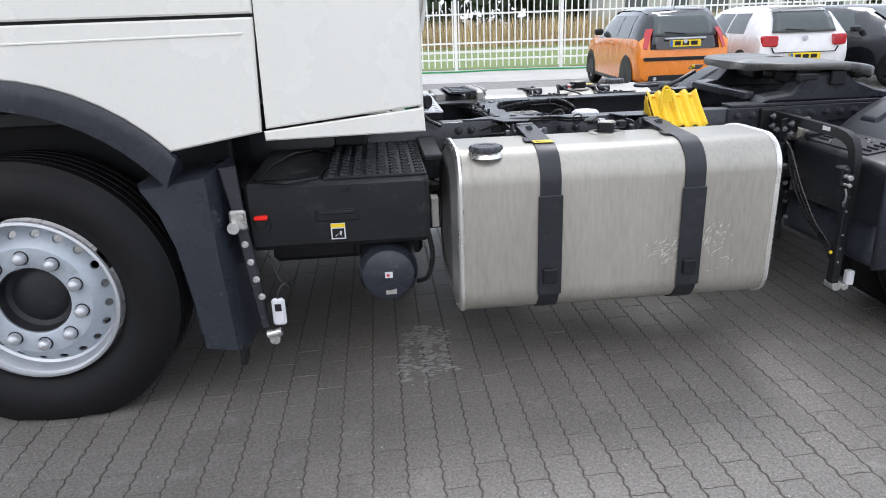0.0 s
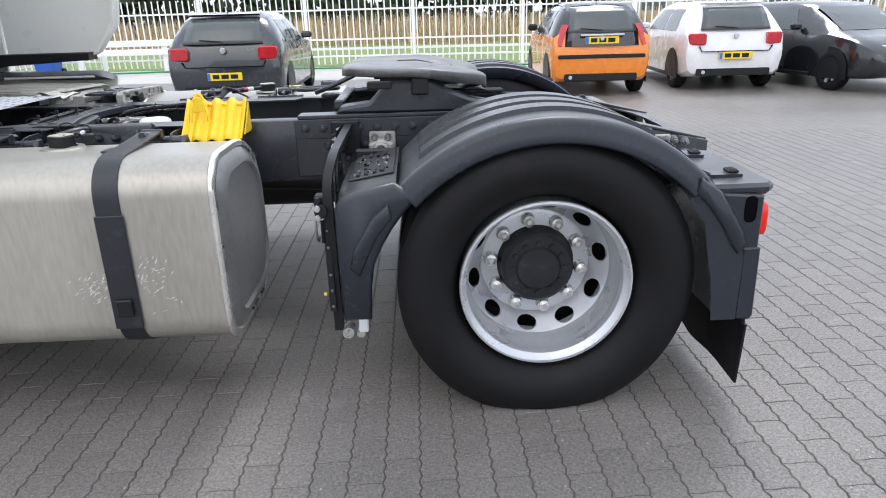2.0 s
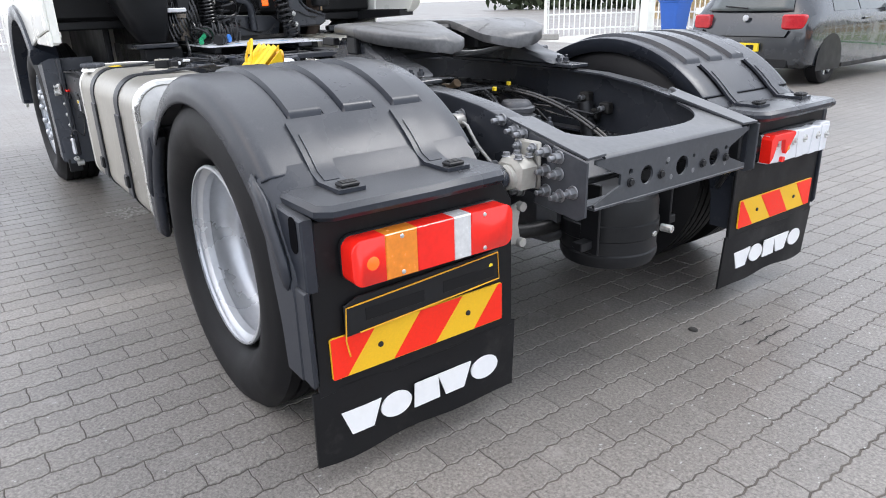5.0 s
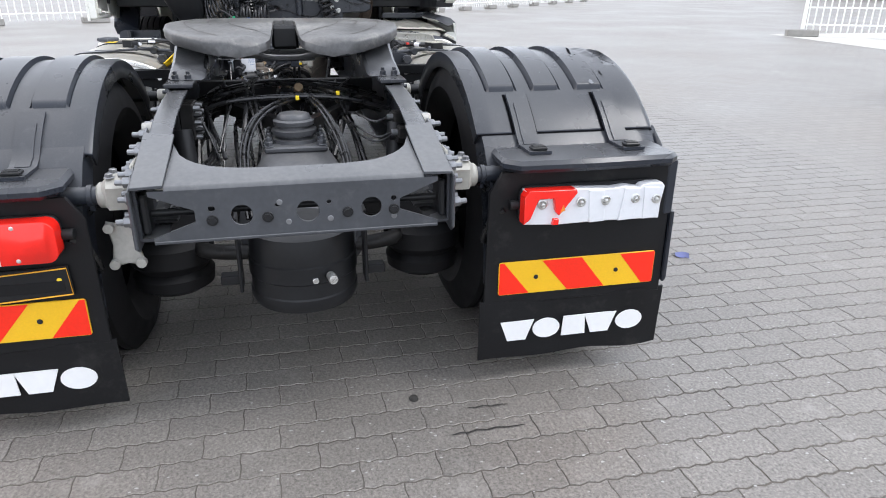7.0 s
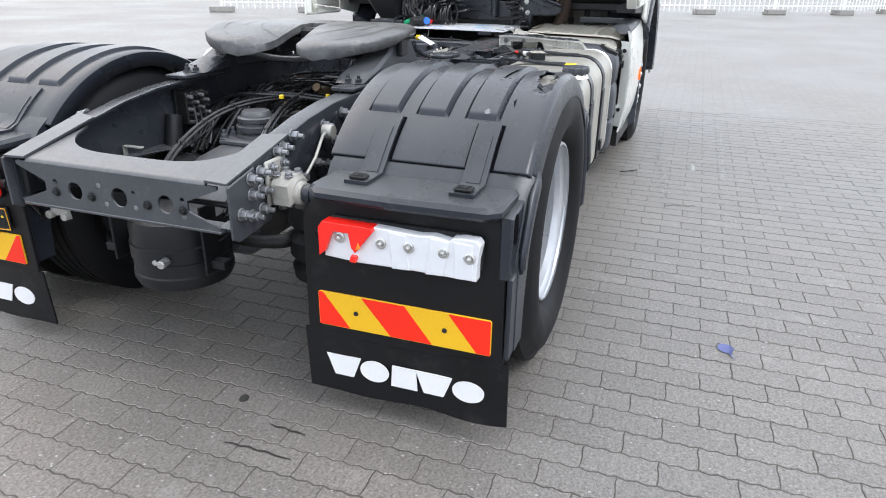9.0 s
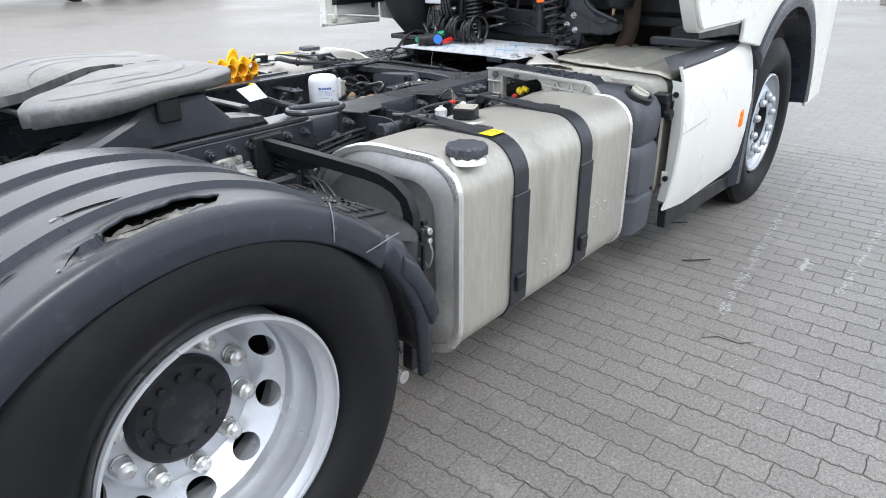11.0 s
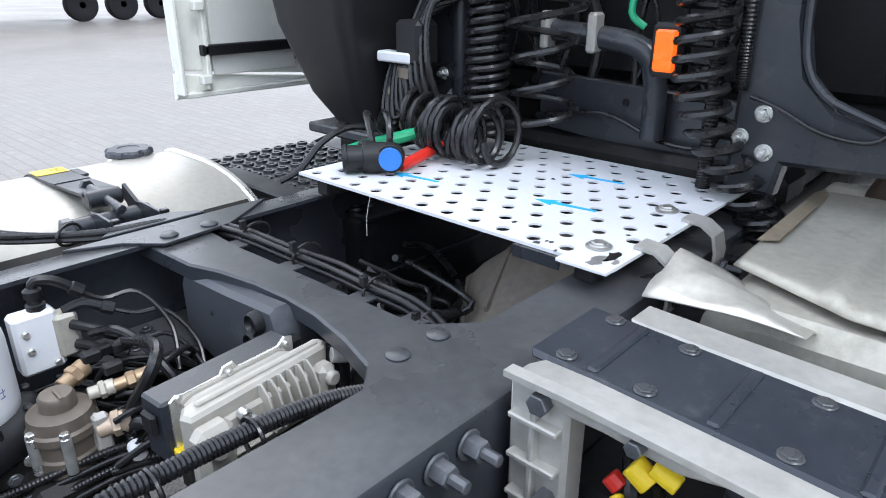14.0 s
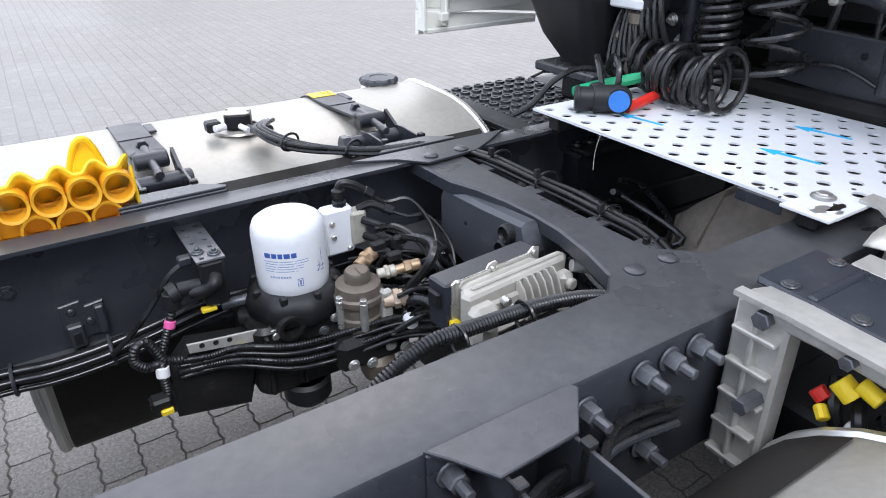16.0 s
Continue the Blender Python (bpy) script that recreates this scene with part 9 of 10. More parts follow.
# ---- behind the cab ----
part("cab_cross_beam", G().prism([(-0.20, 1.03), (0.34, 0.985), (0.36, 1.10), (0.30, 1.150), (-0.20, 1.172)], "x", -2.975, -2.945, 0.004), M_FRAME, truck, "black cab suspension cross beam")
bolts("bolt", [(-2.944, 0.05, 1.12), (-2.944, 0.12, 1.11)], (1, 0, 0), 0.007, 0.004, 0, truck, M_BLACK)
part("rear_engine_cover", G().box(-3.06, -2.90, -0.45, 0.45, 0.94, 1.02, 0.02), M_ENGINE, truck)
for s in (-1, 1):
    out = [(0.355, 1.00), (0.355, 1.48), (0.445, 1.48), (0.452, 1.33), (0.475, 1.235), (0.535, 1.175), (0.625, 1.150), (0.672, 1.128), (0.672, 1.095), (0.63, 1.072), (0.46, 1.065), (0.45, 1.00)]
    g = G().prism([(s * a, b) for a, b in out], "x", -2.86, -2.80, 0.010)
    arm = part("cab_suspension_arm", g, M_FRAME, truck, "black pressed cab suspension arm")
    g = G().tube([(-2.798, s * 0.455, 1.40), (-2.798, s * 0.468, 1.27), (-2.798, s * 0.51, 1.205), (-2.798, s * 0.59, 1.170), (-2.798, s * 0.665, 1.145)], 0.008, 8)
    part("arm_rim", g, M_FRAME, arm)
    bolts("bolt", [(-2.80, s * 0.412, 1.160), (-2.80, s * 0.424, 1.086), (-2.80, s * 0.375, 1.11)], (1, 0, 0), 0.013, 0.014, 0.010, arm, M_NUT)
    g = G().lathe([(0.055, 1.205), (0.066, 1.215), (0.070, 1.24), (0.070, 1.36), (0.062, 1.385), (0.03, 1.39)], (-2.84, s * 0.655, 0.0), "z", 28)
    bag = part("air_bellow", g, M_BLACK, arm, "black cab air bellow")
    part("brass_fitting", G().cyl((-2.80, s * 0.64, 1.175), (-2.80, s * 0.64, 1.206), 0.008, 10), M_BRASS, bag)
    cable_run("air_line", [(-2.80, s * 0.64, 1.175), (-2.79, s * 0.60, 1.135), (-2.785, s * 0.52, 1.14), (-2.785, s * 0.44, 1.175), (-2.79, s * 0.385, 1.19)], 0.004, arm)
    cable_run("air_line", [(-2.78, s * 0.62, 1.41), (-2.78, s * 0.55, 1.385), (-2.78, s * 0.46, 1.41)], 0.004, arm, M_NUT)
part("cable_post", G().cyl((-2.80, -0.352, 0.96), (-2.80, -0.352, 2.2), 0.023, 18), M_FRAME, truck, "black vertical cable post")
part("post_bracket", G().box(-2.835, -2.80, -0.36, -0.29, 1.00, 1.24, 0.004), M_FRAME, truck)


def helix(c, r, z0, z1, turns, wire, k=0.0, seed=1):
    rr = random.Random(seed)
    n = int(turns * 14)
    pts = []
    for i in range(n + 1):
        t = 2 * math.pi * i / 14
        q = i / n
        w = 1 + k * math.sin(q * 9 + seed)
        pts.append((c[0] + r * w * math.cos(t) + k * 0.03 * math.sin(q * 7), c[1] + r * w * math.sin(t) + k * 0.04 * math.sin(q * 5 + 1), z0 + (z1 - z0) * q + 0.004 * math.sin(t)))
    return G().tube(pts, wire, 7, 1)


coil_a = single("coiled_hose", helix((-2.76, -0.235), 0.047, 1.035, 1.75, 32, 0.0085, 0.05), M_CABLE, "black spiral air hose hanging behind the cab", "hose", "spiral hoses behind the cab", pivot=(-2.76, -0.235, 1.035))
gb_ = helix((-2.745, 0.30), 0.050, 0.88, 1.75, 25, 0.0085, 0.06, 2)
gb_.v = [(x - 0.35 * max(0.0, 1.15 - z), y + 1.05 * max(0.0, 1.25 - z) ** 1.7, z) for x, y, z in gb_.v]
coil_b = single("coiled_hose", gb_, M_CABLE, "black spiral cable hanging behind the cab", "hose", "spiral hoses behind the cab", pivot=(-2.715, 0.315, 0.90))
coil_c = single("coiled_hose", helix((-2.80, -0.10), 0.085, 1.08, 1.70, 8, 0.0085, 0.22, 3), M_CABLE, "black slack spiral hose hanging behind the cab", "hose", "spiral hoses behind the cab", pivot=(-2.8, -0.1, 1.08))
for hose, at_end, k in ((coil_a, (-2.713, -0.235, 1.035), 0.010), (coil_b, (-2.73, 0.45, 0.885), 0.012), (coil_c, (-2.715, -0.10, 1.08), 0.010)):
    part("end_sleeve", G().cyl(at_end, (at_end[0] + 0.002, at_end[1] - 0.06, at_end[2] - 0.012), 0.0125, 12), M_BLACK, hose, "black moulded end sleeve")
conduit("conduit", [(-2.78, 0.325, 1.0), (-2.775, 0.32, 1.25), (-2.77, 0.325, 1.5), (-2.77, 0.33, 1.8)], 0.016, truck)
conduit("conduit", [(-2.79, 0.365, 1.20), (-2.785, 0.36, 1.4), (-2.78, 0.36, 1.8)], 0.014, truck)
part("exhaust_pipe", G().tube([(-2.90, -0.20, 1.285), (-2.90, -0.05, 1.272), (-2.90, 0.06, 1.262), (-2.905, 0.115, 1.235), (-2.91, 0.135, 1.17), (-2.91, 0.14, 1.05)], 0.027, 14), M_FRAME, truck, "dark bent pipe behind the cab")
for y in (-0.145, -0.015):
    g = G().box(-2.905, -2.860, y - 0.012, y + 0.012, 1.235, 1.325, 0.006)
    part("pipe_clamp", g, M_ALU, truck, "pale pipe clamp")
mk = part("rear_marker", G().box(-2.85, -2.80, 0.165, 0.235, 1.205, 1.315, 0.008), M_BLACK, truck, "amber marker lamp in a black housing")
part("marker_lens", G().box(-2.806, -2.792, 0.176, 0.224, 1.218, 1.302, 0.005), M_MARKER, mk)
g = G()
rs = []
for z, y0, y1, x0, x1 in ((1.02, -0.70, -0.545, -2.80, -2.64), (1.10, -0.755, -0.535, -2.83, -2.60), (1.28, -0.835, -0.53, -2.86, -2.56), (1.50, -0.875, -0.52, -2.88, -2.54), (1.9, -0.90, -0.50, -2.9, -2.52)):
    rs.append([(x, y, z) for x, y in rrect(x0, x1, y0, y1, 0.04, 4)])
duct = part("intake_duct", G().rings(rs), M_BLACK, truck, "large black plastic air intake duct")
part("duct_bracket", G().box(-2.84, -2.60, -0.76, -0.50, 0.985, 1.012, 0.005), M_FRAME, duct)
part("duct_foot", G().box(-2.80, -2.66, -0.70, -0.46, 0.90, 0.985, 0.01), M_BLACK, duct)
g = G().lathe([(0.035, 1.02), (0.042, 1.03), (0.042, 1.10), (0.036, 1.105), (0.036, 1.155), (0.045, 1.16), (0.045, 1.185), (0.02, 1.19)], (-2.70, -0.425, 0.0), "z", 24)
vl = part("brake_valve", g, M_BRONZE, truck, "brown-grey brake valve")
for z in (1.065, 1.115):
    part("valve_port", G().cyl((-2.70, -0.45, z), (-2.685, -0.50, z), 0.018, 14), M_BRONZE, vl)
    part("small_port", G().cyl((-2.70, -0.40, z), (-2.69, -0.365, z), 0.010, 10), M_BRONZE, vl)
part("white_connector", G().box(-2.70, -2.655, -0.52, -0.40, 1.195, 1.222, 0.005), M_FILM, vl, "white plastic connector")
part("valve_cover", G().box(-2.74, -2.66, -0.46, -0.37, 1.188, 1.30, 0.012), M_BLACK, vl)
for k in range(10):
    y = -0.47 + 0.018 * k
    cable_run("valve_hose", [(-2.70 + 0.01 * (k % 3), y, 1.04 + 0.02 * (k % 4)), (-2.66, y - 0.03, 1.02 + 0.02 * k), (-2.70, y - 0.05, 1.16 + 0.02 * k), (-2.78, y + 0.02, 1.40), (-2.82, y, 1.8)], 0.008, truck)
for k in range(14):
    y = rgf.uniform(-0.45, 0.3)
    cable_run("rear_hose", [(-2.95, y, 1.75), (-2.93, y + rgf.uniform(-0.08, 0.08), 1.5), (-2.96, y + rgf.uniform(-0.1, 0.1), 1.3), (-2.98, y + rgf.uniform(-0.1, 0.1), 1.1)], rgf.choice((0.006, 0.009, 0.013)), truck)
cable_run("beam_cable", [(-2.93, -0.20, 1.06), (-2.925, 0.0, 1.09), (-2.925, 0.15, 1.045), (-2.92, 0.26, 1.045), (-2.90, 0.30, 1.09)], 0.006, truck)
part("green_line", G().tube([(-2.86, 0.10, 1.40), (-2.85, 0.09, 1.33), (-2.86, 0.12, 1.30)], 0.008, 8), M_GREEN, truck)
part("exhaust_riser", G().tube([(-2.98, 0.62, 0.98), (-2.98, 0.66, 1.10), (-2.985, 0.66, 1.25), (-3.0, 0.66, 1.5)], 0.045, 16), M_RUST, truck, "rust-brown exhaust pipe")
part("side_tray", G().box(-3.04, -2.97, 0.78, 1.18, 1.02, 1.06, 0.006), M_FRAME, truck)

# ---- loose things on the truck ----
def cable_pile():
    root = thing("coiled_cable", (-2.68, -0.20, ZC + 0.004), "coil of black trailer cable with a plug lying on the catwalk", "cable")
    pts = []
    for i in range(15 * 14 + 1):
        t = 2 * math.pi * i / 14
        q = i / (15 * 14)
        r = 0.060 + 0.010 * math.sin(5 * q * 3.1) + 0.006 * math.sin(t * 0.37)
        pts.append((-2.69 + 0.055 * math.sin(q * 2.6) + r * math.cos(t) * 1.0 + 0.02 * q, -0.395 + 0.30 * q + 0.012 * math.sin(t * 0.5), ZC + 0.012 + r * 0.98 + r * math.sin(t) * 0.98))
    part("cable", G().tube(pts, 0.0085, 7, 1), M_CABLE, root)
    part("loop", G().tube([(-2.62, -0.36, 1.02), (-2.56, -0.40, 1.05), (-2.53, -0.36, 1.10), (-2.50, -0.31, 1.085), (-2.49, -0.30, 1.03), (-2.53, -0.34, 1.0), (-2.57, -0.39, 1.02), (-2.55, -0.43, 1.07), (-2.51, -0.40, 1.095), (-2.475, -0.35, 1.07), (-2.465, -0.33, 1.04)], 0.0085, 8), M_CABLE, root)
    part("tail", G().tube([(-2.62, -0.42, 1.03), (-2.52, -0.47, 1.05), (-2.44, -0.49, 1.02), (-2.38, -0.50, 0.965), (-2.33, -0.52, 0.94)], 0.0085, 8), M_CABLE, root)
    p0, p1 = Vector((-2.365, -0.320, ZC + 0.034)), Vector((-2.455, -0.245, ZC + 0.036))
    d = (p1 - p0).normalized()
    g = G().cyl(p0, p0 + d * 0.05, 0.030, 20).cyl(p0 + d * 0.045, p0 + d * 0.10, 0.034, 20).cyl(p0 + d * 0.005, p0 + d * 0.012, 0.033, 20)
    plug = part("plug", g, M_BLACK, root, "black trailer plug with a blue cap")
    q0 = p0 + d * 0.105 + Vector((0.006, 0.01, 0.002))
    e = Vector((0.72, 0.69, 0.05)).normalized()
    part("plug_collar", G().cyl(q0 - e * 0.02, q0 + e * 0.020, 0.031, 24), M_BLACK, plug)
    part("blue_cap", G().cyl(q0 + e * 0.018, q0 + e * 0.030, 0.0255, 24), M_BLUEP, plug)
    part("plug_hinge", G().box(-2.43, -2.40, -0.31, -0.28, ZC + 0.058, ZC + 0.07, 0.004), M_BLACK, plug)
    return root


cable_pile()
g = G().tube([(-2.46, -0.235, 1.005), (-2.51, -0.235, 1.012), (-2.56, -0.245, 1.016), (-2.62, -0.26, 1.02)], 0.013, 10)
single("red_coupling", g, M_REDP, "red air coupling handle lying on the catwalk", "coupling", "air couplings", pivot=(-2.5, -0.24, 0.99))
g = G().tube([(-2.44, -0.40, 1.012), (-2.50, -0.385, 1.022), (-2.56, -0.35, 1.034), (-2.63, -0.31, 1.05)], 0.015, 10)
single("green_coupling", g, M_GREEN, "green air coupling handle lying on the catwalk", "coupling", "air couplings", pivot=(-2.5, -0.38, 0.99))


def chocks():
    root = thing("wheel_chock", (-1.225, -0.53, 0.935), "bright yellow plastic wheel chock wedged between tank and rail", "wheel chock")
    # corrugated sloping skin
    rs = []
    n = 48
    for k in range(9):
        q = k / 8
        row = []
        for i in range(n + 1):
            x = -1.335 + 0.205 * i / n
            wv = 0.009 * max(-0.6, math.cos(2 * math.pi * i / n * 4))
            y, z = -0.458 - 0.130 * q, 1.010 - 0.112 * q - 0.004 * math.sin(math.pi * q)
            row.append((x, y - wv * 0.5, z + wv))
        rs.append(row)
    sk = part("slope", G().rings(rs, False, False, closed=False), M_YELLOW, root, sharp=60)
    so = sk.modifiers.new("thickness", "SOLIDIFY")
    so.thickness = 0.005
    for i in range(4):
        for j in range(2):
            if j == 0 and i == 3:
                continue
            x, z = -1.310 + 0.050 * i + (0.0 if j else 0.025), 0.936 + 0.042 * j
            y1 = -0.475 if j else -0.52
            g = G().lathe([(0.0245, -0.442), (0.0245, y1), (0.020, y1), (0.020, -0.444), (0.0245, -0.442)], (x, 0, z), "y", 24, close=False)
            part("tube", g, M_AMBER, root)
    for xa in (-1.338, -1.132):
        part("side_plate", G().prism([(-0.45, 0.915), (-0.565, 0.915), (-0.52, 0.952), (-0.458, 1.006)], "x", xa, xa + 0.005, 0.002), M_YELLOW, root)
    part("back_plate", G().box(-1.335, -1.13, -0.490, -0.484, 0.92, 0.962, 0.002), M_AMBER, root)
    g = G().tube([(-1.246, -0.545, 0.955), (-1.250, -0.540, 0.985), (-1.268, -0.522, 1.034), (-1.288, -0.522, 1.034), (-1.304, -0.538, 0.985), (-1.306, -0.545, 0.955)], 0.0055, 8, 3)
    g.prism([(-1.254, 0.985), (-1.300, 0.985), (-1.289, 1.032), (-1.267, 1.032)], "y", -0.536, -0.528, 0.002)
    part("grip", g, M_YELLOW, root, "tall triangular yellow grip")
    part("base", G().box(-1.335, -1.13, -0.51, -0.45, 0.9105, 0.916, 0.002), M_YELLOW, root)
    root.scale = (1.18, 1.15, 1.26)


chocks()


# ---- yard: fences, cars, bin, verge ----
M_GRASS = mat("mown_grass", (0.16, 0.22, 0.065), 0.9, vary=0.35, scale=1.5, fine=30, bump=0.4, spots=(0.14, 0.15, 0.05), spot_amount=0.5, spot_scale=2)
M_REED = mat("dry_reed", (0.48, 0.37, 0.21), 0.9, vary=0.3, scale=3, bump=0, per_piece=0.3)
M_LEAF = mat("dark_foliage", (0.035, 0.05, 0.022), 0.8, vary=0.35, scale=0.6, bump=0, per_piece=0.35)
M_PATH = mat("pale_concrete_path", (0.46, 0.45, 0.42), 0.85, vary=0.15, scale=1.2, bump=0.2)
M_BINB = mat("blue_bin_plastic", (0.02, 0.10, 0.42), 0.45, vary=0.1, bump=0.05)
M_HOSE = mat("green_hose", (0.02, 0.30, 0.08), 0.4)


def fence_y(x):
    return 14.9 - 0.10 * x


def slab(x0, x1, d0, d1, z, name, m, label, cat_):
    g = G().rings([[(x, fence_y(x) + d0, z), (x, fence_y(x) + d1, z)] for x in (x0, (x0 + x1) / 2, x1)], False, False, closed=False)
    return single(name, g, m, label, cat_, kind="structure")


slab(-12.5, 60, 0.5, 9.0, 0.012, "grass_verge", M_GRASS, "mown green grass strip behind the fence", "grass")
slab(-12.5, 60, 9.0, 11.0, 0.014, "path", M_PATH, "pale path beyond the grass", "path")
slab(-12.5, 60, 11.0, 60.0, 0.012, "far_meadow", M_GRASS, "rough green meadow beyond the path", "grass")
slab(-14, 60, -3.4, 0.45, 0.004, "footway", M_PATH, "pale concrete strip along the fence", "footway")

rf = random.Random(5)
g = G()
for i in range(9000):
    x, d = rf.uniform(-22, 26), rf.uniform(12.0, 19.0)
    y = fence_y(x) + d
    h, w = rf.uniform(0.7, 1.45), rf.uniform(0.012, 0.03)
    a, lx = rf.uniform(0, math.pi), rf.uniform(-0.2, 0.2)
    c, s_ = math.cos(a) * w, math.sin(a) * w
    g.add([(x - c, y - s_, 0), (x + c, y + s_, 0), (x + lx + c * 0.7, y + s_ * 0.7, h * 0.7), (x + lx * 1.6, y, h), (x + lx - c * 0.7, y - s_ * 0.7, h * 0.7)], [(0, 1, 2, 3, 4)])
single("reed_bed", g, M_REED, "bed of tall dry tan reeds", "reeds", kind="stuff")
g = G()
for i in range(9000):
    x = rf.uniform(-60, 60)
    top = 4.5 + 1.8 * math.sin(x * 0.31) + 1.2 * math.sin(x * 0.83 + 1)
    z = rf.uniform(0, 1) ** 0.8 * top
    y = 52 + rf.uniform(-2, 2) * (1.2 - z / 8)
    r = rf.uniform(0.35, 0.8)
    q = Euler((rf.uniform(0, 6), rf.uniform(0, 6), rf.uniform(0, 6))).to_matrix()
    g.add([tuple(Vector((x, y, z)) + q @ Vector(v)) for v in ((-r, 0, 0), (0, -r * 0.5, 0), (r, 0, 0), (0, r * 0.5, 0.1 * r))], [(0, 1, 2, 3)])
single("hedgerow", g, M_LEAF, "dark leafy tree row far behind the meadow", "hedgerow", kind="stuff")
shed = thing("far_building", (0, 48, 0), "pale grey low building far behind the meadow", "building")
ROOTS[shed] = Vector((0, 48, 0))
part("wall", G().box(14, 34, 46.0, 50.0, 0.0, 3.4, 0.1), M_PATH, shed)
part("roof", G().prism([(45.5, 3.4), (50.5, 3.4), (48, 5.0)], "x", 13.6, 34.4, 0.05), M_CONC, shed)
for k in range(6):
    part("window", G().box(15.5 + 3 * k, 17.2 + 3 * k, 45.94, 46.02, 1.0, 2.2, 0.02), M_GLASS, shed)


def fence(pts, label, post_step=2.9, gap=0.165, h=1.78, blocks=False):
    """A white bar fence along a line of points: posts, three rails, slats."""
    P = [Vector((*p, 0)) for p in pts]
    root = thing("fence", P[0], label, "fence", "white yard fences")
    first = {}
    def put(name, key, make, at, yaw):
        if key not in first:
            ob = part(name, make(), M_FENCE if name != "concrete_block" else M_CONC, root, pivot=(0, 0, 0))
            first[key] = ob
        else:
            ob = new(name, first[key].data)
            ob.parent = root
        ob.location = Vector(at) - P[0]
        ob.rotation_euler = (0, 0, yaw)
    for a, b in zip(P[:-1], P[1:]):
        d = b - a
        L_ = d.length
        yaw = math.atan2(d.y, d.x)
        d.normalize()
        n = max(1, round(L_ / post_step))
        seg = L_ / n
        for i in range(n + 1):
            put("post", "post", lambda: G().box(-0.04, 0.04, -0.04, 0.04, 0, h + 0.08, 0.006), a + d * seg * i, yaw)
            if blocks:
                put("concrete_block", "block", lambda: G().box(-0.38, 0.38, -0.16, 0.16, 0, 0.18, 0.02), a + d * seg * i + Vector((-d.y, d.x, 0)) * 0.0, yaw)
        for z in (0.30, 0.72, 1.45):
            put("rail", ("rail", round(L_, 2), z), lambda: G().box(0, L_, -0.02, 0.02, z - 0.022, z + 0.022, 0.004), a, yaw)
        m = int(L_ / gap)
        for i in range(m):
            put("slat", "slat", lambda: G().box(-0.016, 0.016, -0.03, -0.005, 0.10, h, 0.004), a + d * (gap * (i + 0.5)), yaw)
    return root


fence([(-11.6, fence_y(-11.6)), (13.5, fence_y(13.5))], "white painted metal bar fence behind the parked cars")
fence([(-13.2, 13.3), (-11.9, 15.9)], "white bar fence gate wing on concrete blocks", blocks=True)
fence([(-17.0, -13.0), (-22.2, -3.0), (-27.3, 6.6), (-33.0, 12.0), (-42.0, 20.0)], "white bar fence on concrete blocks across the yard", gap=0.19, blocks=True)
g = G().box(-11.75, -11.45, 15.85, 16.15, 0, 2.3, 0.02)
single("gate_post", g, M_FENCE, "thick white square gate post", "post", pivot=(-11.6, 16.0, 0))
gr = thing("guard_rail", (-7.5, 15.3, 0), "white painted guard rail in front of the fence", "guard rail")
for z in (0.46, 0.68):
    part("board", G().box(-9.4, -4.6, 15.20, 15.26, z, z + 0.16, 0.01), M_FENCE, gr)
for x in (-9.2, -7.0, -4.8):
    part("post", G().box(x - 0.06, x + 0.06, 15.26, 15.38, 0, 0.86, 0.01), M_FENCE, gr)
g = G().tube([(x, fence_y(x) - 0.45 + 0.10 * math.sin(x * 1.7) + 0.06 * math.sin(x * 4.1), 0.03) for x in [-9 + 0.6 * i for i in range(34)]], 0.022, 6, 2)
single("garden_hose", g, M_HOSE, "green hose lying along the fence foot", "hose")

bn = thing("wheelie_bin", (-9.9, 15.0, 0), "blue plastic wheelie bin beside the guard rail", "bin")
rs = []
for z, w, d in ((0.08, 0.22, 0.24), (0.20, 0.23, 0.26), (0.98, 0.29, 0.34), (1.0, 0.31, 0.36), (1.04, 0.31, 0.36)):
    rs.append([(-9.9 + x, 15.0 + y, z) for x, y in rrect(-w, w, -d, d, 0.05, 4)])
part("body", G().rings(rs), M_BINB, bn)
part("lid", G().prism([(-10.22, 14.62), (-9.58, 14.62), (-9.58, 15.38), (-10.22, 15.38)], "z", 1.045, 1.095, 0.02), M_BINB, bn)
for dx in (-0.25, 0.25):
    part("wheel", G().cyl((-9.9 + dx - 0.03, 15.24, 0.10), (-9.9 + dx + 0.03, 15.24, 0.10), 0.10, 20), M_RUBBER, bn)
g = G()
for k in range(5):
    g.box(-11.2, -10.2, 14.5 + 0.22 * k, 14.62 + 0.22 * k, 0.12, 0.15, 0.004)
for k in range(3):
    g.box(-11.2 + 0.45 * k, -11.08 + 0.45 * k, 14.5, 15.5, 0.0, 0.12, 0.004)
single("pallet", g, M_CONC, "weathered grey wooden pallet on the ground", "pallet", pivot=(-10.7, 15, 0))


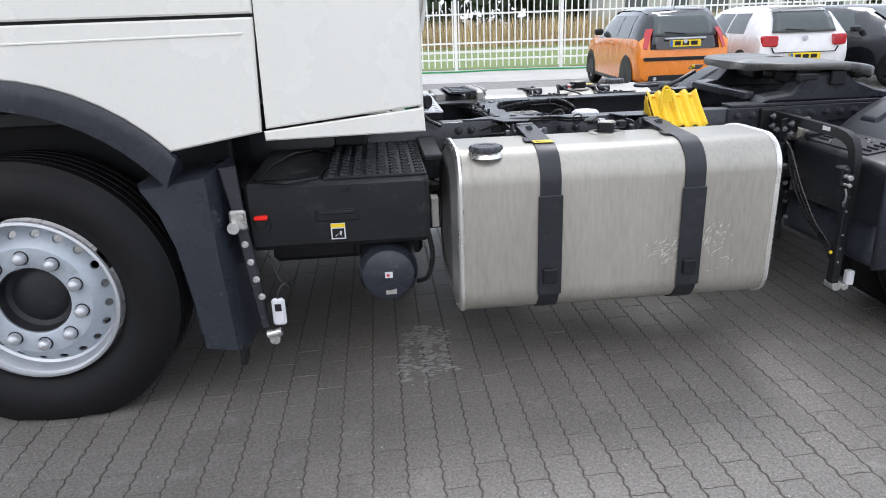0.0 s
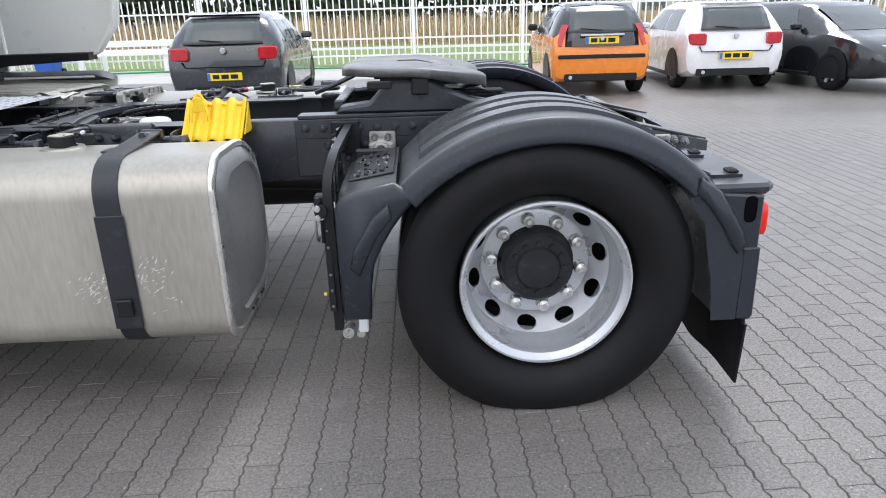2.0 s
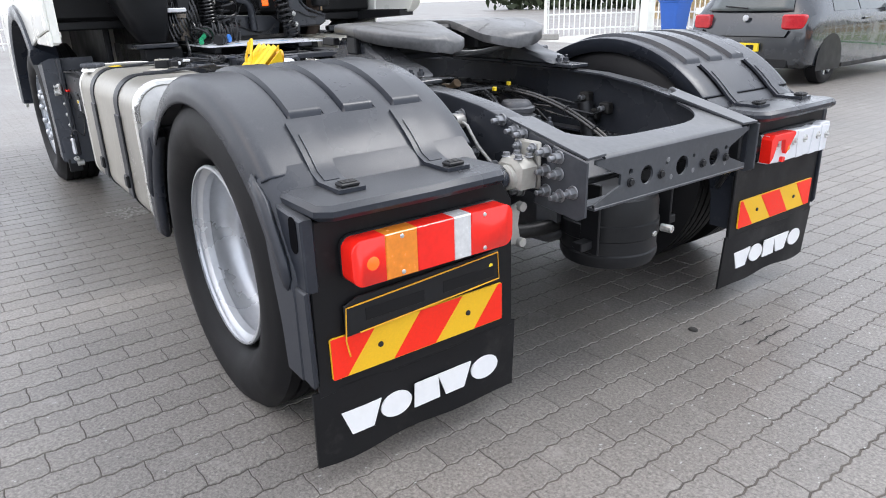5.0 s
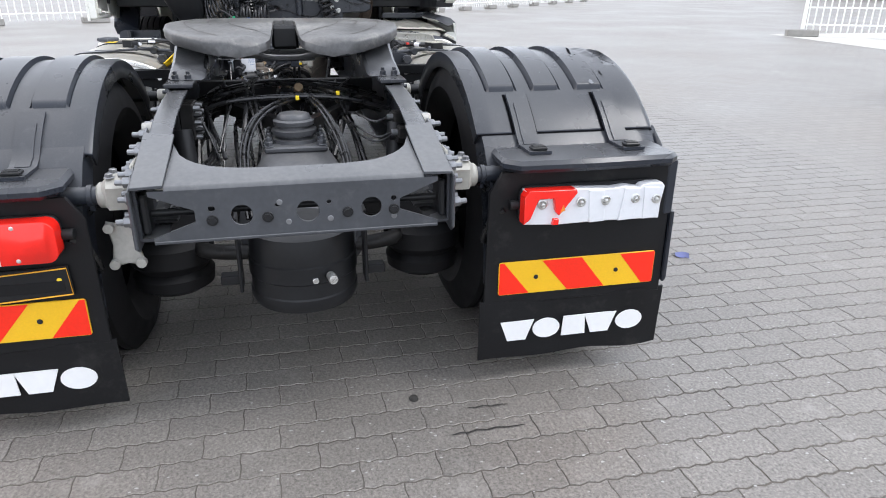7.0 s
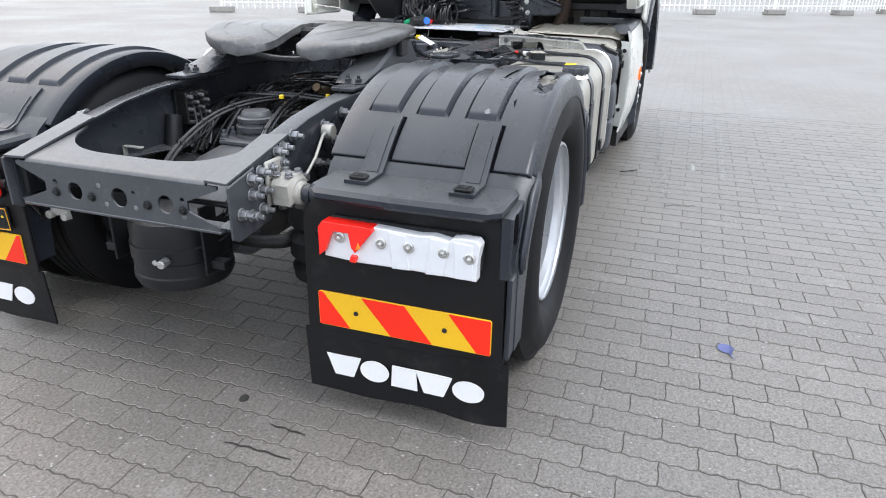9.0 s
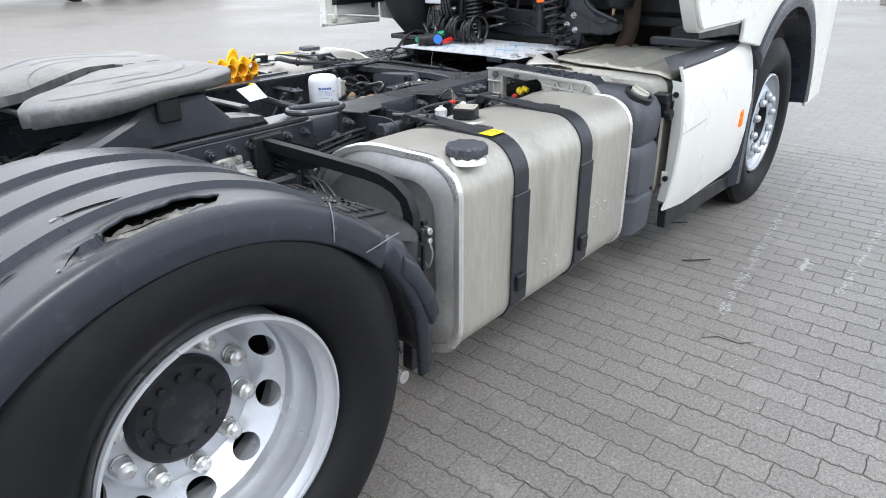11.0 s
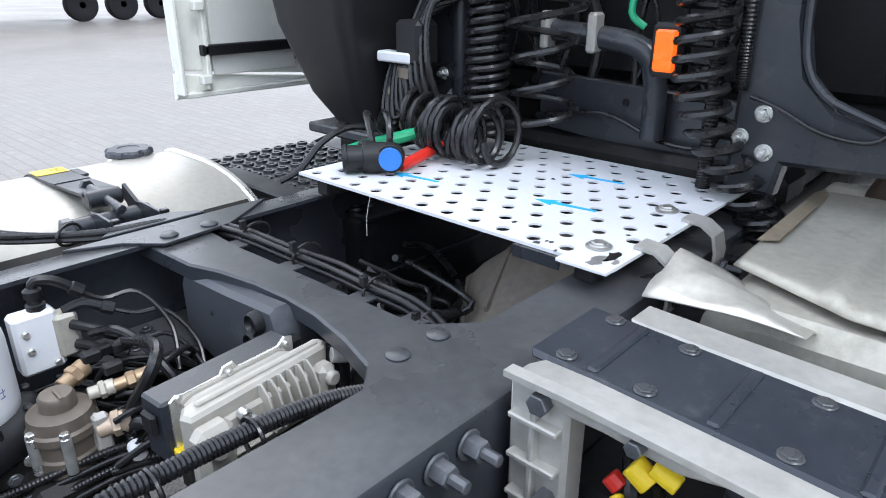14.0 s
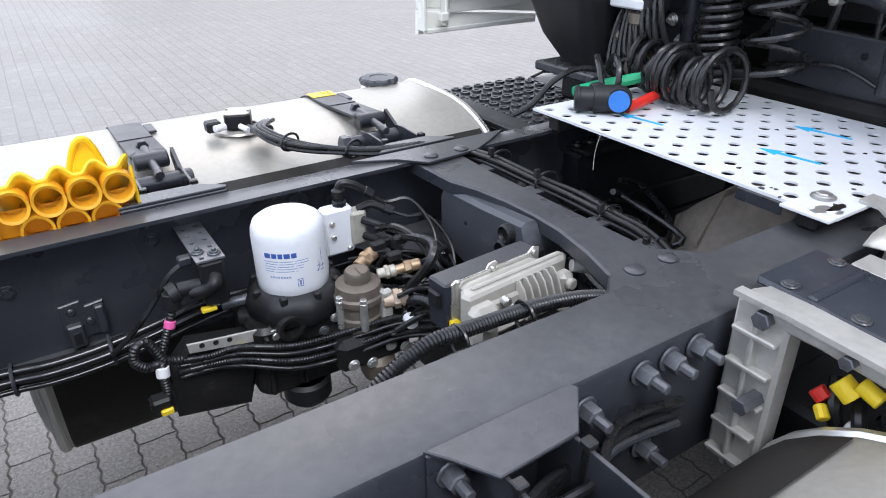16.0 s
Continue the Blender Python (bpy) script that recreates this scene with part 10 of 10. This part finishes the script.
# ---- parked cars ----
def car(label, at, yaw, body, L_=3.85, W_=1.68, H_=1.47, roof=None, tailgate=None, plate_z=0.55, strip=None, lights="low"):
    """A small hatchback, its tail at the origin, its nose towards +y."""
    root = thing("parked_car", (0, 0, 0), label, "car", "cars parked along the fence")
    k, kw, kh = L_ / 3.85, W_ / 1.68, H_ / 1.47
    st = [(0.00, 0.66, 0.74, 0.58, 0.36, 0.66, 0.70), (0.03, 0.76, 0.80, 0.60, 0.28, 0.80, 0.86), (0.10, 0.80, 0.83, 0.62, 0.24, 0.92, 1.04), (0.20, 0.82, 0.84, 0.61, 0.22, 0.95, 1.24), (0.34, 0.83, 0.845, 0.60, 0.20, 0.955, 1.38), (0.55, 0.835, 0.85, 0.59, 0.19, 0.955, 1.445), (1.00, 0.84, 0.85, 0.585, 0.19, 0.95, 1.47), (1.80, 0.84, 0.85, 0.58, 0.19, 0.94, 1.47), (2.25, 0.84, 0.85, 0.57, 0.19, 0.93, 1.42), (2.65, 0.84, 0.845, 0.58, 0.19, 0.92, 1.22), (2.98, 0.83, 0.84, 0.62, 0.19, 0.91, 0.99), (3.35, 0.82, 0.82, 0.60, 0.20, 0.84, 0.90), (3.65, 0.76, 0.77, 0.55, 0.22, 0.72, 0.79), (3.80, 0.64, 0.66, 0.45, 0.26, 0.60, 0.64), (3.85, 0.50, 0.54, 0.40, 0.34, 0.52, 0.56)]
    st = [(a * k, b * kw, c * kw, d * kw, e, f * kh, h * kh) for a, b, c, d, e, f, h in st]
    def half(q):
        y, hs, hb, hr, zb, zt, zz = q
        return [(0, zb), (hs * 0.9, zb), (hs, zb + 0.06), (hb, zb + (zt - zb) * 0.5), (hb, zb + (zt - zb) * 0.75), (hb * 0.975, zt), ((hb + hr) / 2 * 0.99, (zt + zz) / 2 + 0.02 * (zz - zt)), (hr, zz - 0.06 * min(1, (zz - zt) * 4)), (hr * 0.8, zz - 0.012), (0, zz)]
    rs = []
    for q in st:
        h = half(q)
        ring = [(x, q[0], z) for x, z in h] + [(-x, q[0], z) for x, z in h[-2:0:-1]]
        rs.append(ring)
    b = part("body", G().rings(rs), [body, roof or body], root, sharp=38)
    if roof:
        for f in b.data.polygons:
            if f.center.z > 0.97 * kh and 0.02 < f.center.y < 2.9 * k:
                f.material_index = 1
    def interp(y, i):
        for p, q in zip(st[:-1], st[1:]):
            if p[0] <= y <= q[0]:
                t = (y - p[0]) / (q[0] - p[0])
                return p[i] + (q[i] - p[i]) * t
        return st[-1][i]
    def side_x(y, z):
        q = tuple(interp(y, i) for i in range(7))
        h = half(q)
        for (x0, z0), (x1, z1) in zip(h[1:-1], h[2:]):
            if z0 <= z <= z1:
                return x0 + (x1 - x0) * (z - z0) / (z1 - z0 + 1e-9)
        return h[-2][0]
    def y_at(z):
        for p, q in zip(st[:-1], st[1:]):
            if p[6] <= z <= q[6]:
                return p[0] + (q[0] - p[0]) * (z - p[6]) / (q[6] - p[6])
        return 0.5
    def y_front(z):
        for p, q in zip(st[:-1], st[1:]):
            if p[0] > 1.5 and p[6] >= z >= q[6]:
                return p[0] + (q[0] - p[0]) * (p[6] - z) / (p[6] - q[6])
        return 2.9
    # rear screen and tailgate follow the tail's slope
    def tail_patch(z0, z1, w0, w1, o, name, m, n=6):
        rows_ = []
        for i in range(n + 1):
            z = z0 + (z1 - z0) * i / n
            w = w0 + (w1 - w0) * i / n
            y = y_at(z) - o
            rows_.append([(w * u, y + 0.03 * abs(u) ** 4, z) for u in (-1, -0.75, -0.4, 0, 0.4, 0.75, 1)])
        ob = part(name, G().rings(rows_, False, False, closed=False), m, b, sharp=60)
        so = ob.modifiers.new("thickness", "SOLIDIFY")
        so.thickness = 0.012
        return ob
    if tailgate:
        tail_patch(0.66 * kh, 1.43 * kh, 0.63 * kw, 0.57 * kw, 0.034, "tailgate", tailgate)
    tail_patch(1.00 * kh, 1.36 * kh, 0.58 * kw, 0.50 * kw, 0.050, "rear_window", M_GLASS)
    if roof:
        rows_ = []
        for i in range(9):
            y = (0.42 + 1.95 * i / 8) * k
            z = interp(y, 6)
            rows_.append([(interp(y, 3) * u, y, z + 0.006 - 0.05 * abs(u) ** 6) for u in (-1, -0.8, -0.4, 0, 0.4, 0.8, 1)])
        part("roof", G().rings(rows_, False, False, closed=False), roof, b, sharp=60)
    rows_ = []
    for i in range(5):
        z = (0.98 + 0.38 * i / 4) * kh
        rows_.append([((0.60 - 0.06 * i / 4) * kw * u, y_front(z) + 0.015 - 0.06 * abs(u) ** 3, z) for u in (-1, -0.6, 0, 0.6, 1)])
    part("windscreen", G().rings(rows_, False, False, closed=False), M_GLASS, b, sharp=60)
    for s in (-1, 1):
        for y0, y1 in ((0.62, 1.30), (1.36, 2.30)):
            rows_ = []
            for i in range(5):
                z = (0.975 + 0.36 * i / 4) * kh
                row = []
                for j in range(7):
                    y = (y0 + (y1 - y0) * j / 6 + (0.10 * i / 4 if y0 < 1 else 0.0) * (1 - j / 6) - (0.26 * i / 4 if y1 > 2 else 0.0) * (j / 6)) * k
                    row.append((s * (side_x(y, z) + 0.006), y, z))
                rows_.append(row)
            part("side_window", G().rings(rows_, False, False, closed=False), M_GLASS, b, sharp=60)
        g = G().box(min(s * 0.80 * kw, s * 0.98 * kw), max(s * 0.80 * kw, s * 0.98 * kw), 2.30 * k, 2.40 * k, 0.98 * kh, 1.10 * kh, 0.03)
        part("mirror", g, body if lights != "tall" else M_BLACK, b)
        if lights == "tall":
            zs = ((0.62, 0.70), (0.80, 0.79), (1.0, 0.72), (1.12, 0.66))
            g = G().rings([[(s * w * kw, y_at(z * kh) + 0.01 + 0.02, z * kh), (s * (w - 0.11) * kw, y_at(z * kh) - 0.028, z * kh), (s * (w - 0.10) * kw, y_at(z * kh) + 0.09, z * kh), (s * (w + 0.012) * kw, y_at(z * kh) + 0.13, z * kh)] for z, w in zs])
        else:
            g = G().prism(rrect(0.50 * kw, 0.775 * kw, 0.76 * kh, 0.95 * kh, 0.04, 4), "y", -0.038, 0.20, 0.014)
            g.v = [(s * x, y + max(0.0, abs(x) - 0.62 * kw) * 0.45, z) for x, y, z in g.v]
        part("tail_light", g, M_TAILRED, b, "dark red tail light")
        g = G().prism(rrect(0.42 * kw, 0.72 * kw, 0.62 * kh, 0.76 * kh, 0.04, 4), "y", L_ - 0.36, L_ - 0.10, 0.012)
        g.v = [(s * x, y - (abs(x) - 0.4 * kw) * 0.6, z) for x, y, z in g.v]
        part("headlight", g, M_CLEAR, b)
        for yw in (0.62 * k, 3.08 * k):
            xw = s * 0.80 * kw
            g = G().lathe([(0.19, 0.0), (0.22, -0.012), (0.27, -0.008), (0.305, 0.01), (0.31, 0.05), (0.31, 0.15), (0.27, 0.19), (0.19, 0.19)], (0, 0, 0), "y", 36, close=False)
            m = Matrix.Translation((xw + s * 0.035, yw, 0.31)) @ Matrix.Rotation(radians(-90 if s < 0 else 90), 4, "Z") @ Matrix.Rotation(0, 4, "X")
            w = part("wheel", g.move(m), M_RUBBER, root, "black tyre on an alloy rim")
            g = G().lathe([(0.20, 0.004), (0.196, 0.02), (0.185, 0.05), (0.05, 0.03), (0.0001, 0.02)], (0, 0, 0), "y", 30, close=False).move(m)
            part("rim", g, M_HUB, w)
            for i in range(7):
                a = 2 * math.pi * i / 7
                g = G()
                d = Vector((math.cos(a), 0, math.sin(a)))
                e = Vector((-math.sin(a), 0, math.cos(a)))
                ring = lambda yy: [tuple(d * 0.04 + e * 0.02 + Vector((0, yy + 0.012, 0))), tuple(d * 0.19 + e * 0.026 + Vector((0, yy, 0))), tuple(d * 0.19 - e * 0.026 + Vector((0, yy, 0))), tuple(d * 0.04 - e * 0.02 + Vector((0, yy + 0.012, 0)))]
                g.rings([ring(0.002), ring(0.03)]).move(m)
                part("spoke", g, M_RIM, w)
            # dark arch
            ya, za = yw, 0.31
            g = G()
            pts = arc(ya, za, 0.355, 0, 180, 18) + [(ya - 0.355, 0.19), (ya + 0.355, 0.19)]
            xo = side_x(yw, 0.5) + 0.004
            g.prism(pts, "x", s * xo - 0.004, s * xo, 0.0)
            part("wheel_arch", g, M_BLACK, b)
    # bumper shadow strip, plate, handle, badge, wiper
    # Black strip paints the shadow under the tail bumper.
    part("bumper_shadow", G().prism(rrect(-0.62 * kw, 0.62 * kw, 0.24, 0.36, 0.03, 3), "y", -0.004, 0.3, 0.01), M_BLACK, b)
    if strip:
        part("bumper_strip", G().prism(rrect(-0.74 * kw, 0.74 * kw, 0.60 * kh, 0.66 * kh, 0.028, 4), "y", -0.022, 0.2, 0.01), M_BLACK, b, "black bumper strip")
    yp = y_at(plate_z + 0.05) if plate_z > 0.70 else 0.0
    pl = part("number_plate", G().box(-0.26, 0.26, yp - 0.070, yp - 0.028, plate_z - 0.055, plate_z + 0.055, 0.004), M_LABEL, b, "yellow number plate with plain dark bars")
    part("plate_band", G().box(-0.258, -0.215, yp - 0.0715, yp - 0.069, plate_z - 0.05, plate_z + 0.05, 0.0005), M_BLUEP, pl)
    for i, (a, c) in enumerate(((-0.18, -0.08), (-0.05, 0.06), (0.09, 0.20))):
        part("plate_bar", G().box(a, c, yp - 0.0715, yp - 0.069, plate_z - 0.032, plate_z + 0.032, 0.0005), M_BLACK, pl)
    if strip:
        part("plate_garnish", G().box(-0.34, 0.34, yp - 0.085, yp - 0.02, plate_z + 0.062, plate_z + 0.092, 0.008), M_RIM, b, "bright bar above the number plate")
    else:
        part("tailgate_seam", G().ribbon([(-0.60 * kw, 0.74 * kh), (-0.56 * kw, 0.655 * kh), (0.56 * kw, 0.655 * kh), (0.60 * kw, 0.74 * kh)], "y", y_at(0.70 * kh) - 0.030, y_at(0.70 * kh), 0.010), M_HOLE, b)
    yb = y_at(0.90 * kh)
    part("badge", G().lathe([(0.045, -0.03), (0.04, -0.04), (0.0001, -0.042)], (0, yb - 0.02, 0.90 * kh), "y", 20, close=False), M_RIM, b)
    part("rear_wiper", G().cyl((0.0, y_at(1.03 * kh) - 0.075, 1.03 * kh), (-0.34, y_at(1.06 * kh) - 0.075, 1.06 * kh), 0.010, 8), M_BLACK, b)
    part("aerial", G().cyl((0, 0.62, H_ - 0.02), (0, 0.50, H_ + 0.16), 0.006, 8), M_BLACK, b)
    part("exhaust", G().cyl((-0.48, -0.02, 0.30), (-0.48, 0.12, 0.30), 0.03, 12), M_NUT, b)
    if lights != "tall":
        part("spoiler", G().prism([(0.36 * k, 1.40 * kh), (0.46 * k, 1.45 * kh), (0.30 * k, 1.43 * kh)], "x", -0.52 * kw, 0.52 * kw, 0.004), body, b)
    for s in (-1, 1):
        part("door_handle", G().box(min(s * 0.845 * kw, s * 0.865 * kw), max(s * 0.845 * kw, s * 0.865 * kw), 1.42 * k, 1.60 * k, 0.84 * kh, 0.87 * kh, 0.006), body, b)
        part("sill_trim", G().box(min(s * 0.80 * kw, s * 0.845 * kw), max(s * 0.80 * kw, s * 0.845 * kw), 1.0 * k, 2.7 * k, 0.19, 0.26, 0.01), M_BLACK, b)
    root.matrix_world = pose(at[0], at[1], 0, 0, 0, yaw)
    return root


M_TAILRED = mat("dark_red_lamp", (0.50, 0.022, 0.030), 0.14, vary=0.25, scale=14, bump=0.03, coat=0.5)
M_CARO = mat("orange_car_paint", (0.82, 0.24, 0.02), 0.25, vary=0.03, bump=0, coat=0.7)
M_CARW = mat("white_car_paint", (0.80, 0.80, 0.80), 0.25, vary=0.03, bump=0, coat=0.7)
M_CARB = mat("black_car_paint", (0.012, 0.013, 0.016), 0.2, vary=0.1, bump=0, coat=0.8)
M_CARG = mat("dark_grey_car_paint", (0.040, 0.045, 0.052), 0.22, metal=0.3, vary=0.1, bump=0, coat=0.8)
car("small orange hatchback with black roof and tailgate, parked tail first", (2.50, 7.55), -3, M_CARO, 3.75, 1.56, 1.44, roof=M_CARB, tailgate=M_CARB, plate_z=0.86, strip=True, lights="tall")
car("white hatchback with red tail lights, parked tail first", (4.72, 7.75), -4, M_CARW, 3.97, 1.60, 1.40, plate_z=0.56)
car("dark grey hatchback with tinted windows, parked tail first", (-3.32, 7.35), 1, M_CARG, 4.23, 1.75, 1.43, plate_z=0.50)
car("glossy black hatchback parked nose towards the yard", (6.35, 10.85), 190, M_CARB, 4.20, 1.72, 1.36, plate_z=0.56)


# ---- parked trailer across the yard ----
tr = thing("parked_trailer", (-9, -23, 0), "dark parked trailer with several wheels across the yard", "trailer")
part("bed", G().box(-16, -4, -25.2, -22.9, 0.95, 1.25, 0.02), M_RUST, tr, "rust-brown trailer bed")
part("side_wall", G().box(-16, -4, -22.95, -22.9, 1.25, 3.2, 0.01), M_CONC, tr)
for x in (-13.0, -11.7, -10.4, -6.4):
    g = G().lathe([(0.28, 0.0), (0.36, -0.02), (0.48, 0.0), (0.50, 0.06), (0.50, 0.3), (0.3, 0.34)], (x, 0, 0.50), "y", 30)
    g.v = [(a, -22.9 - b, c) for a, b, c in g.v]
    w = part("wheel", g, M_RUBBER, tr)
    g = G().lathe([(0.28, 0.0), (0.25, 0.05), (0.12, 0.08), (0.10, 0.0), (0.0001, 0.0)], (x, 0, 0.50), "y", 24, close=False)
    g.v = [(a, -22.9 - b, c) for a, b, c in g.v]
    part("rim", g, M_RIM, w)


# ---- marks on the paving ----
M_CHALK = mat("worn_white_mark", (0.38, 0.375, 0.36), 0.8, vary=0.15, bump=0.1)
M_CRACK = mat("dark_open_joint", (0.030, 0.028, 0.025), 0.9, vary=0.2, bump=0)
rm = random.Random(21)


def flecks(name, label, rows, m, n, spread, size, wide=1.0):
    """Small flat patches strewn along lines."""
    g = G()
    for (xa, ya), (xb, yb) in rows:
        for i in range(n):
            t = rm.random()
            x, y = xa + (xb - xa) * t + rm.gauss(0, spread), ya + (yb - ya) * t + rm.gauss(0, spread)
            r = size * rm.uniform(0.3, 1.0)
            a0 = rm.uniform(0, 6)
            pts = [(x + wide * r * rm.uniform(0.5, 1.2) * math.cos(a0 + k * 1.05), y + 1.3 * r * rm.uniform(0.5, 1.2) * math.sin(a0 + k * 1.05)) for k in range(6)]
            h = 0.0028 + 0.0007 * rm.random()
            g.add([(px, py, h) for px, py in pts], [tuple(range(6))])
    return single(name, g, m, label, "paint mark", kind="stuff")


flecks("chalk_line", "faint broken white line worn into the paving", [((-2.20, 1.575), (-2.75, 1.525)), ((-2.75, 1.525), (-3.30, 1.475)), ((-3.30, 1.475), (-4.0, 1.425)), ((-4.0, 1.425), (-4.8, 1.376)), ((-2.75, 1.945), (-3.4, 1.95)), ((-3.4, 1.95), (-4.3, 1.96)), ((-2.90, 1.735), (-3.06, 1.740))], M_CHALK, 80, 0.010, 0.009)
# Pale flecks paint the gloss of smooth pavers into the ground.
flecks("gloss_patch", "pale flecks put in for the gloss of the dark paving", [((-2.53, -0.68), (-2.56, -1.12)), ((-2.46, -0.64), (-2.48, -1.10)), ((-2.385, -0.66), (-2.39, -1.06)), ((-2.47, -0.60), (-2.45, -0.90))], mat("painted_gloss", (0.33, 0.32, 0.305), 0.42, vary=0.4, scale=40, bump=0.1), 75, 0.020, 0.0085, 2.6)
flecks("grit", "pale specks of grit strewn over the paving", [((0.6, -2.2), (2.4, 2.4)), ((-4.2, -2.6), (0.4, -1.6)), ((-3.8, 2.6), (0.2, 1.5)), ((1.0, 0.0), (1.8, 1.5)), ((0.3, 1.6), (1.6, 0.6))], M_CHALK, 260, 0.5, 0.0055, 0.8)
for k, pts in enumerate((((0.823, 0.488), (0.829, 0.515), (0.823, 0.542), (0.832, 0.566), (0.828, 0.595), (0.833, 0.624)), ((0.953, 0.405), (0.946, 0.432), (0.950, 0.460), (0.942, 0.488), (0.949, 0.520), (0.943, 0.55), (0.950, 0.59), (0.948, 0.642)), ((-1.95, 1.58), (-2.0, 1.63), (-2.0, 1.72), (-2.05, 1.76)), ((-2.02, 1.70), (-2.08, 1.69)), ((-3.95, -2.25), (-3.85, -2.15), (-3.88, -2.0), (-3.8, -1.92)), ((-3.7, -2.3), (-3.62, -2.2), (-3.66, -2.08)))):
    rs = []
    for i, (x, y) in enumerate(pts):
        w = 0.0034 if 0 < i < len(pts) - 1 else 0.002
        rs.append([(x - w, y - w * 0.4, 0.0034), (x + w, y + w * 0.4, 0.0034)])
    single("open_joint", G().rings(rs, False, False, closed=False), M_CRACK, "dark open joint between grey pavers", "crack", "open joints", kind="structure")
for (x, y), (x2, y2) in (((-2.64, 1.23), (-2.74, 1.34)), ((-3.08, 0.95), (-3.18, 1.05))):
    single("twig", G().tube([(x, y, 0.006), ((x + x2) / 2 + 0.02, (y + y2) / 2 - 0.01, 0.009), (x2, y2, 0.006)], 0.0035, 6), M_CRACK, "thin dark twig lying on the paving", "twig", "twigs on the paving")
rs = [[(0.735 + r * math.cos(a), 0.325 + r * 0.8 * math.sin(a * 1.0), z) for a in [i * 0.628 for i in range(10)]] for r, z in ((0.020, 0.002), (0.017, 0.008), (0.008, 0.011))]
single("leaf_litter", G().rings(rs), M_CRACK, "small dark scrap of dead leaf on the paving", "litter")

rs = [[(x, y, 0.004), (x + 0.02, y + 0.012, 0.016 + 0.006 * k), (x + 0.045, y + 0.004, 0.007), (x + 0.06, y + 0.02, 0.004)] for k, (x, y) in enumerate(((-0.25, 1.86), (-0.24, 1.895), (-0.205, 1.91)))]
single("plastic_scrap", G().rings(rs, False, False, closed=False), mat("dull_blue_film", (0.13, 0.15, 0.33), 0.5), "small crumpled scrap of blue plastic film on the paving", "litter")


# ---- pavers ----
pav_g = G()
L, W = 0.225, 0.1125


def paver_outline(x0, y0):
    """One interlocking paver; its long sides run along y."""
    pts = []
    gap, end = 0.0032, 0.0018
    for i in range(9):
        y = y0 + L * i / 8
        pts.append((x0 + W + zig(y) - gap, min(max(y, y0 + end), y0 + L - end)))
    for i in range(3, -1, -1):
        x = x0 + W * i / 4
        pts.append((x if i else x0 + zig(y0 + L) + gap, y0 + L + ((0, -0.0026, 0.0018, 0.0020)[i] if 0 < i < 4 else 0) - end))
    for i in range(7, -1, -1):
        y = y0 + L * i / 8
        pts.append((x0 + zig(y) + gap, min(max(y, y0 + end), y0 + L - end)))
    for i in range(1, 4):
        x = x0 + W * i / 4
        pts.append((x, y0 + (0, -0.0026, 0.0018, 0.0020)[i] + end))
    return pts


def paver_into(g, pts, z):
    c = (sum(p[0] for p in pts) / len(pts), sum(p[1] for p in pts) / len(pts))
    top = [(c[0] + (x - c[0]) * 0.966, c[1] + (y - c[1]) * 0.990, z) for x, y in pts]
    mid = [(x, y, z - 0.0013) for x, y in pts]
    low = [(x, y, -0.0022) for x, y in pts]
    return g.rings([low, mid, top], False, True)


rng = random.Random(4)
cols = int((PX1 - PX0) / W)
count = 0
proto = {}
for i in range(cols):
    x0 = PX0 + i * W
    off = (L / 2 if i % 2 else 0) - L
    for j in range(int((PY1 - PY0) / L) + 2):
        y0 = PY0 + off + j * L
        if y0 + L < PY0 or y0 > PY1 or y0 < PY0 - 0.001 or y0 + L > PY1 + 0.001:
            if y0 + L > PY0 and y0 < PY1:
                a, b = max(y0, PY0), min(y0 + L, PY1)
                pav_g.rings([[(x0 + 0.003, a, -0.0022), (x0 + W - 0.003, a, -0.0022), (x0 + W - 0.003, b, -0.0022), (x0 + 0.003, b, -0.0022)], [(x0 + 0.003, a, 0), (x0 + W - 0.003, a, 0), (x0 + W - 0.003, b, 0), (x0 + 0.003, b, 0)]], False, True)
            continue
        z = rng.uniform(-0.0005, 0.0010)
        if 0.62 < x0 < 1.75 and -0.75 < y0 < 1.30 and count < 300:
            key = i % 2
            if key not in proto:
                pr = part("paver", paver_into(G(), paver_outline(x0, y0), 0.0), M_PAVER, pavement, sharp=12, pivot=(x0, y0, 0))
                pr.location.z = z
                proto[key] = pr
            else:
                nb = new("paver", proto[key].data)
                nb.parent = pavement
                nb.location = (x0, y0, z)
            count += 1
        else:
            paver_into(pav_g, paver_outline(x0, y0), z)
rest = part("paver_field", pav_g, M_PAVER, pavement, sharp=12)
tagged(rest, kind="stuff")
